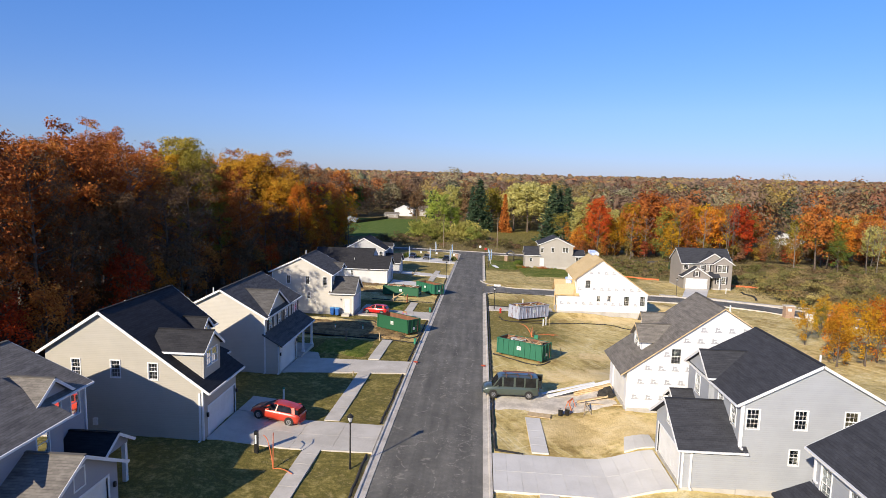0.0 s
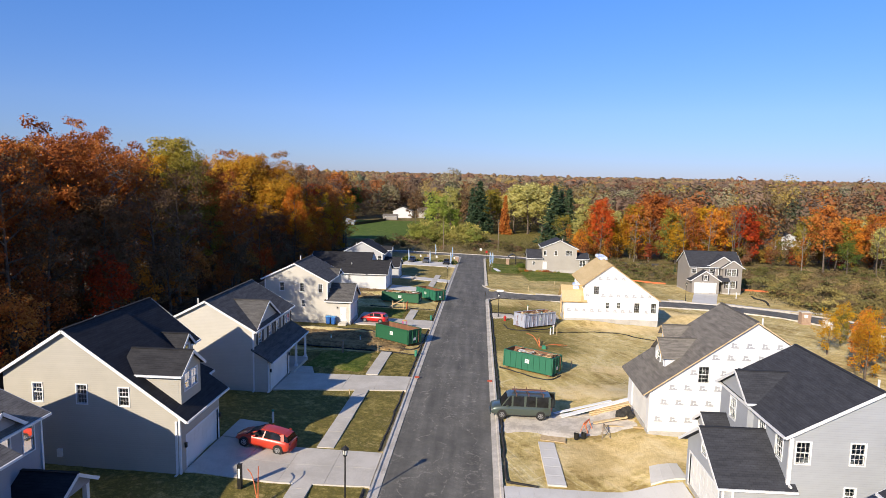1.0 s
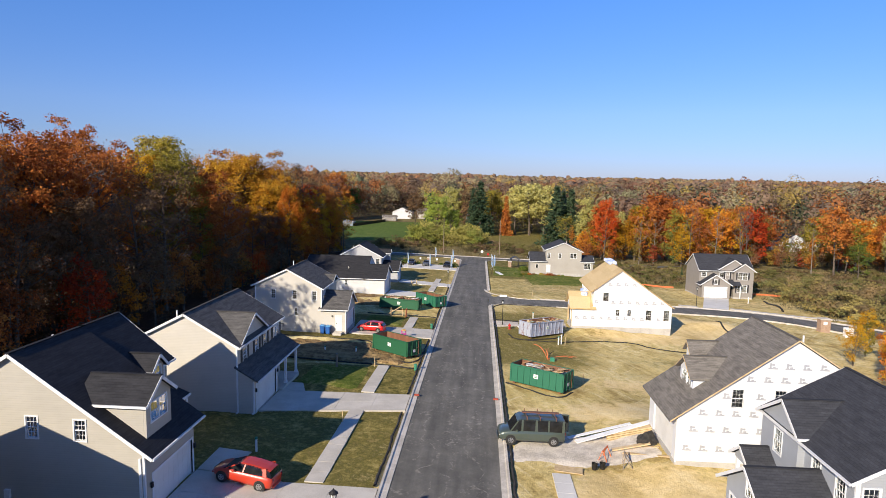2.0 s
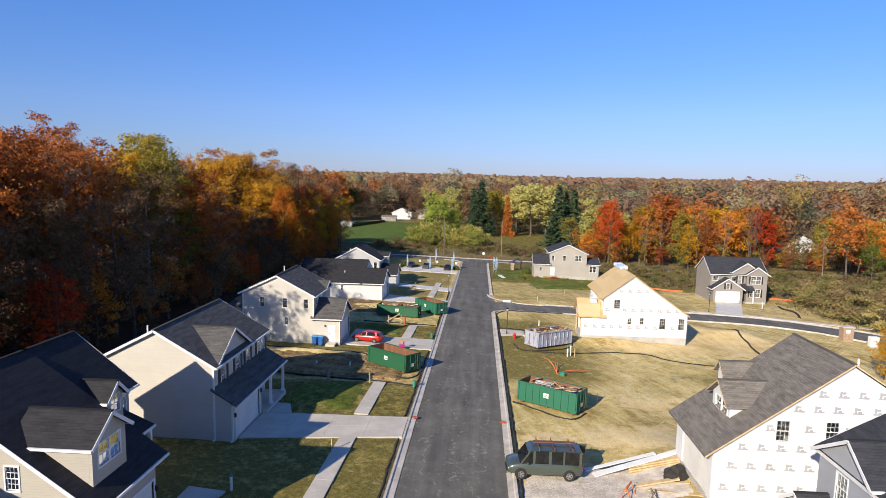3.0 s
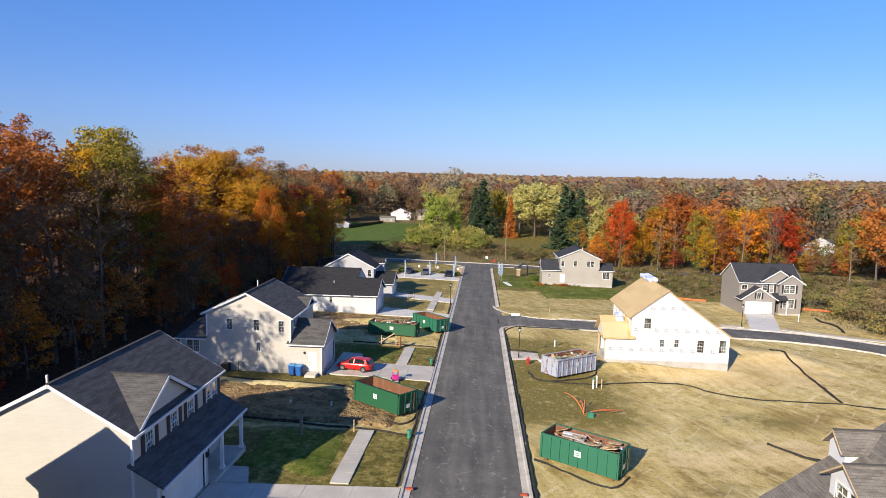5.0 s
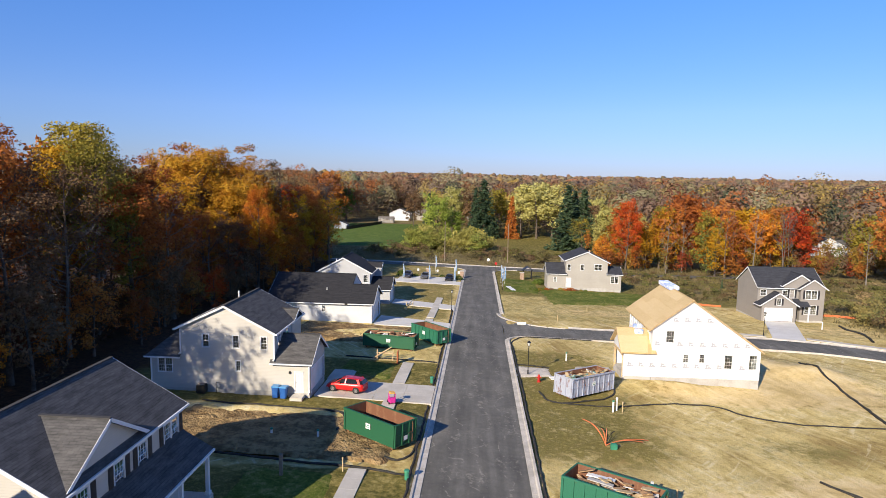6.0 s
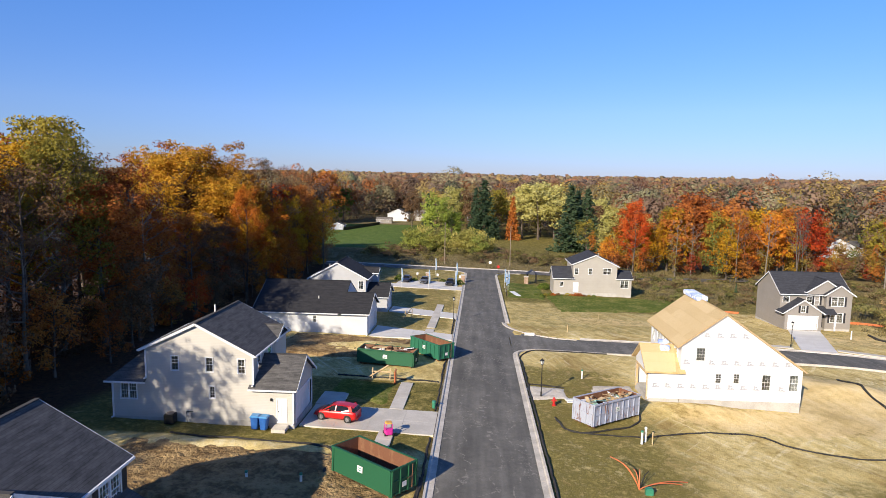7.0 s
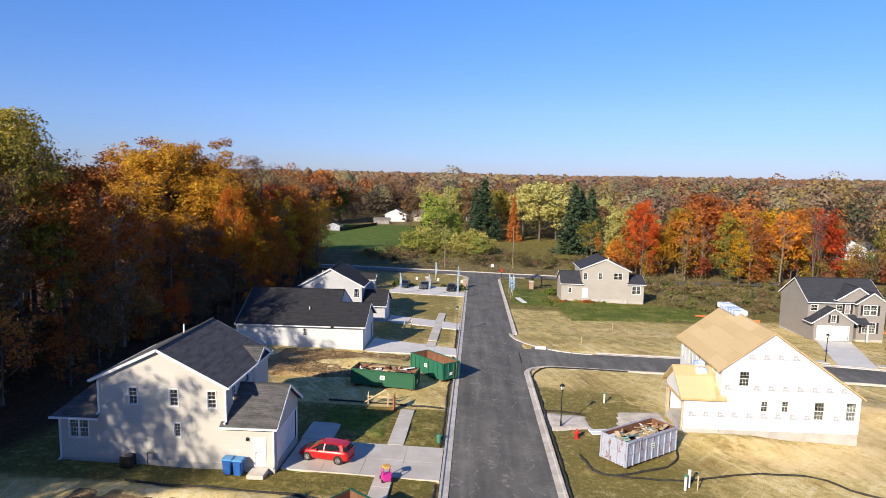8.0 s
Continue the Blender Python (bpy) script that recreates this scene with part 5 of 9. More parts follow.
def house_r2():
    """House in white wrap with a finished brown roof and two dormers."""
    h = house("unfinished house in white wrap with brown shingle roof", 22, 58, -0.7)
    wins = [(20.26, 21.08, 3.68, 5.02), (23.24, 24.04, 3.76, 5.04)]
    n, f, l, r = gable_block(h, 'y', 58.0, 64.9, 16.55, 29.2, -0.8, ((15.95, 2.62), (24.45, 8.85), (29.6, 5.6)), WRAP, ROOF_BROWN, ends=(wins, ()), sides=([(58.8, 63.6, -0.6, 1.7)], ()), base=0.3, trim=LUMBER, gutters=False)
    for w in wins:
        window(h, n, *w)
    bm = bmesh.new()
    slab(bm, [l.at(58.8, -0.6, -0.1), l.at(63.6, -0.6, -0.1), l.at(63.6, 1.7, -0.1), l.at(58.8, 1.7, -0.1)], -l.n * 0.03)
    part("garage_door", bm, DOOR_WHITE, h, "plain flat white garage door")
    for z, a0 in ((0.3, 17.0), (1.75, 17.4), (3.0, 18.0), (4.3, 19.6), (5.6, 21.2), (6.6, 22.6)):
        wrap_print(h, n, [(z, a0)], (a0, min(28.3, 24.45 + (8.4 - z) / 0.63)), wins)
    s = gable_block(h, 'x', 18.2, 22.2, 60.0, 62.9, 3.9, ((59.7, 5.15), (61.45, 6.4), (63.2, 5.15)), WRAP, ROOF_BROWN, ends=([(60.4, 62.4, 4.25, 5.15)], ()), walls=(True, False, True, True), rake=0.35, trim=LUMBER, gutters=False, rake_ends=(True, False))
    window(h, s[0], 60.4, 62.4, 4.25, 5.1, units=2, cols=2, rows=1)
    s = gable_block(h, 'x', 19.4, 22.6, 63.9, 65.3, 4.6, ((63.7, 5.9), (64.6, 6.8), (65.5, 5.9)), WRAP, ROOF_BROWN, walls=(True, False, True, True), rake=0.3, trim=LUMBER, gutters=False, rake_ends=(True, False))
    corner_post(h, 16.58, 58.02, -0.6, 2.6)
    vent_pipe(h, (25.3, 58.9), 8.3, 9.1)
    set_down(h, 0.945, 20.97, 55.08, 0.42)


def osb_slope(h, e0, e1, t1, t0, name="roof"):
    """A roof slope of sheathing boards, each its own sheet with a gap round it."""
    e0, e1, t1, t0 = (Vector(p) for p in (e0, e1, t1, t0))
    rows = max(1, round((t0 - e0).length / 1.22))
    cols = max(1, round((e1 - e0).length / 2.44))
    under = roof_slope(h, e0 - Vector((0, 0, 0.02)), e1 - Vector((0, 0, 0.02)), t1 - Vector((0, 0, 0.02)), t0 - Vector((0, 0, 0.02)), OSB, 0.1)
    for j in range(rows):
        off = 0.5 * (j % 2)
        cuts = [0.0] + [(k + off) / cols for k in range(0 if off else 1, cols) if 0.02 < (k + off) / cols < 0.98] + [1.0]
        for a, b in zip(cuts, cuts[1:]):
            g = 0.006

            def at(u, v):
                return (e0 * (1 - u) + e1 * u) * (1 - v) + (t0 * (1 - u) + t1 * u) * v
            bm = bmesh.new()
            slab(bm, [at(a + g / 8, j / rows + 0.002), at(b - g / 8, j / rows + 0.002), at(b - g / 8, (j + 1) / rows - 0.002), at(a + g / 8, (j + 1) / rows - 0.002)], (0, 0, 0.012))
            bmesh.ops.recalc_face_normals(bm, faces=bm.faces[:])
            part("sheet", bm, OSB_SHEET, under)


def osb_sheet_material():
    m = bpy.data.materials.new("osb_sheet")
    t, n, l, p = nodes_of(m)
    pos = position(t)
    info = n.new("ShaderNodeObjectInfo")
    chips = noise_node(t, 14, 4, 0.7, pos)
    f = math_node(t, 'ADD', math_node(t, 'MULTIPLY', info.outputs["Random"], 0.16), math_node(t, 'MULTIPLY', chips.outputs[0], 0.84))
    c = ramp_node(t, f, [(0.34, (0.48, 0.34, 0.16)), (0.5, (0.58, 0.435, 0.225)), (0.66, (0.66, 0.51, 0.285))])
    l.new(c.outputs[0], p.inputs["Base Color"])
    p.inputs["Roughness"].default_value = 0.8
    bump_node(t, chips.outputs[0], 0.3, 0.01, p)
    return m


OSB_SHEET = osb_sheet_material()
WRAP_BLUE = plain("shingle_bundle_film", (0.80, 0.82, 0.86), (0.30, 0.40, 0.72), 1.6, 5, 0.4)


def house_r3():
    """House in white wrap with a bare board roof, its garage still open."""
    h = house("unfinished house in white wrap with bare board roof", 23, 103, -2.4)
    wins = [(20.3, 21.1, 2.1, 3.35), (22.22, 22.75, -0.05, 0.85), (23.9, 24.43, -0.02, 0.9), (26.55, 27.35, -0.6, 0.9), (29.1, 29.9, -0.6, 0.95)]
    fw = [(104.0 + 1.9 * k + 0.3, 104.0 + 1.9 * k + 1.1, 1.6, 3.1) for k in (1, 2, 3, 4)]
    prof = ((18.45, 3.45), (22.8, 6.78), (30.5, 1.35))
    n, f, l, r = gable_block(h, 'y', 103.0, 113.2, 18.9, 30.25, -2.9, prof, WRAP, OSB, ends=(wins, ()), sides=([(104.2, 105.0, 1.7, 3.0)] + fw, ()), base=1.15, trim=LUMBER, gutters=False)
    for i, w in enumerate(wins):
        window(h, n, *w, cols=2 if i in (1, 2) else 3)
    window(h, l, 104.2, 105.0, 1.7, 3.0)
    for w in fw:
        window(h, l, *w, cols=2)
    (va, za), (vr, zr), (vb, zc) = prof
    osb_slope(h, (va - 0.02, 102.72, za + 0.03), (va - 0.02, 113.5, za + 0.03), (vr, 113.5, zr + 0.035), (vr, 102.72, zr + 0.035))
    osb_slope(h, (vb + 0.02, 113.5, zc + 0.03), (vb + 0.02, 102.72, zc + 0.03), (vr, 102.72, zr + 0.037), (vr, 113.5, zr + 0.037))
    for z, a0 in ((-1.0 + 0.35, 16.3), (1.75, 19.1), (4.4, 20.9)):
        wrap_print(h, n, [(z, a0)], (a0, min(29.6, 22.8 + (6.2 - z) / 0.705)), wins)
    # garage wing, its door opening still empty
    gside = [(103.5, 107.3, -2.0, 0.35)]
    s = gable_block(h, 'x', 15.95, 18.9, 103.0, 107.8, -2.9, ((102.7, 0.95), (105.4, 3.0), (108.1, 0.95)), WRAP, OSB, ends=(gside, ()), walls=(True, False, True, True), rake=0.4, trim=LUMBER, gutters=False, base=1.15, rake_ends=(True, False))
    osb_slope(h, (18.4, 102.68, 0.99), (15.53, 102.68, 0.99), (15.53, 105.4, 3.04), (18.9, 105.4, 3.04))
    osb_slope(h, (15.53, 108.12, 0.99), (18.4, 108.12, 0.99), (18.9, 105.4, 3.05), (15.53, 105.4, 3.05))
    for k in range(9):
        bm = bmesh.new()
        y = 103.2 + k * 0.52
        box(bm, 18.6, 18.7, y, y + 0.05, -1.9, 0.9)
        part("stud", bm, LUMBER, h, "raw timber stud inside the garage")
    for y in (103.42, 107.3):
        bm = bmesh.new()
        box(bm, 15.88, 16.1, y - 0.02, y + 0.1, -2.0, 0.45)
        part("door_jamb", bm, LUMBER, h)
    bm = bmesh.new()
    box(bm, 15.88, 16.1, 103.3, 107.5, 0.35, 0.6)
    part("lintel", bm, LUMBER, h, "raw timber lintel over the garage opening")
    corner_post(h, 15.97, 103.02, -1.9, 0.9, 0.1)


def shingle_bundles():
    for k in range(7):
        y = 109.4 + k * 0.62
        bm = bmesh.new()
        box(bm, 22.25, 23.45, y, y + 0.5, 6.62, 7.12)
        bmesh.ops.bevel(bm, geom=bm.edges[:], offset=0.06, segments=2, affect='EDGES')
        solo("shingle_pack", bm, WRAP_BLUE, Matrix.Translation((22.8, y + 0.25, 6.6)), "shingle packs in white and blue film on the ridge", "roofing pack", "shingle packs on the ridge")
    for k in range(4):
        y = 104.6 + k * 0.72
        bm = bmesh.new()
        box(bm, 17.4, 18.3, y, y + 0.45, 2.2 - abs(y + 0.2 - 105.4) * 0.76 + 0.75, 2.2 - abs(y + 0.2 - 105.4) * 0.76 + 1.3)
        bmesh.ops.bevel(bm, geom=bm.edges[:], offset=0.06, segments=2, affect='EDGES')
        solo("shingle_pack", bm, WRAP_BLUE, Matrix.Translation((17.85, y + 0.22, 2.6)), "shingle packs in white and blue film on the garage roof", "roofing pack", "shingle packs on the garage roof")


def house_a():
    """Tan house at the far corner, seen from its side."""
    h = house("tan sided two-storey house with dark roof and side wings", 24, 174, -5)
    wins = [(19.95, 20.65, -1.0, 0.3), (22.85, 23.55, -0.95, 0.35), (25.9, 27.5, -0.9, 0.4)]
    n, f, l, r = gable_block(h, 'y', 174.0, 183.0, 19.6, 28.8, -5.6, ((19.2, 1.15), (24.2, 3.25), (29.2, 0.85)), SIDING_TAN, ROOF_NAVY, ends=(wins + [(19.8, 20.75, -4.75, -2.8)], ()), base=0.7)
    for i, w in enumerate(wins):
        window(h, n, *w, units=2 if i == 2 else 1, cols=2)
    entry_door(h, n, 19.8, 20.75, -4.75, -2.8)
    s = gable_block(h, 'x', 15.6, 19.6, 174.0, 180.0, -5.4, ((173.6, -1.85), (177.0, 0.3), (180.4, -1.85)), SIDING_TAN, ROOF_NAVY, sides=([(17.0, 17.6, -3.7, -2.7)], ()), walls=(True, False, True, True), base=0.5)
    window(h, s[2], 17.0, 17.6, -3.7, -2.7, cols=2)
    s = gable_block(h, 'x', 28.8, 31.9, 174.0, 179.5, -6.0, ((173.6, -1.7), (176.8, -0.3), (180.0, -1.7)), SIDING_TAN, ROOF_NAVY, sides=([(29.6, 31.2, -3.7, -2.2)], ()), walls=(False, True, True, True), base=0.9)
    window(h, s[2], 29.6, 31.2, -3.7, -2.2, units=2, cols=2)
    vent_pipe(h, (24.9, 175.2), 2.7, 3.7)


def house_b():
    """Grey house on the side street, its garage gable to the front."""
    h = house("grey sided house with charcoal roof and black shutters", 55, 148, -5.2)
    fx = 149.0
    wins = [(50.75, 51.75, -0.85, 0.1), (54.6, 55.5, -0.85, 0.1)]
    s = gable_block(h, 'x', 50.3, 61.6, fx, 157.5, -5.6, ((148.6, 0.6), (153.2, 3.75), (157.9, 0.6)), SIDING_TAUPE, ROOF_NAVY, sides=(wins, ()), base=0.4)
    for w in wins:
        window(h, s[2], *w, cols=2)
    # front gable bay
    bw = [(58.2, 60.2, -1.2, 0.3), (58.2, 60.2, -4.0, -2.4)]
    b = gable_block(h, 'y', 148.2, 152.0, 57.4, 61.5, -5.5, ((56.9, 0.6), (59.4, 2.35), (61.95, 0.6)), SIDING_TAUPE, ROOF_NAVY, ends=(bw, ()), walls=(True, False, True, True), base=0.4, rake_ends=(True, False))
    for w in bw:
        window(h, b[0], *w, units=2, cols=2)
        shutters(h, b[0], *w, w=0.3)
    gable_block(h, 'y', 148.7, 152.6, 54.6, 60.2, 0.5, ((54.2, 1.0), (57.4, 3.1), (60.6, 1.0)), SIDING_TAUPE, ROOF_NAVY, walls=(True, False, False, False), rake_ends=(True, False))
    uw = (55.9, 56.6, -1.2, 0.25)
    window(h, Side((0, 148.98), (1, 0), (0, -1)), *uw, cols=2)
    shutters(h, Side((0, 148.98), (1, 0), (0, -1)), *uw, w=0.3)
    # garage
    gw = (52.8, 53.5, -2.2, -1.1)
    g = gable_block(h, 'y', 147.0, fx, 50.3, 56.2, -5.6, ((49.8, -2.3), (53.1, 0.0), (56.6, -2.3)), SIDING_TAUPE, ROOF_NAVY, ends=([(50.9, 55.5, -5.1, -2.85), gw], ()), walls=(True, False, True, True), base=0.4, rake_ends=(True, False))
    garage_door(h, g[0], 50.9, 55.5, -5.1, -2.85)
    window(h, g[0], *gw, cols=2)
    shutters(h, g[0], *gw, w=0.3)
    bm = bmesh.new()
    slab(bm, [(56.3, 146.9, -2.3), (58.6, 146.9, -2.3), (58.6, 148.9, -1.3), (56.3, 148.9, -1.3)], (0, 0, -0.12), True)
    bmesh.ops.recalc_face_normals(bm, faces=bm.faces[:])
    part("porch_roof", bm, ROOF_NAVY, h)
    entry_door(h, Side((0, 148.98), (1, 0), (0, -1)), 56.5, 57.3, -5.0, -2.9, SHUTTER)
    bm = bmesh.new()
    box(bm, 58.3, 58.5, 147.0, 147.2, -5.2, -2.4)
    part("porch_post", bm, TRIM, h)


for build in (house_l0, house_l1, house_l2, house_l3, house_l4, house_l5, house_r0, house_r1, house_r2, house_r3, house_a, house_b):
    build()
shingle_bundles()

# ---------------------------------------------------------------- trees
def leaf_material(name, stops, attribute=False):
    """Leaves: some light passes through; each leaf differs a little."""
    m = bpy.data.materials.new(name)
    t, n, l, p = nodes_of(m)
    geo = n.new("ShaderNodeNewGeometry")
    k = len(stops)
    if attribute:
        att = n.new("ShaderNodeVertexColor")
        att.layer_name = "tint"
        vary = ramp_node(t, geo.outputs["Random Per Island"], [(0.0, (0.92, 0.92, 0.92)), (0.5, (1, 1, 1)), (1.0, (1.08, 1.07, 1.05))])
        col = mix_node(t, 1.0, att.outputs[0], vary.outputs[0], 'MULTIPLY')
    else:
        info = n.new("ShaderNodeObjectInfo")
        clump = noise_node(t, 0.32, 3, 0.6, geo.outputs["Position"])
        spread = math_node(t, 'MULTIPLY', math_node(t, 'SUBTRACT', clump.outputs[0], 0.5), 1.5)
        f = math_node(t, 'ADD', math_node(t, 'ADD', math_node(t, 'MULTIPLY', geo.outputs["Random Per Island"], 0.34), math_node(t, 'MULTIPLY', info.outputs["Random"], 0.46)), math_node(t, 'ADD', spread, 0.10))
        col = ramp_node(t, f, [(0.08 + 0.84 * i / (k - 1), s) for i, s in enumerate(stops)]).outputs[0]
    l.new(col, p.inputs["Base Color"])
    p.inputs["Roughness"].default_value = 0.75
    p.inputs["Specular IOR Level"].default_value = 0.2
    tr = n.new("ShaderNodeBsdfTranslucent")
    l.new(col, tr.inputs["Color"])
    mx = n.new("ShaderNodeMixShader")
    mx.inputs[0].default_value = 0.30
    l.new(p.outputs[0], mx.inputs[1])
    l.new(tr.outputs[0], mx.inputs[2])
    l.new(mx.outputs[0], n["Material Output"].inputs[0])
    return m


LEAF = {
    "rust": leaf_material("leaves_rust", [(0.220, 0.063, 0.019), (0.370, 0.110, 0.025), (0.490, 0.170, 0.034), (0.580, 0.255, 0.055)]),
    "orange": leaf_material("leaves_orange", [(0.330, 0.095, 0.012), (0.510, 0.155, 0.016), (0.640, 0.225, 0.022), (0.680, 0.320, 0.040)]),
    "red": leaf_material("leaves_red", [(0.240, 0.028, 0.010), (0.440, 0.055, 0.012), (0.600, 0.095, 0.016), (0.660, 0.170, 0.030)]),
    "gold": leaf_material("leaves_gold", [(0.320, 0.145, 0.010), (0.440, 0.220, 0.012), (0.540, 0.305, 0.017), (0.620, 0.400, 0.032)]),
    "amber": leaf_material("leaves_amber", [(0.280, 0.105, 0.014), (0.420, 0.185, 0.018), (0.530, 0.270, 0.022), (0.620, 0.370, 0.036)]),
    "lime": leaf_material("leaves_lime", [(0.150, 0.210, 0.030), (0.230, 0.300, 0.045), (0.310, 0.370, 0.060), (0.400, 0.440, 0.090)]),
    "olive": leaf_material("leaves_olive", [(0.150, 0.125, 0.022), (0.240, 0.200, 0.030), (0.340, 0.275, 0.040), (0.460, 0.345, 0.055)]),
    "green": leaf_material("leaves_green", [(0.050, 0.075, 0.015), (0.095, 0.135, 0.024), (0.150, 0.200, 0.034), (0.240, 0.265, 0.050)]),
    "pale": leaf_material("leaves_pale_yellow", [(0.330, 0.310, 0.095), (0.450, 0.415, 0.125), (0.550, 0.495, 0.160), (0.620, 0.560, 0.220)]),
    "brown": leaf_material("leaves_brown", [(0.105, 0.060, 0.032), (0.160, 0.092, 0.046), (0.210, 0.125, 0.062), (0.270, 0.170, 0.090)]),
    "pine": leaf_material("needles", [(0.028, 0.050, 0.026), (0.048, 0.082, 0.042), (0.072, 0.112, 0.055), (0.100, 0.145, 0.072)]),
}
BARK = plain("bark", (0.16, 0.125, 0.095), (0.075, 0.058, 0.045), 1.5, 9, 0.95, 0, 0.8, 0.04)
BARK_PALE = plain("bark_pale", (0.25, 0.215, 0.175), (0.15, 0.13, 0.11), 1.5, 9, 0.95, 0, 0.8, 0.04)
rng = np.random.default_rng(7)


def tube_into(vs, fs, pts, radii, n=5):
    """Adds a tapered tube along pts to the lists of vertices and faces."""
    base = None
    for p, r, q in zip(pts, radii, list(pts[1:]) + [pts[-1] + (pts[-1] - pts[-2])]):
        d = q - p
        d = d / (np.linalg.norm(d) + 1e-9)
        s = np.cross(d, (0.31, 0.87, 0.38))
        s /= np.linalg.norm(s) + 1e-9
        u = np.cross(d, s)
        start = len(vs)
        for k in range(n):
            a = 2 * math.pi * k / n
            vs.append(p + (s * math.cos(a) + u * math.sin(a)) * r)
        if base is not None:
            for k in range(n):
                fs.append((base + k, base + (k + 1) % n, start + (k + 1) % n, start + k))
        base = start


def grow(g, h, spread, bole, limbs, twigs):
    """A skeleton: (tubes, tips). bole: where the crown begins, as a share of the height."""
    tubes, tips = [], []
    lean = g.normal(0, 0.03, 2)
    trunk = [np.array([lean[0] * h * t + 0.012 * h * math.sin(5 * t + lean[1] * 40), lean[1] * h * t + 0.012 * h * math.cos(4 * t), h * 0.86 * t]) for t in np.linspace(0, 1, 8)]
    r0 = 0.0125 * h + 0.05
    tubes.append((trunk, [r0 * (1.25 if i == 0 else 1 - 0.85 * i / 7) for i in range(8)], 7))
    for k in range(limbs):
        t = bole + (0.98 - bole) * ((k + g.uniform(0, 0.8)) / limbs)
        i = min(6, int(t * 7))
        p = trunk[i] + (trunk[i + 1] - trunk[i]) * (t * 7 - i)
        a = k * 2.4 + g.uniform(-0.5, 0.5)
        up = (t - bole) / (1 - bole)
        reach = spread * math.sqrt(max(0.06, 1 - ((up - 0.36) / 0.68) ** 2)) * g.uniform(0.78, 1.12)
        rise = (0.25 + 0.75 * up) * g.uniform(0.6, 1.2) * reach + 0.03 * h
        d = np.array([math.cos(a), math.sin(a), 0])
        pts = [p, p + d * reach * 0.4 + (0, 0, rise * 0.3), p + d * reach * 0.75 + (0, 0, rise * 0.7) + g.normal(0, 0.2, 3), p + d * reach + (0, 0, rise * 1.05) + g.normal(0, 0.3, 3)]
        rl = r0 * 0.42 * (1.15 - 0.6 * t)
        tubes.append((pts, [rl, rl * 0.7, rl * 0.45, rl * 0.2], 5))
        tips += [pts[2], pts[3]]
        for j in range(twigs):
            f = g.uniform(0.35, 1.0)
            q = pts[1] + (pts[3] - pts[1]) * f
            e = d * g.uniform(0.1, 0.6) + g.normal(0, 0.55, 3) + (0, 0, 0.35)
            e = q + e / np.linalg.norm(e) * reach * g.uniform(0.25, 0.5)
            tubes.append(([q, (q + e) / 2 + g.normal(0, 0.12, 3), e], [rl * 0.3, rl * 0.2, rl * 0.07], 3))
            tips.append(e)
    tips.append(trunk[-1])
    return tubes, tips


def leaf_quads(g, centres, sizes, outward=None, spread=0.6):
    """One leaf at each centre; outward: the ways that the leaves mostly face."""
    n = len(centres)
    nrm = g.normal(0, 1, (n, 3))
    if outward is not None:
        nrm = nrm * spread + outward / (np.linalg.norm(outward, axis=1, keepdims=True) + 1e-9)
    a = np.cross(nrm, g.normal(0, 1, (n, 3)))
    a /= np.linalg.norm(a, axis=1, keepdims=True) + 1e-9
    b = np.cross(nrm, a)
    b /= np.linalg.norm(b, axis=1, keepdims=True) + 1e-9
    s = sizes[:, None]
    v = np.stack([centres + a * s, centres - a * s * 0.6 + b * s * 0.72, centres - a * s * 0.6 - b * s * 0.72], 1).reshape(-1, 3)
    f = np.arange(3 * n).reshape(-1, 3)
    return v, f


def leaf_mass(name, v, tint, material):
    """One mesh of loose leaves, with a colour for each."""
    me = bpy.data.meshes.new(name)
    n = len(v) // 3
    me.vertices.add(3 * n)
    me.vertices.foreach_set("co", v.astype(np.float32).ravel())
    me.loops.add(3 * n)
    me.loops.foreach_set("vertex_index", np.arange(3 * n, dtype=np.int32))
    me.polygons.add(n)
    me.polygons.foreach_set("loop_start", np.arange(0, 3 * n, 3, dtype=np.int32))
    me.update(calc_edges=True)
    if tint is not None:
        col = me.color_attributes.new("tint", 'FLOAT_COLOR', 'POINT')
        col.data.foreach_set("color", tint.astype(np.float32).ravel())
    me.materials.append(material)
    return me


def mesh_of(name, v, f, material, smooth=False):
    me = bpy.data.meshes.new(name)
    me.from_pydata([tuple(p) for p in v], [], [tuple(int(i) for i in q) for q in f])
    me.materials.append(material)
    if smooth:
        me.polygons.foreach_set("use_smooth", [True] * len(me.polygons))
    return me


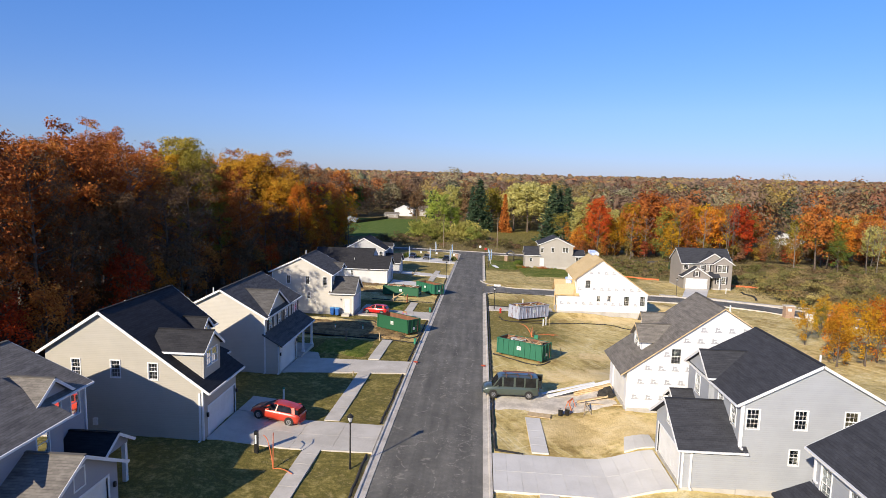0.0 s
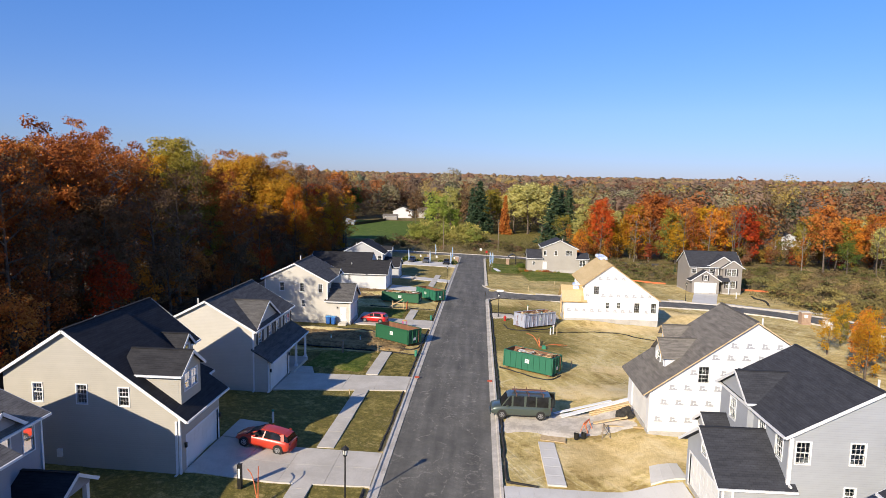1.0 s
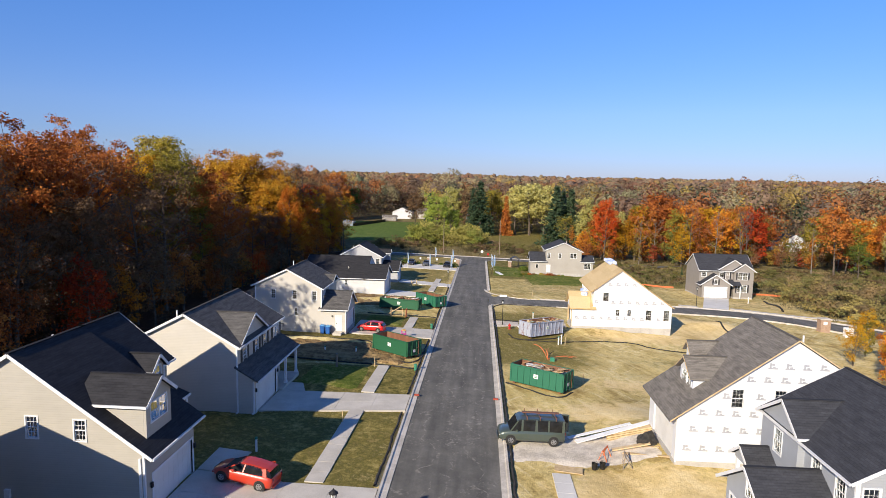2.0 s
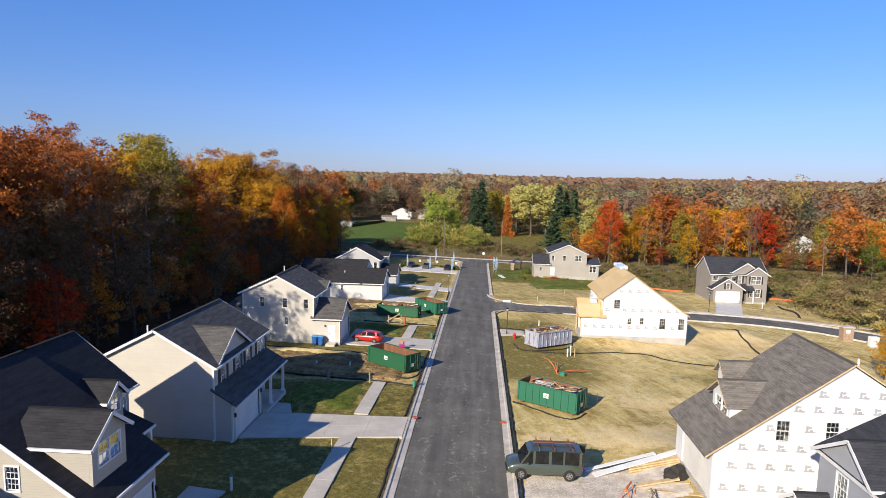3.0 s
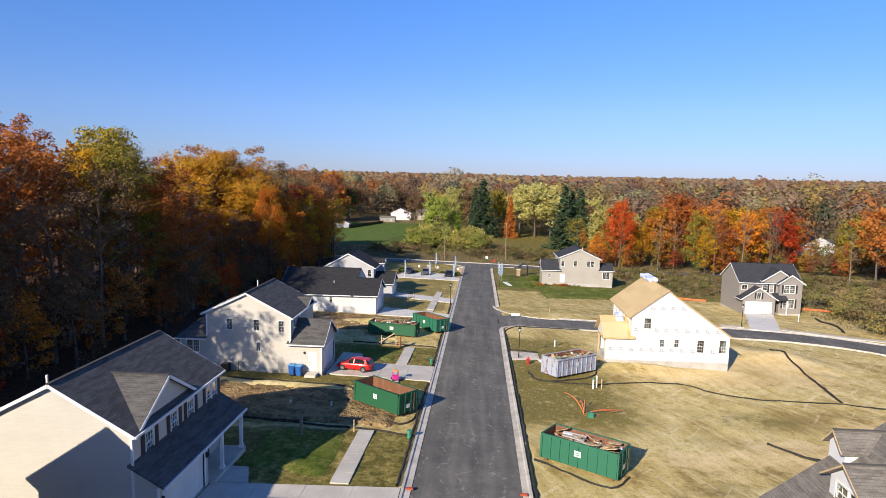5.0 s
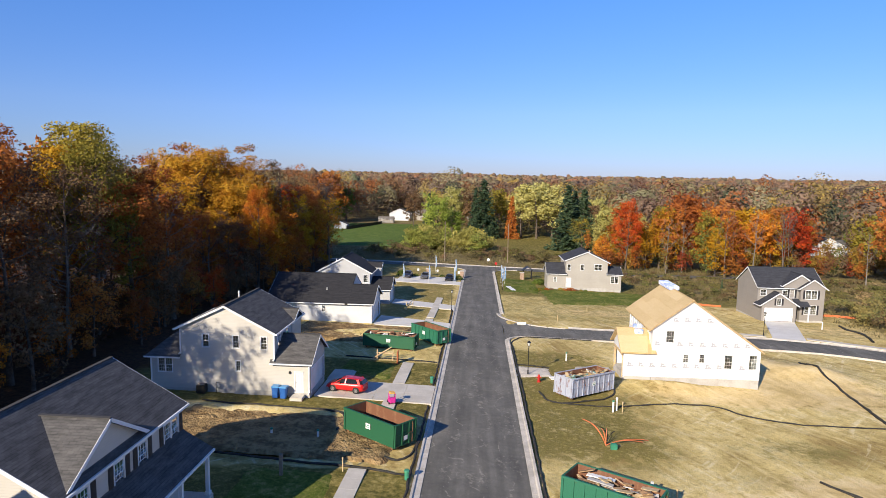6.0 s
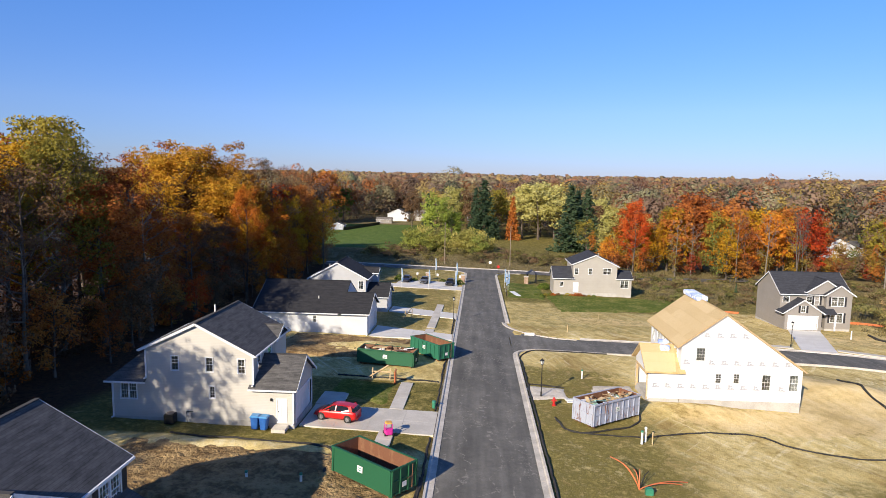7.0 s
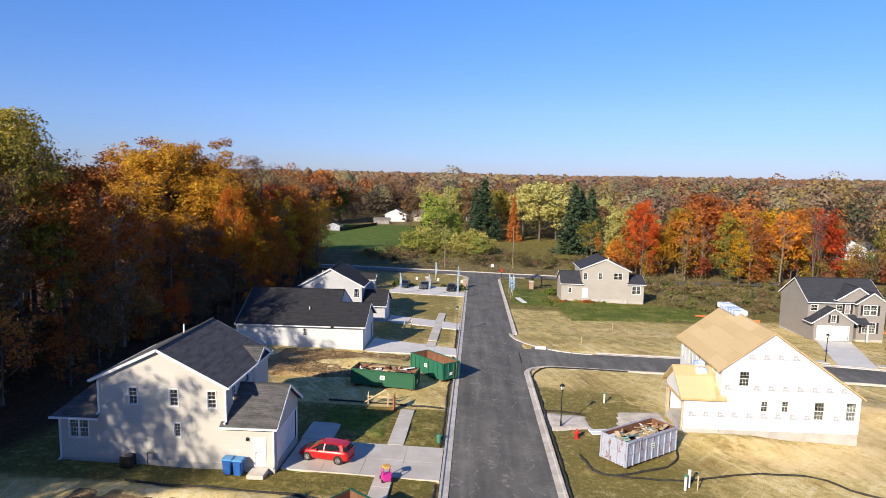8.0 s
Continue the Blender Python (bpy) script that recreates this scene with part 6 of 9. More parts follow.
def tree_proto(seed, h, spread, bole, limbs, twigs, leaves, leaf, puff, bark, hue, lobes=0.5):
    """A tree at the origin: trunk mesh with a crown mesh under it. lobes: the share of leaves in lobes over the crown's dome."""
    g = np.random.default_rng(seed)
    tubes, tips = grow(g, h, spread, bole, limbs, twigs)
    vs, fs = [], []
    for pts, r, n in tubes:
        tube_into(vs, fs, [np.asarray(p, float) for p in pts], r, n)
    ob = new("tree", mesh_of("trunk", vs, fs, bark, True))
    tips = np.array(tips)
    mid = np.array([*tips.mean(0)[:2], h * (bole + 1.02) / 2])
    axes = np.array([spread * 0.98, spread * 0.98, h * (1.0 - bole) / 2])
    k = int(40 + 110 * lobes)
    way = g.normal(0, 1, (k, 3))
    way[:, 2] = np.abs(way[:, 2]) * 1.1 - 0.45
    way /= np.linalg.norm(way, axis=1, keepdims=True)
    domes = mid + way * axes * g.uniform(0.58, 0.94, (k, 1))
    weight = np.concatenate([(1 - lobes) * (w := g.uniform(0.2, 1.6, len(tips))) / w.sum(), lobes * (u := g.uniform(0.4, 1.4, k)) / u.sum()])
    heads = np.concatenate([tips, domes])
    pick = g.choice(len(heads), leaves, p=weight / weight.sum())
    size = np.concatenate([g.uniform(0.55, 1.15, len(tips)), g.uniform(0.7, 1.25, k)])[pick] * puff
    off = g.normal(0, 1, (leaves, 3))
    off *= (size * g.uniform(0.25, 1.0, leaves) ** 0.45 / np.linalg.norm(off, axis=1))[:, None]
    off[:, 2] *= 0.72
    c = heads[pick] + off
    v, f = leaf_quads(g, c, g.uniform(0.6, 1.35, leaves) * leaf, off + (0, 0, 0.25 * puff) + 0.1 * (c - mid), 0.55)
    crown = new("crown", leaf_mass("crown", v, None, LEAF[hue]))
    crown.parent = ob
    return ob


def pine_proto(seed, h, r):
    g = np.random.default_rng(seed)
    vs, fs = [], []
    tube_into(vs, fs, [np.array([0, 0, z]) for z in np.linspace(0, h, 6)], [0.02 * h * (1 - 0.9 * t) for t in np.linspace(0, 1, 6)], 6)
    ob = new("conifer", mesh_of("trunk", vs, fs, BARK, True))
    cs, sz = [], []
    z = 0.06 * h
    while z < h:
        t = 1 - z / h
        n = int(6 + 12 * t)
        for k in range(n):
            a = g.uniform(0, 6.28)
            reach = r * t ** 0.85 * g.uniform(0.7, 1.1) + 0.15
            m = int(8 + 12 * t)
            for j in range(m):
                q = g.uniform(0.15, 1.0)
                cs.append((math.cos(a) * reach * q + g.normal(0, 0.18), math.sin(a) * reach * q + g.normal(0, 0.18), z - 0.28 * reach * q + g.normal(0, 0.3)))
                sz.append(0.40 * g.uniform(0.7, 1.2))
        z += 0.045 * h
    v, f = leaf_quads(g, np.array(cs), np.array(sz))
    crown = new("crown", leaf_mass("crown", v, None, LEAF["pine"]))
    crown.parent = ob
    return ob


def bare_proto(seed, h, spread, bark):
    """A leafless tree: forked limbs and a haze of twigs."""
    g = np.random.default_rng(seed)
    tubes, tips = grow(g, h, spread, 0.42, 11, 5)
    vs, fs = [], []
    for pts, r, n in tubes:
        tube_into(vs, fs, [np.asarray(p, float) for p in pts], r, n)
    ob = new("tree", mesh_of("trunk", vs, fs, bark, True))
    tv, tf = [], []
    for p in tips:
        for k in range(22):
            e = g.normal(0, 1, 3) + (0, 0, 1.1)
            e = e / np.linalg.norm(e) * g.uniform(0.3, 1.05)
            s = np.cross(e, g.normal(0, 1, 3))
            s *= 0.014 / (np.linalg.norm(s) + 1e-9)
            i = len(tv)
            tv += [p + s, p - s, p + e]
            tf.append((i, i + 1, i + 2))
    tw = new("twig_mass", mesh_of("twig_mass", tv, tf, bark))
    tw.parent = ob
    tagged(tw, kind="stuff")
    return ob


PROTO = {
    "full": [tree_proto(11, 24, 5.2, 0.22, 18, 4, 13500, 0.165, 1.25, BARK, "gold"), tree_proto(12, 24, 4.6, 0.26, 17, 4, 12500, 0.165, 1.2, BARK, "gold"), tree_proto(13, 24, 5.8, 0.20, 18, 4, 14000, 0.165, 1.3, BARK, "gold")],
    "dense": [tree_proto(14, 24, 5.2, 0.20, 16, 2, 3100, 0.40, 1.6, BARK, "gold", 0.6), tree_proto(15, 24, 4.8, 0.22, 15, 2, 2900, 0.40, 1.55, BARK, "gold", 0.6), tree_proto(16, 24, 5.6, 0.18, 16, 2, 3200, 0.40, 1.65, BARK, "gold", 0.6)],
    "thin": [tree_proto(21, 24, 4.6, 0.40, 13, 4, 4400, 0.15, 1.2, BARK, "rust", 0.25), tree_proto(22, 24, 5.0, 0.34, 14, 4, 4700, 0.15, 1.25, BARK, "rust", 0.25)],
    "small": [tree_proto(31, 10, 2.6, 0.10, 12, 2, 2600, 0.15, 1.0, BARK, "orange", 0.4), tree_proto(32, 10, 2.3, 0.08, 12, 2, 2500, 0.15, 0.95, BARK, "orange", 0.4)],
    "bare": [bare_proto(41, 22, 4.4, BARK_PALE), bare_proto(42, 22, 3.8, BARK), bare_proto(43, 22, 4.8, BARK_PALE)],
    "pine": [pine_proto(51, 22, 4.2), pine_proto(52, 22, 3.6)],
}
HUES = {"lime": "bright yellow-green", "rust": "rust-brown", "orange": "orange", "red": "bright red", "gold": "golden yellow", "amber": "amber-brown and gold", "olive": "olive-green and yellow", "green": "green", "pale": "pale yellow-green", "brown": "dull brown", "pine": "dark green"}


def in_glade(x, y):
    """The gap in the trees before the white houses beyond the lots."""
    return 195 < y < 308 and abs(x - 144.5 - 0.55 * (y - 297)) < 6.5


def plant(kind, x, y, h, hue="", turn=None, group="", wide=1.0, sink=0.15):
    proto = PROTO[kind][int(rng.integers(len(PROTO[kind])))]
    s = h / {"full": 24, "dense": 24, "thin": 24, "small": 10, "bare": 22, "pine": 22}[kind]
    a = rng.uniform(0, 6.28) if turn is None else turn
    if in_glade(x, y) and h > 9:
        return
    m = Matrix.Translation((x, y, land(x, y) - sink)) @ Matrix.Rotation(a, 4, 'Z') @ Matrix.Diagonal((s * wide, s * wide, s, 1))
    ob = copy_thing(proto, m)
    if hue and kind != "bare":
        for c in ob.children:
            c.material_slots[0].link = 'OBJECT'
            c.material_slots[0].material = LEAF[hue]
    words = {"dense": "tall %s autumn tree with a broad leafy crown", "full": "tall %s autumn tree with a broad leafy crown", "thin": "tall %s autumn tree with a thin open crown", "small": "young %s autumn tree with low branches", "pine": "%s conifer with drooping branches"}
    if kind == "bare":
        tagged(ob, "leafless tree with pale forked limbs", "tree", group or "woodland trees")
    else:
        tagged(ob, words[kind] % HUES[hue or "pine"], "tree", group or "woodland trees")
    return ob


# the wood along the left side, front rows lower
WOOD = "trees of the wood beside the street"
for row, (x0, lo, hi) in enumerate(((-43.5, 15, 21), (-49, 19, 24), (-55, 22, 26), (-62, 22, 26), (-70, 22, 26))):
    y = 6.0 + 2.3 * row
    while y < (236 if row > 0 else 212):
        x, yy = x0 + rng.uniform(-2.2, 2.2), y + rng.uniform(-1.6, 1.6)
        if yy > 178:
            x -= (yy - 178) * 0.12
        if yy < 110:
            hue = rng.choice(["rust", "rust", "orange", "rust", "brown", "brown", "gold"])
        elif yy < 150:
            hue = rng.choice(["rust", "brown", "brown", "brown", "gold", "rust"])
        else:
            hue = rng.choice(["gold", "gold", "brown", "rust", "orange"])
        kind = rng.choice(["full", "thin", "thin", "bare"] if yy < 150 else ["full", "full", "thin"], p=[0.36, 0.24, 0.2, 0.20] if yy < 150 else None)
        tall = rng.uniform(lo, hi) * (1.0 if yy > 46 or row > 1 else 0.62)
        if 124 < yy < 143:
            tall, kind = min(tall, 18.0) * rng.uniform(0.8, 1.0), rng.choice(["thin", "bare", "full"])
        elif yy >= 143:
            tall *= 0.86
        if row < 2 and 86 < yy < 108:
            kind, hue = rng.choice(["bare", "thin"]), "brown"
        if kind == "full" and row > 2:
            kind = "dense"
        plant(kind, x, yy, tall, hue, group=WOOD, wide=rng.uniform(1.0, 1.25))
        y += (10.5, 8.8, 7.4, 7.4, 7.8)[row]
# saplings that stand out at its edge
for k in range(30):
    y = 30 + k * 5.4 + rng.uniform(-1.5, 1.5)
    plant("small", -40.3 + rng.uniform(-1.5, 1.5), y, rng.uniform(5, 11), rng.choice(["rust", "brown", "rust", "red", "brown", "orange"]), group="saplings at the wood's edge")
# trees that stand out
plant("full", -52.5, 90, 25, "rust", group=WOOD, wide=1.0)
plant("full", -70, 119, 29.3, "rust", group=WOOD, wide=1.0)
plant("full", -50, 80, 24.5, "rust", group=WOOD)
plant("thin", -45, 101, 22, "brown", group=WOOD, wide=1.0)
plant("bare", -49, 113, 24, group=WOOD, wide=1.1)
plant("full", -55, 119, 28.5, "olive", group=WOOD, wide=1.15)
plant("full", -47, 110, 24.5, "olive", group=WOOD, wide=0.9)
plant("full", -56, 160, 28.5, "amber", group=WOOD, wide=1.2)
plant("full", -63, 157, 27, "amber", group=WOOD, wide=1.1)
plant("full", -49, 162, 27.5, "amber", group=WOOD, wide=1.3)
plant("full", -53, 151, 26.5, "amber", group=WOOD, wide=1.35)
plant("full", -45, 155, 23, "amber", group=WOOD, wide=1.1)
plant("full", -63, 170, 28, "rust", group=WOOD, wide=1.3)
plant("full", -40, 146, 20, "orange", group=WOOD, wide=0.7)
plant("thin", -44, 174, 27, "brown", group=WOOD, wide=1.1)
plant("full", -41.5, 176, 19, "gold", group=WOOD, wide=0.7)
plant("full", -46, 181, 22, "red", group=WOOD, wide=0.7)
# the tall ones that shade the wall of the house beside them
plant("full", -43.5, 57, 24, "rust", group=WOOD, wide=1.0)
plant("thin", -43.5, 66, 22, "brown", group=WOOD, wide=0.95)
plant("full", -49, 60, 25, "rust", group=WOOD)
plant("full", -50, 74, 23.5, "rust", group=WOOD)
for x, y, h, hue, kind in ((-43, 186, 22, "rust", "full"), (-50, 194, 23, "brown", "full"), (-40, 195, 19, "gold", "thin"), (-46, 203, 21, "rust", "full"), (-55, 205, 23, "olive", "full"), (-36, 183, 15, "orange", "thin"), (-62, 200, 23, "brown", "dense"), (-58, 214, 22, "rust", "dense")):
    plant(kind, x, y, h, hue, group=WOOD)
plant("small", -41, 186, 15, "gold", group=WOOD)
plant("thin", -47, 190, 24, "brown", group=WOOD)

BELT = "trees behind the houses"
plant("full", 45, 224, 22, "red", group=BELT, wide=0.85)
plant("small", 41, 232, 13, "gold", group=BELT, wide=1.2)
plant("small", 38, 228, 10, "orange", group=BELT, wide=1.3)
plant("dense", 65, 239, 25.5, "rust", group=BELT, wide=1.15)
plant("full", 58, 236, 21, "olive", group=BELT)
for x, y, h, hue, kind in ((52, 230, 15, "gold", "small"), (72, 229, 19, "orange", "dense"), (77, 226, 17, "rust", "small"), (68, 216, 14, "gold", "small"), (83, 223, 20, "orange", "dense"), (88, 226, 17, "gold", "small"),
                           (94, 225, 20, "red", "dense"), (100, 222, 19, "olive", "dense"), (97, 217, 13, "gold", "small"), (108, 201, 22, "rust", "dense"), (115, 207, 17, "olive", "dense"), (112, 196, 11, "green", "small"),
                           (122, 214, 18, "orange", "dense"), (128, 206, 15, "pale", "dense"), (134, 218, 20, "rust", "dense"), (142, 210, 17, "green", "dense"), (150, 222, 20, "olive", "dense"), (158, 212, 18, "pale", "dense"), (168, 220, 20, "rust", "dense"), (176, 208, 17, "olive", "dense")):
    plant(kind, x, y, h, hue, group=BELT)
for k in range(26):
    x = 36 + k * 5.4 + rng.uniform(-1.6, 1.6)
    plant(rng.choice(["dense", "dense", "thin"]), x, rng.uniform(230, 250), rng.uniform(15, 22), rng.choice(["gold", "rust", "gold", "olive", "pale", "pale", "rust", "olive"]), group=BELT, wide=1.15)
for x, y, h in ((70, 214, 23), (79, 216, 21), (86, 214, 24), (90, 219, 22), (104, 206, 18), (118, 192, 19), (125, 198, 17), (62, 226, 18)):
    plant("bare", x, y, h * 0.92, group=BELT, wide=0.7)
for k in range(3):
    plant("bare", 56 + k * 31 + rng.uniform(-2, 2), rng.uniform(214, 226), rng.uniform(17, 23), group=BELT, wide=0.6)
FAR = "trees beyond the cross street"
for x, y, h, w in ((36, 288, 27, 1.7), (42.5, 290, 26, 1.6), (40, 296, 25, 1.5), (2, 326, 28, 1.7), (-2, 336, 24, 1.1), (122, 300, 20, 1.0), (-26, 352, 20, 1.2)):
    plant("pine", x, y, h, "", group="conifers", wide=w)
plant("pine", 15.5, 330, 21, "rust", group=FAR, wide=1.15)
for x, y, h, w in ((21, 344, 26, 1.2), (28, 338, 28, 1.4), (36, 342, 27, 1.3), (31, 352, 27, 1.3), (56, 330, 22, 1.2)):
    plant("dense", x, y, h, "pale", group=FAR, wide=w)
for x, y, h, hue, w in ((-87, 386, 31, "rust", 1.35), (-97, 390, 29, "brown", 1.3), (-80, 398, 22, "green", 1.2), (-18, 296, 21, "lime", 1.25), (-11, 300, 14, "lime", 1.3), (9, 342, 24, "olive", 1.1), (-14, 350, 24, "pale", 1.2), (-36, 372, 20, "brown", 1.1), (-4, 350, 22, "brown", 1.2), (50, 312, 19, "brown", 1.2), (58, 300, 20, "olive", 1.1), (62, 286, 18, "pale", 1.1), (-68, 236, 22, "brown", 1.1), (-60, 244, 20, "rust", 1.0)):
    plant("dense", x, y, h, hue, group=FAR, wide=w)
for k in range(13):
    plant("dense", 50 + k * 9.4 + rng.uniform(-2, 2), rng.uniform(224, 233), rng.uniform(13, 20), rng.choice(["gold", "olive", "rust", "gold", "olive", "orange"]), group=BELT, wide=1.0)
plant("pine", 59.2, 187.6, 3.0, "", group="conifers")
for x, y, h, hue in ((46.5, 79, 7, "gold"), (48, 82, 7.5, "orange"), (50.5, 80, 8, "gold"), (53.5, 83, 9, "orange"), (56, 79, 8.5, "rust"), (52, 88, 7, "gold"), (49, 91, 6, "gold"), (55, 93, 6.5, "orange"), (57, 102, 6, "gold"), (54, 97, 5, "olive"), (60, 88, 8, "orange"), (62, 96, 7, "gold"), (58, 72, 8, "gold"), (63, 78, 9, "rust")):
    plant("small", x, y, h, hue, group="saplings on the bank", wide=0.85)
for obs in PROTO.values():
    for ob in obs:
        for o in (*ob.children, ob):
            bpy.data.objects.remove(o)


GOLDEN = (1 + 5 ** 0.5) / 2
BALL = np.array([(a, b * GOLDEN, 0) for a in (-1, 1) for b in (-1, 1)] + [(0, a, b * GOLDEN) for a in (-1, 1) for b in (-1, 1)] + [(b * GOLDEN, 0, a) for a in (-1, 1) for b in (-1, 1)]) / math.sqrt(1 + GOLDEN ** 2)
BALL_FACES = [f for f in itertools.combinations(range(12), 3) if all(abs(np.linalg.norm(BALL[i] - BALL[j]) - 2 / math.sqrt(1 + GOLDEN ** 2)) < 1e-3 for i, j in itertools.combinations(f, 2))]
BALL_FACES = [f if np.dot(np.cross(BALL[f[1]] - BALL[f[0]], BALL[f[2]] - BALL[f[0]]), BALL[f[0]]) > 0 else f[::-1] for f in BALL_FACES]


def woods_material():
    """Crowns seen from far off: tone by tree, mottled by leaf masses, deeply rough."""
    m = bpy.data.materials.new("leaves_distant")
    t, n, l, p = nodes_of(m)
    pos = position(t)
    att = n.new("ShaderNodeVertexColor")
    att.layer_name = "tint"
    mott, fine = noise_node(t, 0.35, 4, 0.7, pos), noise_node(t, 1.3, 3, 0.7, pos)
    k = ramp_node(t, mott.outputs[0], [(0.36, (0.50, 0.47, 0.48)), (0.64, (1.10, 1.06, 1.02))])
    l.new(mix_node(t, 1.0, att.outputs[0], k.outputs[0], 'MULTIPLY'), p.inputs["Base Color"])
    p.inputs["Roughness"].default_value = 0.9
    p.inputs["Specular IOR Level"].default_value = 0.1
    bump_node(t, math_node(t, 'ADD', mott.outputs[0], math_node(t, 'MULTIPLY', fine.outputs[0], 0.5)), 1.0, 2.0, p)
    return m


def far_woods():
    """The woods that run to the horizon, as one mass of crowns of many leaves."""
    g = np.random.default_rng(5)
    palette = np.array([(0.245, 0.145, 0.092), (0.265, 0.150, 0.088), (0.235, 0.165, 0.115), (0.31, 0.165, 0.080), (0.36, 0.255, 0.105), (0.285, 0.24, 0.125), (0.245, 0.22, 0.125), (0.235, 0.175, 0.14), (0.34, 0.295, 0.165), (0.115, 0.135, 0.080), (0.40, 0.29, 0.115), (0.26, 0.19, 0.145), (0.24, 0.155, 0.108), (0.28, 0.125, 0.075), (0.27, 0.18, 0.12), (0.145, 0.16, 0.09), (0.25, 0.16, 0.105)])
    spots = []
    for ya, yb, step, q, size in ((262, 520, 13, 430, 0.68), (520, 900, 16, 7, 0), (900, 1800, 26, 4, 0), (1800, 3400, 48, 2, 0)):
        y = ya
        while y < yb:
            half = 0.80 * y + 20
            x = -half
            while x < half:
                px, py = x + g.uniform(-0.45, 0.45) * step, y + g.uniform(-0.45, 0.45) * step
                clear = (-82 < px < -28 and py < 395) or (-66 < px < -36 and py < 440) or (-45 < px < 62 and py < 358) or (py < 292 and px < -60)
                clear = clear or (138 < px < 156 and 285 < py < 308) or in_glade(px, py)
                if not clear and not (px < -40 and py < 320) and g.uniform() > 0.06:
                    spots.append((px, py, q, size, step))
                x += step
            y += step * 0.9
    V, C, FV, FC = [], [], [], []
    for px, py, q, size, step in spots:
        h = g.uniform(21, 30) if step < 15 else g.uniform(13, 24) * (1.25 if g.uniform() < 0.12 else 1.0)
        r = g.uniform(0.46, 0.74) * step if step < 30 else step * 0.5
        base = land(px, py)
        lobes = 6 if step < 15 else 4 if step < 20 else 3
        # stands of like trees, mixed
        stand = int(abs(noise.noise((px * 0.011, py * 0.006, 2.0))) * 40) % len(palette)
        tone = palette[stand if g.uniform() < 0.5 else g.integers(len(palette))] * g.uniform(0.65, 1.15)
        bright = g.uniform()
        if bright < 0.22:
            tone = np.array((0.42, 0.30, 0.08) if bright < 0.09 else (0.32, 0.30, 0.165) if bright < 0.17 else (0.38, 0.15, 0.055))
        # distance haze put into the colour: farther crowns fade towards one brown
        haze_blend = min(0.45, max(0.0, (py - 420) / 1600))
        tone = tone * (1 - haze_blend) + np.array((0.27, 0.185, 0.125)) * haze_blend
        if not size:
            # far crowns: a dome of rounded clumps
            for k in range(q):
                way = g.normal(0, 1, 3)
                way[2] = abs(way[2])
                at = (px, py, base + h * 0.62) + way / np.linalg.norm(way) * (r * 0.66, r * 0.66, h * g.uniform(0.2, 0.36))
                clump = BALL * (1 + g.normal(0, 0.2, (len(BALL), 1))) * (r * g.uniform(0.30, 0.58)) * (1, 1, g.uniform(0.75, 1.15)) + at
                FV.append(clump)
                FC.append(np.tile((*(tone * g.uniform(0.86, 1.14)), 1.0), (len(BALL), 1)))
            continue
        for k in range(lobes):
            n = q // lobes
            o = g.normal(0, 0.30, 3) * (r, r, h * 0.34)
            rr = r * g.uniform(0.48, 0.72)
            c = g.normal(0, 1, (n, 3))
            c /= np.linalg.norm(c, axis=1, keepdims=True)
            c[:, 2] = np.where(c[:, 2] < -0.3, -c[:, 2], c[:, 2])
            d = c * (g.uniform(0.84, 1.0, n))[:, None] * (rr, rr, rr * 1.15)
            v, f = leaf_quads(g, d + o + (px, py, base + h * 0.68), g.uniform(0.7, 1.3, n) * size, c + (0, 0, 0.25), 0.16)
            V.append(v)
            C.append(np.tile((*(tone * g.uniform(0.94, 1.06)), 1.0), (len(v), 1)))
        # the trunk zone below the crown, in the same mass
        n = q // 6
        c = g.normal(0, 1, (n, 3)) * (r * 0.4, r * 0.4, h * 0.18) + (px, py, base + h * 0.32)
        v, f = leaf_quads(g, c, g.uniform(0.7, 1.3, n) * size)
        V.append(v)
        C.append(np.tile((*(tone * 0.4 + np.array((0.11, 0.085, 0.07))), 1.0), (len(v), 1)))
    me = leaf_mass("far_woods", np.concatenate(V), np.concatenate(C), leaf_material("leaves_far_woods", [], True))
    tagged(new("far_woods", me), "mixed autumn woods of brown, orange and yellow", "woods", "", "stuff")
    faces = (np.array(BALL_FACES)[None] + (np.arange(len(FV)) * len(BALL))[:, None, None]).reshape(-1, 3)
    me = bpy.data.meshes.new("distant_woods")
    me.from_pydata(np.concatenate(FV), [], faces)
    me.color_attributes.new("tint", 'FLOAT_COLOR', 'POINT').data.foreach_set("color", np.concatenate(FC).astype(np.float32).ravel())
    me.polygons.foreach_set("use_smooth", [True] * len(me.polygons))
    me.materials.append(woods_material())
    tagged(new("distant_woods", me), "brown and yellow autumn woods rolling to the horizon", "woods", "", "stuff")


far_woods()


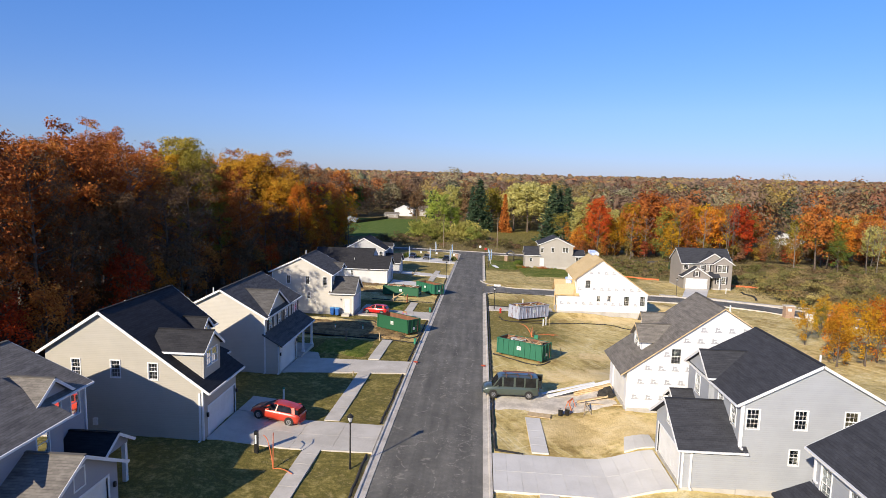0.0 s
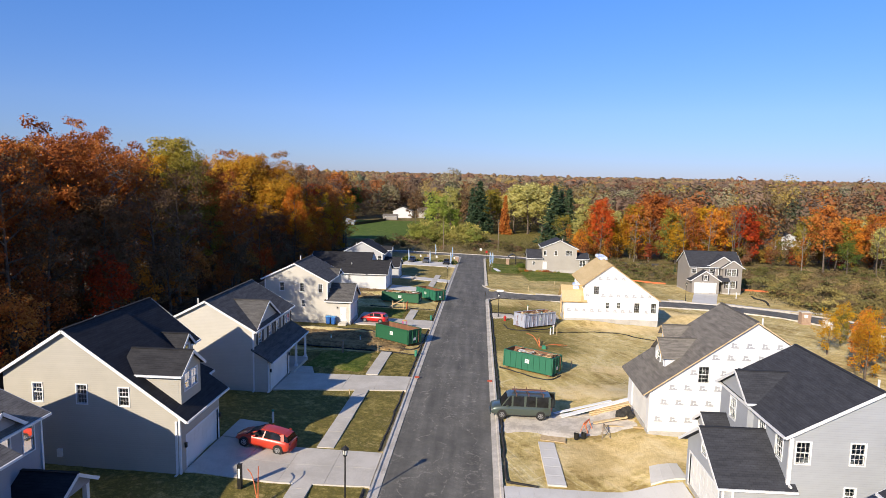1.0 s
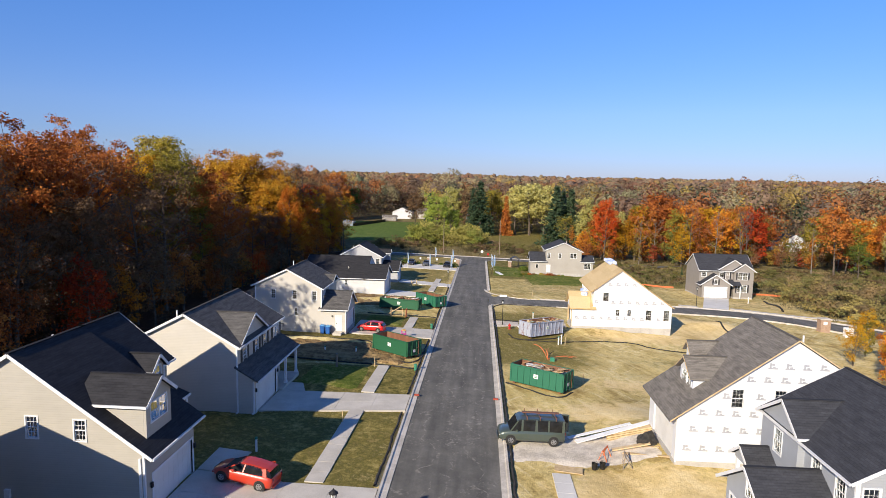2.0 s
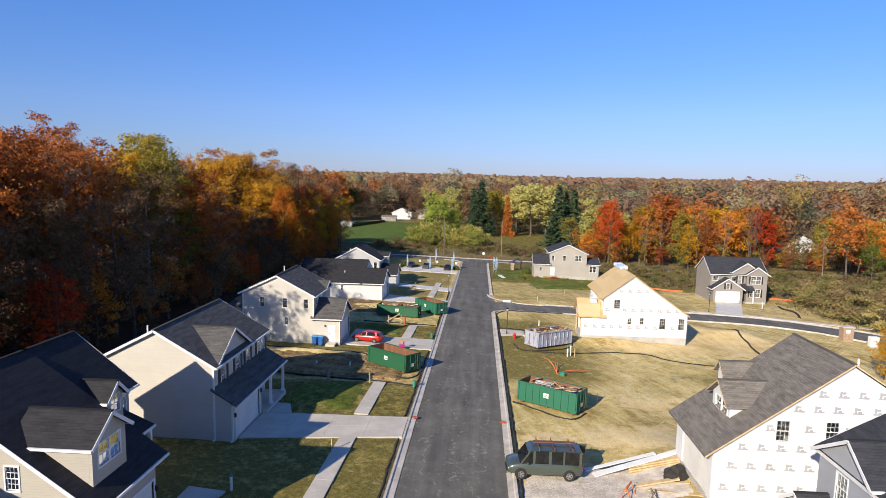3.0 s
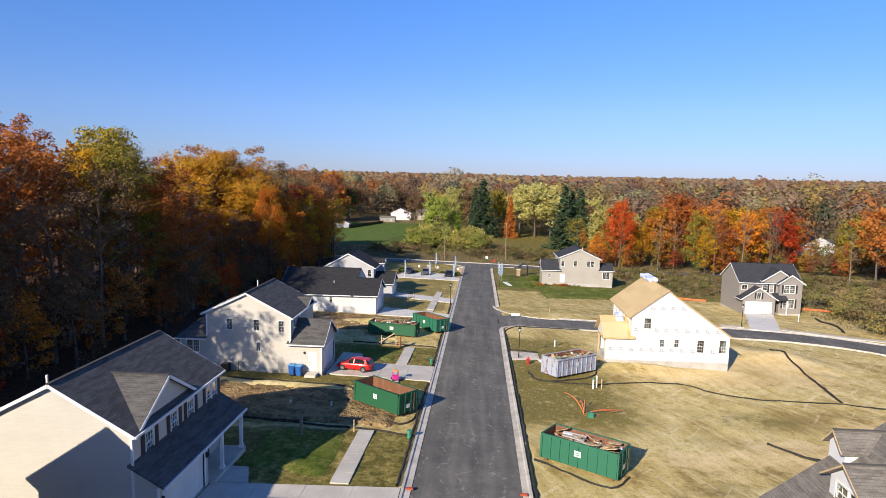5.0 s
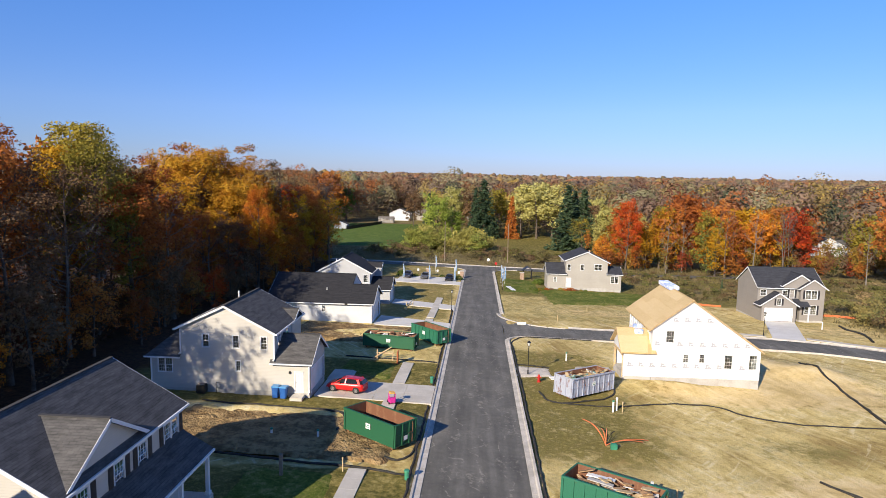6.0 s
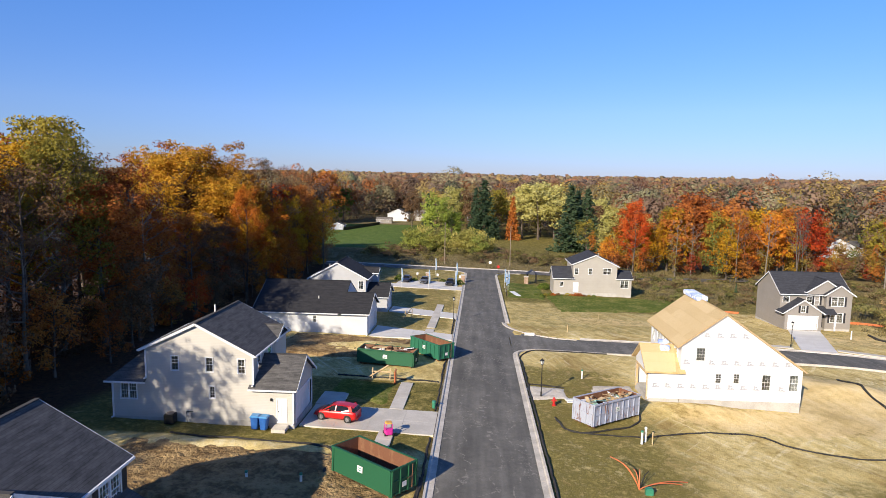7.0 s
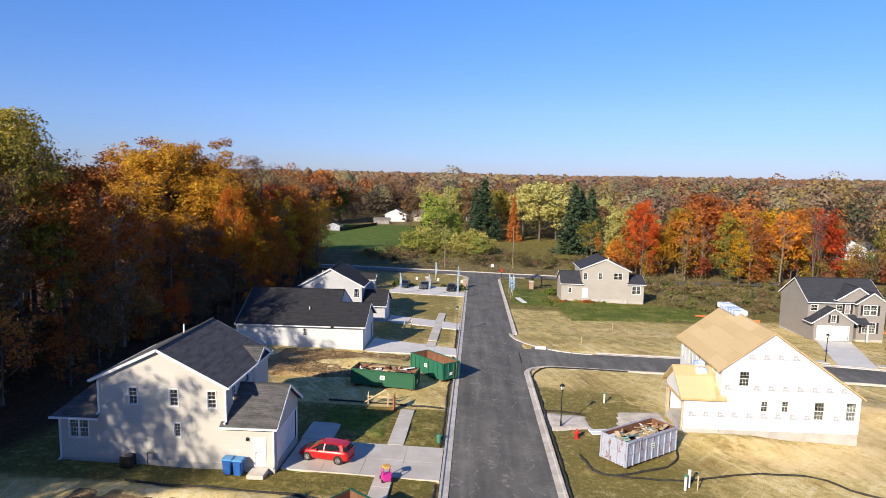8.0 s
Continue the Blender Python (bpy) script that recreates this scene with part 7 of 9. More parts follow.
def brush(name, spots, hues, q, size, label):
    """Dense undergrowth and saplings too many to tell apart: lobes of leaves on low stems, one mass."""
    g = np.random.default_rng(17 + len(spots))
    V, C = [], []
    for x, y, h, r in spots:
        base = land(x, y)
        tone = np.array(hues[int(g.integers(len(hues)))]) * g.uniform(0.75, 1.25)
        for k in range(4):
            n = q // 4
            o = g.normal(0, 0.45, 3) * (r, r, h * 0.16) + (0, 0, h * (0.3 + 0.17 * k))
            c = g.normal(0, 1, (n, 3))
            c /= np.linalg.norm(c, axis=1, keepdims=True)
            d = c * g.uniform(0.45, 1.0, n)[:, None] * (r * 0.75, r * 0.75, h * 0.2)
            v, f = leaf_quads(g, d + o + (x, y, base), g.uniform(0.6, 1.3, n) * size, c + (0, 0, 0.3), 0.7)
            V.append(v)
            C.append(np.tile((*(tone * g.uniform(0.85, 1.15)), 1.0), (len(v), 1)))
    me = leaf_mass(name, np.concatenate(V), np.concatenate(C), leaf_material("leaves_" + name, [], True))
    return tagged(new(name, me), label, "undergrowth", "", "stuff")


WARM = [(0.26, 0.085, 0.024), (0.34, 0.125, 0.025), (0.19, 0.09, 0.045), (0.24, 0.17, 0.04), (0.33, 0.20, 0.04), (0.32, 0.07, 0.03), (0.17, 0.11, 0.065)]
# shade is in these leaf colours: near growth darkened, far growth brightened as lit
brush("understorey", [(-43.5 - abs(rng.normal(0, 8)), 8 + k * 0.95 + rng.uniform(-1, 1), rng.uniform(3, 10), rng.uniform(1.4, 2.6)) for k in range(112)], [(0.14, 0.045, 0.02), (0.12, 0.055, 0.028), (0.10, 0.06, 0.035), (0.16, 0.07, 0.022)], 520, 0.18, "undergrowth inside the near wood, deep shade put into its dark brown")
brush("understorey", [(-42.0 - abs(rng.normal(0, 7)), 114 + k * 0.85 + rng.uniform(-1, 1), rng.uniform(4, 13), rng.uniform(1.4, 2.6)) for k in range(112)], [(0.46, 0.11, 0.04), (0.42, 0.15, 0.04), (0.36, 0.17, 0.07), (0.46, 0.28, 0.06), (0.52, 0.21, 0.04), (0.32, 0.18, 0.09)], 680, 0.17, "rust and yellow saplings under the far wood, colour lifted as if sunlit")
brush("thicket", [(36 + k * 0.96 + rng.uniform(-1, 1), rng.uniform(216, 248), rng.uniform(4, 13), rng.uniform(1.4, 2.8)) for k in range(150)], WARM + [(0.36, 0.22, 0.04), (0.42, 0.16, 0.03), (0.14, 0.16, 0.04), (0.34, 0.24, 0.06)], 300, 0.3, "orange and yellow saplings under the tree belt")
brush("bushes", [(rng.uniform(38, 170), rng.uniform(168, 214), rng.uniform(0.6, 1.9), rng.uniform(0.8, 2.2)) for k in range(420)], [(0.17, 0.15, 0.05), (0.22, 0.18, 0.07), (0.13, 0.13, 0.04), (0.24, 0.18, 0.09), (0.15, 0.10, 0.05)], 110, 0.22, "low olive and brown bushes on the rough ground")
brush("bushes", [(rng.uniform(-27, 6), rng.uniform(258, 286), rng.uniform(4, 8.5), rng.uniform(2.4, 4.2)) for k in range(60)], [(0.28, 0.29, 0.06), (0.36, 0.33, 0.085), (0.22, 0.25, 0.055), (0.42, 0.36, 0.10)], 420, 0.36, "thicket of tall green and yellow shrubs beyond the cross street")
brush("bushes", [(rng.uniform(66, 120), rng.uniform(120, 165), rng.uniform(1.2, 4.2), rng.uniform(1.6, 3.2)) for k in range(130)], [(0.25, 0.20, 0.075), (0.32, 0.26, 0.09), (0.21, 0.20, 0.07), (0.30, 0.21, 0.10), (0.25, 0.18, 0.09)], 340, 0.22, "brown and olive scrub beside the curving street")
brush("bushes", [(rng.uniform(-38, 40), rng.uniform(232, 262), rng.uniform(1.0, 3.2), rng.uniform(1.0, 2.6)) for k in range(120)], [(0.15, 0.14, 0.04), (0.20, 0.17, 0.06), (0.12, 0.10, 0.045), (0.17, 0.11, 0.06)], 130, 0.26, "brown and olive scrub beyond the cross street")


def scatter_tufts(name, spots, heights, blades, spread, material, label):
    """Dead weeds, brush or grass: thin upright blades in clumps, one mass."""
    g = np.random.default_rng(len(spots))
    vs, fs = [], []
    for (x, y), h in zip(spots, heights):
        z = land(x, y) - 0.05
        for k in range(blades):
            a, r = g.uniform(0, 6.28), g.uniform(0, spread)
            px, py = x + r * math.cos(a), y + r * math.sin(a)
            w = h * g.uniform(0.06, 0.14)
            lx, ly = g.normal(0, 0.3, 2) * h
            hh = h * g.uniform(0.5, 1.1)
            b = g.uniform(0, 6.28)
            i = len(vs)
            vs += [(px - w * math.cos(b), py - w * math.sin(b), z), (px + w * math.cos(b), py + w * math.sin(b), z), (px + lx, py + ly, z + hh)]
            fs.append((i, i + 1, i + 2))
    me = bpy.data.meshes.new(name)
    me.from_pydata(vs, [], fs)
    me.materials.append(material)
    return tagged(new(name, me), label, "undergrowth", "", "stuff")


WEED = leaf_material("dead_weeds", [(0.120, 0.100, 0.045), (0.175, 0.145, 0.066), (0.225, 0.185, 0.088), (0.29, 0.235, 0.120)])
GRASS = leaf_material("grass_blades", [(0.058, 0.066, 0.014), (0.105, 0.106, 0.024), (0.170, 0.152, 0.042), (0.240, 0.200, 0.07)])
spots = [(rng.uniform(34, 175), rng.uniform(166, 236)) for k in range(5200)]
spots = [(x, y) for x, y in spots if not (45 < x < 66 and y < 160) and not abs(y - (211 + max(0, x - 26) * 0.12)) < 4.6]
scatter_tufts("weeds", spots, [rng.uniform(0.3, 0.9) for _ in spots], 9, 1.1, WEED, "tall dead weeds and brush on the rough ground")
spots = [(rng.uniform(-90, 60), rng.uniform(216, 262)) for k in range(4200)]
scatter_tufts("weeds", spots, [rng.uniform(0.3, 0.8) for _ in spots], 9, 1.1, WEED, "tall weeds beyond the cross street")
spots = [(rng.uniform(64, 100), rng.uniform(60, 165)) for k in range(2400)]
spots = [(x, y) for x, y in spots if street_dist(x, y) > 5]
scatter_tufts("weeds", spots, [rng.uniform(0.3, 0.9) for _ in spots], 8, 1.0, WEED, "rough weeds beside the curving street")
spots = [(rng.uniform(-40, 40), rng.uniform(36, 160)) for k in range(60000)]
spots = [(x, y) for x, y in spots if green(x, y) * 1.15 - 0.25 > rng.uniform() and in_corridor(x, y) > 0.98 and not (-31 < x < -15 and 28 < y < 152 and not 73 < y < 90 and not 101 < y < 124)
         and abs(x - walk_x(y)) > 0.8 and not (-16.6 < x < -3 and (45.2 < y < 51.8 or 62 < y < 68.3 or 91.4 < y < 97.1))][:15000]
scatter_tufts("grass", spots, [rng.uniform(0.06, 0.16) for _ in spots], 5, 0.25, GRASS, "thin patchy lawn grass, part dried to straw")

# ---------------------------------------------------------------- things on the lots
def paint(name, col, coat=0.6, rough=0.35, metal=0.2):
    m = bpy.data.materials.new(name)
    t, n, l, p = nodes_of(m)
    pos = position(t)
    dust = noise_node(t, 2.5, 4, 0.6, pos)
    c = ramp_node(t, dust.outputs[0], [(0.35, col), (0.8, tuple(v * 0.82 + 0.02 for v in col))])
    l.new(c.outputs[0], p.inputs["Base Color"])
    p.inputs["Roughness"].default_value, p.inputs["Metallic"].default_value = rough, metal
    p.inputs["Coat Weight"].default_value, p.inputs["Coat Roughness"].default_value = coat, 0.08
    return m


def rusty(name, col, rust, amount=0.5, scale=1.4):
    """Old paint with rust breaking through in blotches and runs."""
    m = bpy.data.materials.new(name)
    t, n, l, p = nodes_of(m)
    pos = position(t)
    run = n.new("ShaderNodeMapping")
    run.inputs["Scale"].default_value = (1.6, 1.6, 0.45)
    l.new(pos, run.inputs[0])
    blot = noise_node(t, scale, 7, 0.72, run.outputs[0])
    fine = noise_node(t, 18, 3, 0.6, pos)
    k = ramp_node(t, blot.outputs[0], [(amount, (0, 0, 0)), (amount + 0.09, (1, 1, 1))])
    a = ramp_node(t, fine.outputs[0], [(0.3, tuple(v * 0.75 for v in col)), (0.7, col)])
    b = ramp_node(t, fine.outputs[0], [(0.3, tuple(v * 0.55 for v in rust)), (0.7, rust)])
    l.new(mix_node(t, k.outputs[0], a.outputs[0], b.outputs[0]), p.inputs["Base Color"])
    p.inputs["Roughness"].default_value = 0.65
    bump_node(t, fine.outputs[0], 0.2, 0.01, p)
    return m


RED = paint("red_paint", (0.62, 0.008, 0.008), 0.3)
ORANGE_RED = paint("orange_red_paint", (0.50, 0.038, 0.012), 0.4, 0.35, 0.0)
VAN_GREEN = paint("dark_green_paint", (0.070, 0.092, 0.074), 0.6, 0.3, 0.2)
CAR_BLUE = paint("dark_blue_paint", (0.020, 0.025, 0.06))
CAR_SILVER = paint("silver_paint", (0.16, 0.17, 0.19), 0.5, 0.35, 0.5)
CAR_BLACK = paint("black_paint", (0.015, 0.015, 0.018))
TYRE = plain("tyre_rubber", (0.02, 0.02, 0.02), (0.035, 0.033, 0.03), 4, 40, 0.85)
ALLOY = plain("alloy_rim", (0.55, 0.55, 0.56), (0.42, 0.42, 0.43), 5, 40, 0.3, 0.8)
CAR_GLASS = paint("tinted_glass", (0.010, 0.011, 0.012), 0.0, 0.02, 0.0)
CAR_GLASS.node_tree.nodes["Principled BSDF"].inputs["Specular IOR Level"].default_value = 0.25
LAMP_CLEAR = paint("headlight_lens", (0.75, 0.76, 0.78), 1.0, 0.1, 0.3)
LAMP_RED = paint("tail_light_lens", (0.35, 0.01, 0.01), 1.0, 0.15, 0.0)
SKIP_GREEN = rusty("skip_green", (0.020, 0.150, 0.085), (0.16, 0.065, 0.025), 0.66)
SKIP_DARK = rusty("skip_dark_green", (0.012, 0.105, 0.045), (0.14, 0.055, 0.02), 0.68)
SKIP_GREY = rusty("skip_grey", (0.42, 0.45, 0.54), (0.24, 0.085, 0.04), 0.55, 2.2)
RUST = rusty("rust_plate", (0.20, 0.085, 0.045), (0.28, 0.14, 0.075), 0.5)
ORANGE = plain("orange_plastic", (0.62, 0.17, 0.06), (0.50, 0.13, 0.045), 2, 20, 0.5)
ORANGE_DULL = plain("faded_orange", (0.50, 0.10, 0.05), (0.38, 0.07, 0.035), 2, 20, 0.6)
SOCK = plain("black_sock", (0.022, 0.021, 0.020), (0.05, 0.045, 0.038), 2, 14, 0.9, 0, 0.6, 0.03)
PLACARD = plain("white_placard", (0.78, 0.78, 0.76), (0.7, 0.7, 0.68), 2, 20, 0.5)
BIN_BLUE = plain("blue_plastic", (0.030, 0.13, 0.42), (0.022, 0.10, 0.34), 2, 20, 0.45)
BIN_LID = plain("light_blue_plastic", (0.10, 0.33, 0.62), (0.08, 0.27, 0.55), 2, 20, 0.45)
PINK = plain("pink_plastic", (0.62, 0.04, 0.30), (0.5, 0.03, 0.24), 3, 20, 0.4)
YELLOW = plain("yellow_plastic", (0.75, 0.42, 0.08), (0.65, 0.34, 0.06), 3, 20, 0.4)
FLAG_BLUE = plain("flag_blue", (0.10, 0.24, 0.46), (0.38, 0.45, 0.54), 0.9, 10, 0.7)
PIPE_GREEN = plain("green_box", (0.05, 0.26, 0.16), (0.04, 0.2, 0.12), 3, 20, 0.5)
HYDRANT_RED = plain("hydrant_red", (0.55, 0.03, 0.02), (0.42, 0.02, 0.02), 3, 20, 0.5)
BRICK_TAN = plain("brick_tan", (0.42, 0.30, 0.22), (0.30, 0.20, 0.14), 4, 18, 0.9)
BOARD_WHITE = plain("white_board", (0.80, 0.80, 0.79), (0.72, 0.72, 0.70), 1, 12, 0.6)
WOOD_GREY = plain("weathered_wood", (0.30, 0.24, 0.18), (0.20, 0.155, 0.115), 2, 18, 0.9)
LANTERN_GLASS = plain("frosted_glass", (0.70, 0.70, 0.66), (0.62, 0.62, 0.58), 3, 20, 0.3)
SHED_ROOF = plain("metal_roof", (0.34, 0.33, 0.32), (0.27, 0.26, 0.25), 1, 10, 0.6)


def lpart(name, bm, material, parent, label=""):
    """As part(), but the bmesh is given in the thing's own coordinates."""
    bm.transform(WORLD_OF[parent])
    return part(name, bm, material, parent, label)


def loft(bm, rings):
    """Joins closed rings of equal length with faces and closes both ends."""
    vs = [[bm.verts.new(p) for p in r] for r in rings]
    n = len(vs[0])
    for a, b in zip(vs, vs[1:]):
        for k in range(n):
            bm.faces.new((a[k], a[(k + 1) % n], b[(k + 1) % n], b[k]))
    bm.faces.new(vs[0][::-1])
    bm.faces.new(vs[-1])
    bmesh.ops.recalc_face_normals(bm, faces=bm.faces[:])


def car(m, stations, cabin, paint_m, wheels, wr, half, label, pillars, category="car", rim=ALLOY, group=""):
    """stations: (x, low z, high z, half width) along the body, front last; cabin: (x, base z, top z, base half width, top half width)."""
    c = thing("van" if category == "van" else "car", m, label, category, group)
    bm = bmesh.new()
    loft(bm, [[(x, -w * 0.90, zl), (x, -w, zl + 0.18), (x, -w * 1.0, zl + (zu - zl) * 0.6), (x, -w * 0.97, zu - 0.06), (x, -w * 0.86, zu), (x, w * 0.86, zu), (x, w * 0.97, zu - 0.06), (x, w * 1.0, zl + (zu - zl) * 0.6), (x, w, zl + 0.18), (x, w * 0.90, zl)] for x, zl, zu, w in stations])
    for f in bm.faces:
        f.smooth = len(f.verts) == 4
    lpart("body", bm, paint_m, c)
    bm = bmesh.new()
    loft(bm, [[(x, -wb, zb), (x, -(wb * 0.45 + wt * 0.55), zb + (zt - zb) * 0.6), (x, -wt, zt - 0.03), (x, wt, zt - 0.03), (x, wb * 0.45 + wt * 0.55, zb + (zt - zb) * 0.6), (x, wb, zb)] for x, zb, zt, wb, wt in cabin])
    lpart("glass", bm, CAR_GLASS, c, "dark tinted glass")
    bm = bmesh.new()
    tops = [q for q in cabin if q[2] - q[1] > 0.3]
    loft(bm, [[(x, -wt - 0.015, zt - 0.05), (x, -wt * 0.8, zt + 0.015), (x, 0, zt + 0.03), (x, wt * 0.8, zt + 0.015), (x, wt + 0.015, zt - 0.05)] for x, zb, zt, wb, wt in tops])
    lpart("roof_panel", bm, paint_m, c)

    def wall_at(x):
        for (xa, za, ta, wa, ua), (xb, zb, tb, wb, ub) in zip(cabin, cabin[1:]):
            if xa <= x <= xb:
                k = (x - xa) / (xb - xa)
                return za + (zb - za) * k, ta + (tb - ta) * k, wa + (wb - wa) * k, ua + (ub - ua) * k
        return cabin[0][1:]

    for xb, xt, *w in pillars:
        for s in (-1, 1):
            bm = bmesh.new()
            b, t = wall_at(xb), wall_at(xt)
            beam(bm, (xb, s * (b[2] + 0.004), b[0] - 0.02), (xt, s * (t[3] + 0.012), t[1] - 0.02), w[0] if w else 0.10, 0.03, (0, 1, 0))
            lpart("pillar", bm, paint_m, c)
    for x in wheels:
        for s in (-1, 1):
            bm = bmesh.new()
            y0, y1 = s * (half - 0.20), s * (half + 0.035)
            ring = [(0.62, y0), (0.94, y0), (1.0, y0 + (y1 - y0) * 0.2), (1.0, y0 + (y1 - y0) * 0.8), (0.93, y1), (0.62, y1)]
            n = 20
            vs = [[bm.verts.new((x + wr * r * math.cos(2 * math.pi * k / n), y, wr + wr * r * math.sin(2 * math.pi * k / n))) for r, y in ring] for k in range(n)]
            for k in range(n):
                for j in range(len(ring)):
                    bm.faces.new((vs[k][j], vs[(k + 1) % n][j], vs[(k + 1) % n][(j + 1) % len(ring)], vs[k][(j + 1) % len(ring)]))
            bmesh.ops.recalc_face_normals(bm, faces=bm.faces[:])
            tyre = lpart("wheel", bm, TYRE, c, "black tyre")
            bm = bmesh.new()
            yr = s * (half + 0.03)
            rod(bm, (x, yr - s * 0.1, wr), (x, yr, wr), wr * 0.2, wr * 0.16, 10)
            for k in range(5):
                a = 2 * math.pi * k / 5
                beam(bm, (x, yr - s * 0.02, wr), (x + wr * 0.6 * math.cos(a), yr - s * 0.02, wr + wr * 0.6 * math.sin(a)), wr * 0.2, 0.05, (0, 1, 0))
            for k in range(16):
                a, b = 2 * math.pi * k / 16, 2 * math.pi * (k + 1) / 16
                beam(bm, (x + wr * 0.6 * math.cos(a), yr - s * 0.03, wr + wr * 0.6 * math.sin(a)), (x + wr * 0.6 * math.cos(b), yr - s * 0.03, wr + wr * 0.6 * math.sin(b)), 0.06, 0.06, (0, 1, 0))
            lpart("rim", bm, rim, tyre, "silver alloy rim")
            bm = bmesh.new()
            rod(bm, (x, s * (half - 0.24), wr + 0.02), (x, s * (half + 0.004), wr + 0.02), wr * 1.16, wr * 1.16, 20)
            lpart("wheel_arch", bm, TYRE, c, "dark wheel arch")
    xf, xr = stations[-1], stations[0]
    for s in (-1, 1):
        bm = bmesh.new()
        zf = stations[-2][2] - 0.16
        box(bm, xf[0] - 0.30, xf[0] - 0.02, s * (xf[3] - 0.12) - 0.17, s * (xf[3] - 0.12) + 0.17, zf - 0.10, zf + 0.06)
        bmesh.ops.bevel(bm, geom=bm.edges[:], offset=0.03, segments=2, affect='EDGES')
        lpart("headlight", bm, LAMP_CLEAR, c, "clear headlight")
        bm = bmesh.new()
        zr = stations[1][2] - 0.22
        box(bm, xr[0] - 0.02, xr[0] + 0.16, s * (xr[3] - 0.08) - 0.1, s * (xr[3] - 0.08) + 0.1, zr - 0.16, zr + 0.14)
        bmesh.ops.bevel(bm, geom=bm.edges[:], offset=0.03, segments=2, affect='EDGES')
        lpart("tail_light", bm, LAMP_RED, c, "red tail light")
        bm = bmesh.new()
        mx = cabin[-2][0] + 0.02
        box(bm, mx - 0.08, mx + 0.1, s * (half + 0.12) - 0.09, s * (half + 0.12) + 0.09, cabin[-2][1] + 0.02, cabin[-2][1] + 0.17)
        bmesh.ops.bevel(bm, geom=bm.edges[:], offset=0.03, segments=2, affect='EDGES')
        lpart("mirror", bm, paint_m, c, "door mirror")
    bm = bmesh.new()
    box(bm, xf[0] - 0.04, xf[0] + 0.02, -0.5, 0.5, 0.42, 0.62)
    lpart("grille", bm, DARK_METAL, c, "black grille")
    for z0, mat_ in ((0.25, paint_m),):
        for xx, d in ((xf[0], 1), (xr[0], -1)):
            bm = bmesh.new()
            box(bm, min(xx, xx + d * 0.07), max(xx, xx + d * 0.07), -xf[3] * 0.92, xf[3] * 0.92, 0.26, 0.46)
            bmesh.ops.bevel(bm, geom=bm.edges[:], offset=0.03, segments=2, affect='EDGES')
            lpart("bumper", bm, mat_, c)
    return c


def on_land(x, y, yaw, lift=0.0):
    """A pose on the slope of the land, x of the thing turned by yaw degrees."""
    z = gz(x, y) + lift
    nx = -(gz(x + 0.5, y) - gz(x - 0.5, y))
    ny = -(gz(x, y + 0.5) - gz(x, y - 0.5))
    up = Vector((nx, ny, 1)).normalized()
    f = Vector((math.cos(radians(yaw)), math.sin(radians(yaw)), 0))
    f = (f - up * f.dot(up)).normalized()
    s = up.cross(f)
    return Matrix(((f.x, s.x, up.x, x), (f.y, s.y, up.y, y), (f.z, s.z, up.z, z), (0, 0, 0, 1)))


HATCH = [(-2.06, 0.42, 0.84, 0.70), (-2.0, 0.30, 0.99, 0.81), (-1.75, 0.26, 1.06, 0.85), (-1.3, 0.24, 1.05, 0.87), (0.2, 0.22, 1.00, 0.88), (1.0, 0.24, 0.96, 0.87), (1.55, 0.27, 0.86, 0.84), (1.92, 0.31, 0.72, 0.77), (2.10, 0.40, 0.60, 0.62)]
HATCH_CABIN = [(-2.0, 0.94, 1.00, 0.74, 0.70), (-1.78, 1.00, 1.36, 0.78, 0.60), (-1.5, 0.99, 1.43, 0.80, 0.60), (-0.6, 0.97, 1.48, 0.82, 0.62), (0.15, 0.95, 1.45, 0.82, 0.61), (0.5, 0.94, 1.33, 0.81, 0.60), (1.32, 0.90, 0.94, 0.75, 0.68)]
HATCH_PILLARS = [(1.2, 0.48, 0.09), (-0.05, -0.1, 0.09), (-1.5, -1.32, 0.40)]
car(on_land(-12.2, 49.8, 172.5, 0.045) @ Matrix.Diagonal((0.97, 0.97, 0.95, 1)), HATCH, HATCH_CABIN, ORANGE_RED, (-1.30, 1.33), 0.33, 0.87, "orange-red hatchback parked on a concrete driveway", HATCH_PILLARS)
car(on_land(-12.2, 93.85, 170.5, 0.045) @ Matrix.Diagonal((0.90, 0.92, 0.90, 1)), HATCH, HATCH_CABIN, RED, (-1.28, 1.30), 0.32, 0.87, "bright red small hatchback parked on a driveway", HATCH_PILLARS)

VAN = [(-2.68, 0.45, 1.16, 0.90), (-2.62, 0.36, 1.22, 0.98), (-1.5, 0.32, 1.24, 1.0), (0.9, 0.32, 1.22, 1.0), (1.5, 0.34, 1.18, 0.99), (2.3, 0.36, 1.04, 0.95), (2.62, 0.38, 0.92, 0.90), (2.70, 0.45, 0.80, 0.84)]
VAN_CABIN = [(-2.66, 1.14, 1.96, 0.96, 0.90), (-2.60, 1.16, 2.06, 0.985, 0.90), (0.0, 1.18, 2.10, 0.99, 0.91), (1.0, 1.17, 2.07, 0.98, 0.89), (1.28, 1.14, 1.90, 0.96, 0.86), (1.85, 1.10, 1.18, 0.92, 0.82)]
van = car(on_land(6.35, 59.6, 183.5, 0.07) @ Matrix.Diagonal((0.93, 0.95, 0.95, 1)), VAN, VAN_CABIN, VAN_GREEN, (-1.75, 1.75), 0.37, 1.0, "dark green passenger van with roof rack, parked on gravel", [(1.80, 1.2, 0.10), (0.85, 0.85, 0.16), (-0.30, -0.30, 0.20), (-1.30, -1.30, 0.12), (-2.5, -2.5, 0.20)], "van")
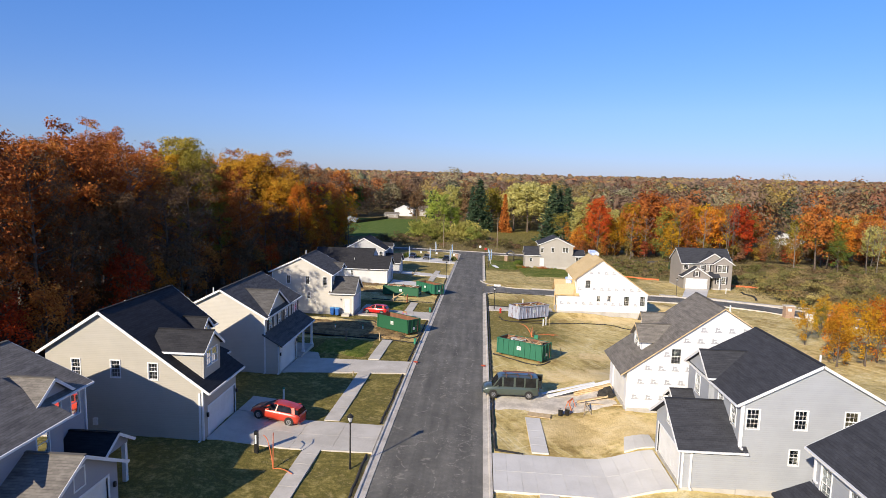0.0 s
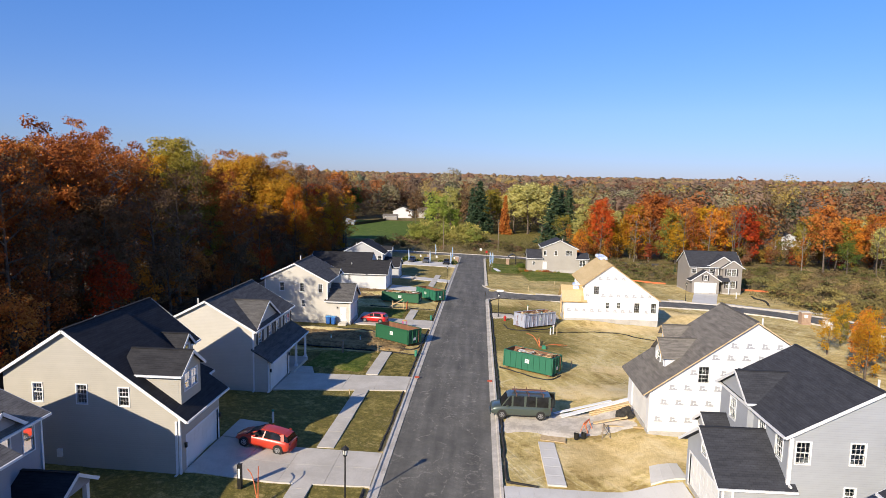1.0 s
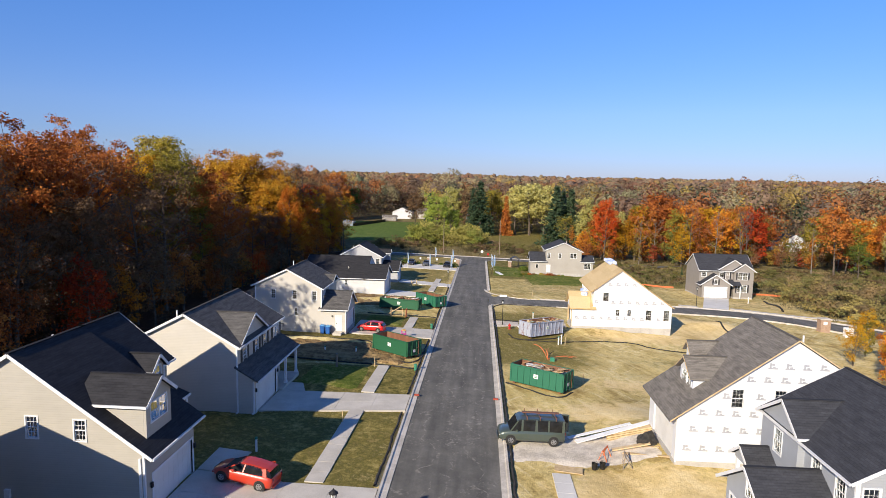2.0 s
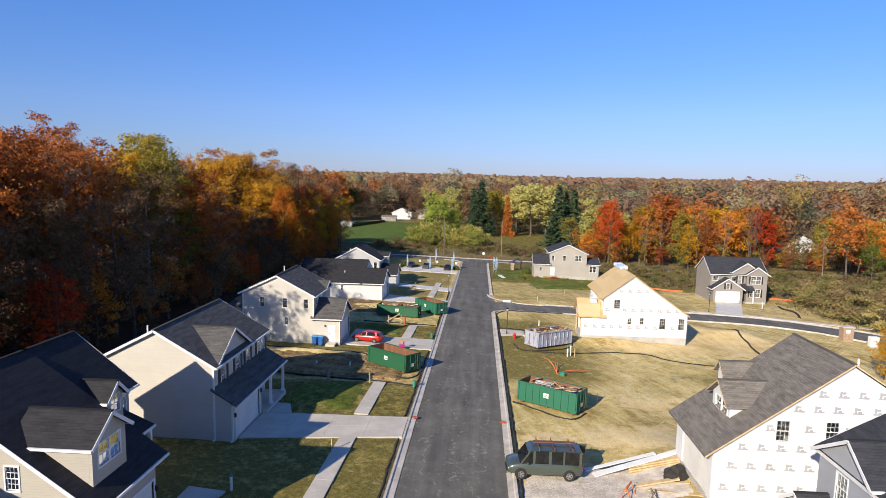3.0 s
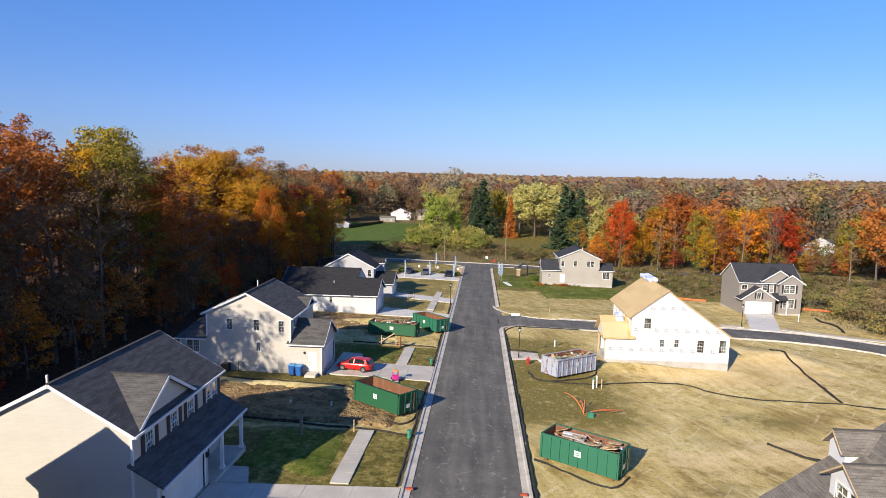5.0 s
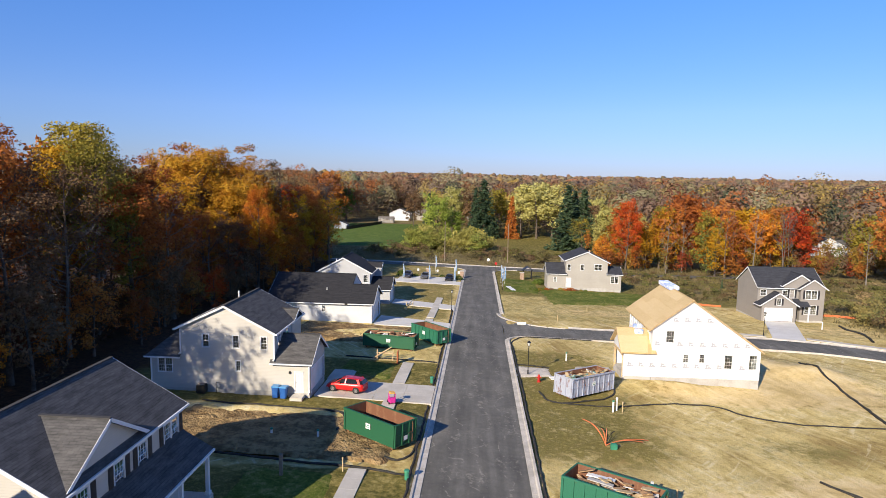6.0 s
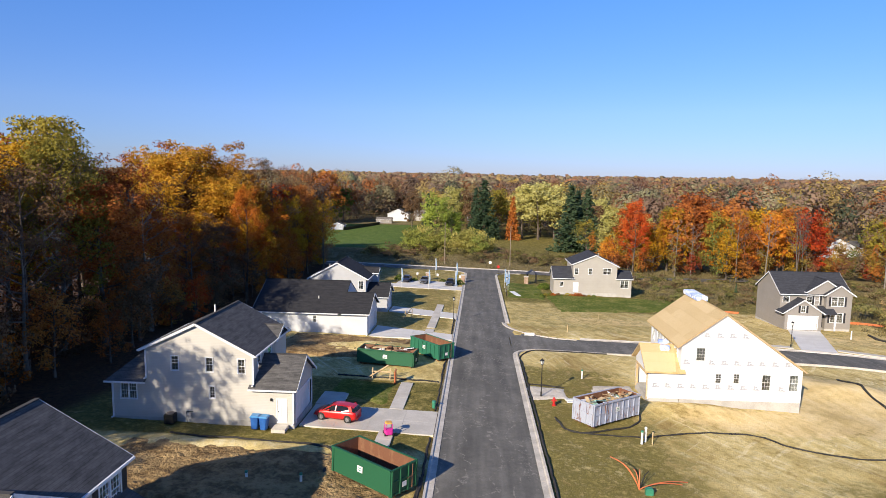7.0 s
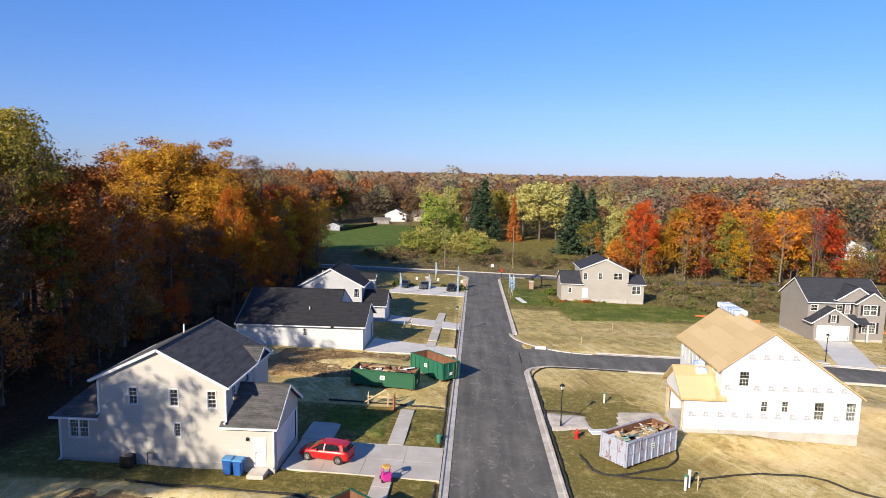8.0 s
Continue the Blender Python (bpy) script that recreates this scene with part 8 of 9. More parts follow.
for x in (-1.9, -0.6, 0.5):
    bm = bmesh.new()
    beam(bm, (x, -0.92, 2.22), (x, 0.92, 2.22), 0.06, 0.05)
    for s in (-0.9, 0.9):
        beam(bm, (x, s, 2.05), (x, s, 2.36), 0.05, 0.05)
    lpart("roof_rack", bm, RUST, van, "rusty roof rack bar")
bm = bmesh.new()
beam(bm, (-2.3, -0.3, 2.28), (0.8, -0.3, 2.28), 0.35, 0.06)
lpart("ladder", bm, RUST, van, "ladder tied on the rack")
bm = bmesh.new()
box(bm, -3.35, -2.68, -1.02, -0.95, 0.5, 1.95)
lpart("rear_door", bm, VAN_GREEN, van, "open rear door")
bm = bmesh.new()
box(bm, -3.25, -2.85, -1.03, -0.94, 1.3, 1.85)
lpart("glass", bm, CAR_GLASS, van)

SEDAN_CABIN = [(-1.75, 0.94, 1.0, 0.76, 0.70), (-1.0, 0.96, 1.40, 0.80, 0.60), (-0.2, 0.97, 1.46, 0.82, 0.62), (0.4, 0.97, 1.40, 0.82, 0.61), (1.15, 0.94, 0.99, 0.76, 0.68)]
for x, y, pm, words in ((-16.6, 180.6, CAR_BLUE, "dark blue car parked nose-out in the bay"), (-12.4, 180.0, CAR_SILVER, "dark silver car parked in the bay"), (-6.6, 178.6, CAR_BLACK, "black car parked in the bay")):
    car(on_land(x, y, -95, 0.05), HATCH, SEDAN_CABIN, pm, (-1.30, 1.33), 0.33, 0.87, words, [(1.0, 0.42), (0.0, 0.0), (-1.5, -1.02)], group="cars in the bay")


def skip(x, y, yaw, length, width, height, body, label, ribs=True, cross=False, taper=0.0):
    """A roll-off waste container: walls with ribs, top rail, barred end door, skids and rollers."""
    m = on_land(x, y, yaw)
    c = thing("dumpster", m, label, "dumpster", "dumpsters on the lots")
    L, W, H, z0 = length / 2, width / 2, height, 0.22
    t = 0.07
    for s in (-1, 1):
        bm = bmesh.new()
        slab(bm, [(-L, s * W, z0), (L, s * W, z0), (L - 0, s * W, H), (-L, s * W, H)], (0, -s * t, 0))
        bmesh.ops.recalc_face_normals(bm, faces=bm.faces[:])
        wall = lpart("side_wall", bm, body, c)
        if ribs:
            n = max(4, round(length / 0.75))
            for k in range(n + 1):
                xx = -L + 0.06 + (length - 0.12) * k / n
                bm = bmesh.new()
                slab(bm, [(xx - 0.05, s * W, z0), (xx + 0.05, s * W, z0), (xx + 0.05, s * W, H - 0.1), (xx - 0.05, s * W, H - 0.1)], (0, s * 0.07, 0))
                bmesh.ops.recalc_face_normals(bm, faces=bm.faces[:])
                lpart("rib", bm, body, wall)
            if cross:
                bm = bmesh.new()
                box(bm, -L, L, min(s * W, s * (W + 0.05)), max(s * W, s * (W + 0.05)), H * 0.52, H * 0.52 + 0.07)
                lpart("rib", bm, body, wall)
        else:
            for xx in (-L + 0.1, L - 0.1):
                bm = bmesh.new()
                slab(bm, [(xx - 0.07, s * W, z0), (xx + 0.07, s * W, z0), (xx + 0.07, s * W, H - 0.1), (xx - 0.07, s * W, H - 0.1)], (0, s * 0.06, 0))
                bmesh.ops.recalc_face_normals(bm, faces=bm.faces[:])
                lpart("rib", bm, body, wall)
        bm = bmesh.new()
        box(bm, -L, L, s * (W + 0.05) - 0.09, s * (W + 0.05) + 0.04, H - 0.1, H + 0.02)
        lpart("top_rail", bm, body, c)
        bm = bmesh.new()
        box(bm, -L + 0.2, L - 0.2, s * W * 0.45 - 0.08, s * W * 0.45 + 0.08, 0.02, z0)
        lpart("skid", bm, RUST, c, "rusty steel skid")
        for xx in (-L + 0.35, L - 0.35):
            bm = bmesh.new()
            rod(bm, (xx, s * W * 0.8 - 0.12, 0.14), (xx, s * W * 0.8 + 0.12, 0.14), 0.14, 0.14, 12)
            lpart("roller", bm, RUST, c, "steel roller")
    for e in (-1, 1):
        bm = bmesh.new()
        box(bm, min(e * L, e * (L - t)), max(e * L, e * (L - t)), -W + t, W - t, z0, H)
        wall = lpart("end_door" if e > 0 else "end_wall", bm, body, c)
        for k in range(4):
            yy = -W + 0.06 + (width - 0.12) * k / 3
            bm = bmesh.new()
            box(bm, min(e * L, e * (L + 0.08)), max(e * L, e * (L + 0.08)), yy - 0.05, yy + 0.05, z0, H - 0.05)
            lpart("rib", bm, body, wall)
        for z in (z0 + 0.05, (z0 + H) / 2, H - 0.1):
            bm = bmesh.new()
            box(bm, min(e * L, e * (L + 0.05)), max(e * L, e * (L + 0.05)), -W, W, z, z + 0.09)
            lpart("rib", bm, body, wall)
        if e > 0:
            bm = bmesh.new()
            rod(bm, (L + 0.12, W * 0.55, z0 + 0.1), (L + 0.12, W * 0.55, H - 0.1), 0.03, 0.03, 6)
            rod(bm, (L + 0.12, W * 0.55, z0 + 0.9), (L + 0.2, W * 0.1, z0 + 0.9), 0.025, 0.025, 6)
            lpart("latch", bm, RUST, c, "steel door latch")
    bm = bmesh.new()
    box(bm, -L + t, L - t, -W + t, W - t, z0, z0 + 0.05)
    lpart("floor_plate", bm, RUST, c, "rusty steel floor")
    for s in (-1, 1):
        bm = bmesh.new()
        box(bm, -L + t, L - t, s * (W - t - 0.012) - 0.006, s * (W - t - 0.012) + 0.006, z0 + 0.05, H - 0.02)
        lpart("lining", bm, RUST, c, "rusty inner wall")
    for e in (-1, 1):
        bm = bmesh.new()
        box(bm, e * (L - t - 0.012) - 0.006, e * (L - t - 0.012) + 0.006, -W + t + 0.02, W - t - 0.02, z0 + 0.05, H - 0.02)
        lpart("lining", bm, RUST, c, "rusty inner wall")
    for xx, zz, w, h in ((0.0, H * 0.5, 0.5, 0.42),):
        bm = bmesh.new()
        slab(bm, [(xx - w / 2, -W - 0.075, zz), (xx + w / 2, -W - 0.075, zz), (xx + w / 2, -W - 0.075, zz + h), (xx - w / 2, -W - 0.075, zz + h)], (0, 0.008, 0))
        pl = lpart("placard", bm, PLACARD, c, "white placard with unreadable marks")
        bm = bmesh.new()
        for k, ww in enumerate((0.34, 0.26)):
            slab(bm, [(xx - ww / 2, -W - 0.079, zz + 0.1 + 0.14 * k), (xx + ww / 2, -W - 0.079, zz + 0.1 + 0.14 * k), (xx + ww / 2, -W - 0.079, zz + 0.16 + 0.14 * k), (xx - ww / 2, -W - 0.079, zz + 0.16 + 0.14 * k)], (0, 0.003, 0))
        lpart("print", bm, PIPE_GREEN, pl)
    bm = bmesh.new()
    slab(bm, [(L + 0.085, -0.25, H * 0.32), (L + 0.085, 0.15, H * 0.32), (L + 0.085, 0.15, H * 0.32 + 0.34), (L + 0.085, -0.25, H * 0.32 + 0.34)], (0.006, 0, 0))
    lpart("placard", bm, PLACARD, c, "white placard with unreadable marks")
    return c


def debris(x, y, yaw, length, width, level, mats, count, seed, label):
    """Broken boards and offcuts heaped in a container, one mass."""
    g = random.Random(seed)
    m = on_land(x, y, yaw)
    bm = bmesh.new()
    for k in range(count):
        px, py = g.uniform(-0.42, 0.42) * length, g.uniform(-0.36, 0.36) * width
        a, tilt = g.uniform(0, 6.28), g.gauss(0, 0.22)
        ln = g.uniform(0.5, 1.9)
        d = Vector((math.cos(a) * math.cos(tilt), math.sin(a) * math.cos(tilt), math.sin(tilt)))
        d.y *= 0.55
        p = Vector((px, py, level + g.uniform(-0.35, 0.25)))
        q0, q1 = p - d * ln / 2, p + d * ln / 2
        for q in (q0, q1):
            q.x, q.y = max(-length * 0.45, min(length * 0.45, q.x)), max(-width * 0.42, min(width * 0.42, q.y))
        if (q1 - q0).length < 0.2:
            continue
        before = len(bm.faces)
        beam(bm, q0, q1, g.uniform(0.06, 0.42), g.uniform(0.02, 0.06))
        bm.faces.ensure_lookup_table()
        for f in bm.faces[before:]:
            f.material_index = k % len(mats)
    bm.transform(m)
    solo("debris", bm, mats, m, label, "debris", "", "stuff")


CARD = plain("brown_cardboard", (0.40, 0.25, 0.13), (0.30, 0.18, 0.09), 2, 14, 0.9)
AQUA = plain("pale_green_board", (0.30, 0.48, 0.40), (0.24, 0.38, 0.32), 2, 14, 0.8)
skip(8.55, 73.75, -32.0, 5.7, 2.35, 2.02, SKIP_GREEN, "green steel dumpster with ribs, full of building scrap")
debris(8.55, 73.75, -32.0, 5.5, 2.1, 1.8, [LUMBER, BOARD_WHITE, CARD, CARD, FOUNDATION, LUMBER], 46, 3, "broken boards and packaging heaped in a dumpster")
skip(-7.35, 83.2, -36.0, 5.5, 2.35, 1.95, SKIP_DARK, "dark green empty dumpster with a rusty inside", ribs=False)
debris(-7.35, 83.2, -36.0, 5.3, 2.1, 0.55, [LUMBER, CARD, RUST], 10, 4, "a few offcuts lying in an empty dumpster")
skip(-10.6, 111.5, -8.0, 6.4, 2.3, 1.75, SKIP_DARK, "dark green dumpster standing on bare earth", ribs=False)
debris(-10.6, 111.5, -8.0, 6.2, 2.1, 1.55, [LUMBER, CARD, BOARD_WHITE, RUST], 30, 5, "boards and rubble heaped in a dumpster")
skip(-6.0, 116.2, -47.0, 5.4, 2.3, 1.95, SKIP_GREEN, "green ribbed dumpster beside the kerb")
debris(-6.0, 116.2, -47.0, 5.2, 2.1, 0.9, [LUMBER, RUST, CARD], 14, 6, "offcuts in a ribbed dumpster")
skip(10.95, 98.0, 39.0, 6.2, 2.3, 2.1, SKIP_GREY, "grey dumpster streaked with rust, full of timber", True, True)
debris(10.95, 98.0, 39.0, 5.8, 1.95, 1.8, [LUMBER, LUMBER, AQUA, LUMBER, CARD, BOARD_WHITE], 56, 8, "timber offcuts and pale green board in a dumpster")


def lamp_post(x, y, h=3.75, label="black lamp post with a lantern head"):
    m = Matrix.Translation((x, y, gz(x, y)))
    c = thing("lamp_post", m, label, "street lamp", "lamp posts")
    bm = bmesh.new()
    rod(bm, (0, 0, -0.1), (0, 0, 0.5), 0.09, 0.075, 10)
    rod(bm, (0, 0, 0.5), (0, 0, h - 0.55), 0.05, 0.042, 10)
    rod(bm, (0, 0, h - 0.57), (0, 0, h - 0.48), 0.1, 0.13, 10)
    lpart("pole", bm, DARK_METAL, c)
    bm = bmesh.new()
    rod(bm, (0, 0, h - 0.48), (0, 0, h - 0.14), 0.10, 0.17, 8)
    lan = lpart("lantern", bm, LANTERN_GLASS, c, "frosted lantern glass")
    bm = bmesh.new()
    rod(bm, (0, 0, h - 0.14), (0, 0, h + 0.02), 0.25, 0.09, 8)
    rod(bm, (0, 0, h + 0.02), (0, 0, h + 0.13), 0.04, 0.012, 8)
    lpart("cap", bm, DARK_METAL, lan, "black pointed cap")
    bm = bmesh.new()
    for k in range(4):
        a = k * math.pi / 2
        beam(bm, (0.11 * math.cos(a), 0.11 * math.sin(a), h - 0.48), (0.18 * math.cos(a), 0.18 * math.sin(a), h - 0.13), 0.025, 0.025)
    lpart("cage", bm, DARK_METAL, lan, "black lantern bars")
    return c


for x, y in ((-4.95, 42.85), (5.75, 103.1), (-4.25, 138.5), (44.2, 132.6), (5.4, 168.0)):
    lamp_post(x, y)


def sock(points, r=0.10, label="black silt sock lying on the ground", step=0.7, name="silt_sock"):
    """A limp filled tube lying along a path."""
    pts = smooth_path(points, step) if len(points) > 2 else points
    bm = bmesh.new()
    rings = []
    for i, (x, y) in enumerate(pts):
        a, b = pts[max(0, i - 1)], pts[min(len(pts) - 1, i + 1)]
        d = Vector((b[0] - a[0], b[1] - a[1], 0)).normalized()
        s = Vector((d.y, -d.x, 0))
        wob = noise.noise((x * 1.1, y * 1.1, 5)) * 0.13
        rr = r * (0.85 + 0.5 * abs(noise.noise((x * 2, y * 2, 1))))
        c = Vector((x, y, max(land(x, y), gz(x, y) - 0.05) + rr * 0.6)) + s * wob
        rings.append([bm.verts.new(c + s * rr * math.cos(k * math.pi / 3) + Vector((0, 0, rr * 0.85 * math.sin(k * math.pi / 3)))) for k in range(6)])
    for p, q in zip(rings, rings[1:]):
        for k in range(6):
            bm.faces.new((p[k], p[(k + 1) % 6], q[(k + 1) % 6], q[k])).smooth = True
    bmesh.ops.recalc_face_normals(bm, faces=bm.faces[:])
    x, y = pts[0]
    solo(name, bm, SOCK, Matrix.Translation((x, y, gz(x, y))), label, "silt barrier", "silt socks")


sock([(4.75, y) for y in steps(47.5, 118, 3)] + [(6.4, 121.3), (10, 122.0), (16, 121.9)])
sock([(4.75, 47.5), (6.8, 47.2)])
sock([(-4.25, y) for y in steps(20, 45, 3)])
sock([(-4.2, y) for y in steps(50.8, 63.8, 3)])
sock([(-4.2, y) for y in steps(68.6, 91, 3)])
sock([(-4.2, y) for y in steps(97.2, 124, 3)])
sock([(-4.2, y) for y in steps(128.6, 140, 3)])
sock([(-24, 79.4), (-19.9, 78.7), (-12.1, 77.9), (-8.0, 77.7), (-4.6, 77.0)])
sock([(-24, 88.6), (-20.8, 88.5), (-17.1, 88.4), (-11.7, 88.0), (-10.9, 85.5), (-10.7, 83.5), (-8.1, 81.0), (-5.4, 79.2), (-4.4, 81.0), (-4.3, 84.0)])
sock([(-15, 106.2), (-9, 106.0), (-4.4, 105.8)])
sock([(13.6, 101.4), (14.3, 99.6), (13.2, 96.8), (10.5, 95.2), (8.2, 94.2), (6.9, 94.8), (6.4, 97.5)], 0.09)
sock([(8.2, 94.2), (11.0, 94.0), (13.7, 94.2), (17.9, 95.8), (23.0, 96.1), (25.2, 93.9), (29.5, 92.5), (36.6, 92.7), (44, 91.5)], 0.08)
sock([(40.6, 115.0), (39.8, 109.1), (39.5, 104.2), (38.6, 98.5), (37.5, 93)], 0.14)
sock([(4.8, 106.9), (6.5, 106.8), (8.4, 106.4)], 0.1)
sock([(62.6, 145), (61.9, 141.5), (62.4, 138.8), (61.6, 135.5), (60.5, 132.5)], 0.22)
sock([(11.5, 72.3), (9.8, 70.4), (7.3, 72.2), (5.1, 74.2)], 0.08)
sock([(24.5, 80.5), (26.2, 78.0), (27.2, 77.6)], 0.12)


def marker(x, y, h, r, material, label, cap=None):
    c = thing("utility_marker", Matrix.Translation((x, y, land(x, y))), label, "marker post", "utility markers")
    bm = bmesh.new()
    rod(bm, (0, 0, -0.1), (0, 0, h), r, r, 8)
    lpart("post", bm, material, c)
    bm = bmesh.new()
    rod(bm, (0, 0, h), (0, 0, h + 0.12), r * 1.3, r * 1.1, 8)
    lpart("cap", bm, cap or material, c)


for x, y, h in ((12.7, 92.7, 1.0), (13.15, 93.3, 1.15), (-13.1, 53.9, 0.9), (11.6, 76.2, 1.1), (10.9, 110.2, 0.9), (57.8, 141.5, 1.2), (-11.9, 82.2, 0.9), (-15.6, 82.4, 0.9)):
    marker(x, y, h, 0.09, PLASTIC_WHITE, "white plastic utility pipe standing in the soil", PIPE_GREEN if h < 1.05 else None)
for x, y in ((13.6, 92.9), (13.1, 75.9), (13.0, 135.3), (-8.6, 60.8), (-8.8, 77.0), (19.6, 146.0)):
    marker(x, y, 0.9, 0.045, LUMBER, "thin wooden survey stake")
for x, y in ((3.92, 68.4), (-3.35, 68.1)):
    c = thing("kerb_marker", Matrix.Translation((x, y, gz(x, y) + 0.1)), "orange-red barrier block lying on the kerb", "marker", "kerb markers")
    bm = bmesh.new()
    box(bm, -0.24, 0.24, -0.12, 0.12, -0.02, 0.10)
    bmesh.ops.bevel(bm, geom=bm.edges[:], offset=0.03, segments=2, affect='EDGES')
    lpart("block", bm, ORANGE_DULL, c)
for x, y in ((-4.35, 76.4), (-4.4, 98.2)):
    marker(x, y, 0.55, 0.16, PIPE_GREEN, "short green utility box at the kerb")


def conduits(x, y, ends, label, with_box=True):
    """A bundle of bent orange conduits rising out of the soil."""
    z = land(x, y)
    c = thing("conduit_bundle", Matrix.Translation((x, y, z)), label, "conduit", "conduit bundles")
    for k, (dx, dy, up, sag) in enumerate(ends):
        vs, fs = [], []
        tube_into(vs, fs, [np.array((dx * t ** 1.2, dy * t ** 1.2, 0.03 + up * math.sin(min(1, t * 1.25) * math.pi / 2) - sag * t * t)) for t in (i / 8 for i in range(9))], [0.032] * 9, 6)
        bm = bmesh.new()
        made = [bm.verts.new(v) for v in vs]
        for q in fs:
            bm.faces.new([made[i] for i in q])
        lpart("conduit", bm, ORANGE if k < len(ends) - 1 or not with_box else SOCK, c)
    if with_box:
        bm = bmesh.new()
        box(bm, 0.25, 0.75, -0.75, -0.35, -0.05, 0.45)
        bmesh.ops.bevel(bm, geom=bm.edges[:], offset=0.05, segments=2, affect='EDGES')
        lpart("junction_box", bm, PIPE_GREEN, c, "green junction box")


conduits(10.4, 84.6, [(-1.5, 2.2, 1.3, 0.1), (-1.2, 1.8, 1.2, 0.0), (-0.2, 0.9, 1.0, 0.0), (0.1, 0.5, 1.2, 0.0), (3.6, 1.2, 0.5, 0.45), (3.1, 0.8, 0.5, 0.45), (0.9, 1.2, 0.7, 0.0)], "bent orange conduits round a green box")
conduits(-9.9, 42.1, [(-1.1, 1.3, 1.7, 0.0), (-0.5, 1.5, 1.8, 0.0), (1.5, -0.7, 0.3, 0.2)], "two leaning orange conduits in the lawn", False)
p = thing("service_post", Matrix.Translation((-11.7, 43.9, gz(-11.7, 43.9))), "dark service post with a pale front plate", "utility post")
bm = bmesh.new()
box(bm, -0.12, 0.12, -0.12, 0.12, -0.1, 1.55)
lpart("post", bm, DARK_METAL, p)
bm = bmesh.new()
box(bm, -0.06, 0.06, -0.15, -0.12, 0.7, 1.3)
lpart("plate", bm, PLACARD, p)
p = thing("service_post", Matrix.Translation((-12.6, 75.6, gz(-12.6, 75.6))), "grey service post with wires behind the lawn", "utility post")
bm = bmesh.new()
box(bm, -0.1, 0.1, -0.1, 0.1, -0.1, 1.5)
lpart("post", bm, WOOD_GREY, p)


def recycling_bin(x, y, yaw):
    c = thing("recycling_bin", on_land(x, y, yaw, 0.02), "blue wheeled recycling bin against a wall", "bin", "recycling bins")
    bm = bmesh.new()
    loft(bm, [[(-a, -b, z), (a, -b, z), (a, b, z), (-a, b, z)] for a, b, z in ((0.24, 0.26, 0.06), (0.31, 0.35, 0.98), (0.33, 0.37, 1.0), (0.33, 0.37, 1.04))])
    bmesh.ops.bevel(bm, geom=[e for e in bm.edges if abs(e.verts[0].co.z - e.verts[1].co.z) > 0.2], offset=0.05, segments=2, affect='EDGES')
    lpart("body", bm, BIN_BLUE, c)
    bm = bmesh.new()
    loft(bm, [[(-a, -b, z), (a, -b, z), (a, b, z), (-a, b, z)] for a, b, z in ((0.35, 0.40, 1.045), (0.35, 0.40, 1.08), (0.28, 0.33, 1.14))])
    lpart("lid", bm, BIN_LID, c, "light blue hinged lid")
    for s in (-1, 1):
        bm = bmesh.new()
        rod(bm, (s * 0.2, 0.3, 0.1), (s * 0.27, 0.3, 0.1), 0.1, 0.1, 12)
        lpart("wheel", bm, TYRE, c, "black bin wheel")


recycling_bin(-18.05, 90.5, 4)
recycling_bin(-17.3, 90.45, -3)


def toy_car(x, y):
    c = thing("toy_car", on_land(x, y, 110, 0.06), "pink plastic ride-on toy car with yellow roof", "toy")
    bm = bmesh.new()
    loft(bm, [[(px, -w, 0.12), (px, w, 0.12), (px, w, h), (px, -w, h)] for px, w, h in ((-0.45, 0.28, 0.45), (-0.2, 0.34, 0.55), (0.2, 0.34, 0.5), (0.5, 0.26, 0.38))])
    bmesh.ops.bevel(bm, geom=bm.edges[:], offset=0.05, segments=2, affect='EDGES')
    lpart("body", bm, PINK, c)
    bm = bmesh.new()
    loft(bm, [[(px, -w, 0.95), (px, w, 0.95), (px, w * 0.8, 1.05), (px, -w * 0.8, 1.05)] for px, w in ((-0.3, 0.22), (0.0, 0.3), (0.25, 0.24))])
    lpart("roof", bm, YELLOW, c, "yellow roof")
    for px in (-0.28, 0.2):
        for s in (-1, 1):
            bm = bmesh.new()
            beam(bm, (px, s * 0.28, 0.5), (px, s * 0.24, 0.96), 0.05, 0.05)
            lpart("pillar", bm, PINK, c)
    for px in (-0.3, 0.32):
        for s in (-1, 1):
            bm = bmesh.new()
            rod(bm, (px, s * 0.27, 0.12), (px, s * 0.36, 0.12), 0.12, 0.12, 12)
            lpart("wheel", bm, DARK_METAL, c)


toy_car(-7.5, 91.0)

# hydrant by the lamp post
hy = thing("fire_hydrant", Matrix.Translation((6.7, 100.7, gz(6.7, 100.7))), "red fire hydrant in thin grass", "hydrant")
bm = bmesh.new()
rod(bm, (0, 0, -0.1), (0, 0, 0.08), 0.2, 0.2, 12)
rod(bm, (0, 0, 0.08), (0, 0, 0.62), 0.13, 0.13, 12)
rod(bm, (0, 0, 0.62), (0, 0, 0.8), 0.16, 0.05, 12)
lpart("barrel", bm, HYDRANT_RED, hy)
for d in ((1, 0), (-1, 0), (0, -1)):
    bm = bmesh.new()
    rod(bm, (0, 0, 0.48), (d[0] * 0.24, d[1] * 0.24, 0.48), 0.075, 0.075, 8)
    lpart("outlet", bm, HYDRANT_RED, hy)


def board(name, p, q, w, h, material, label, category="board", group="building boards"):
    """A board lying from p to q at the height given with each end."""
    a = Vector((p[0], p[1], land(p[0], p[1]) + p[2]))
    b = Vector((q[0], q[1], land(q[0], q[1]) + q[2]))
    bm = bmesh.new()
    beam(bm, a, b, w, h)
    solo(name, bm, material, Matrix.Translation(a), label, category, group)


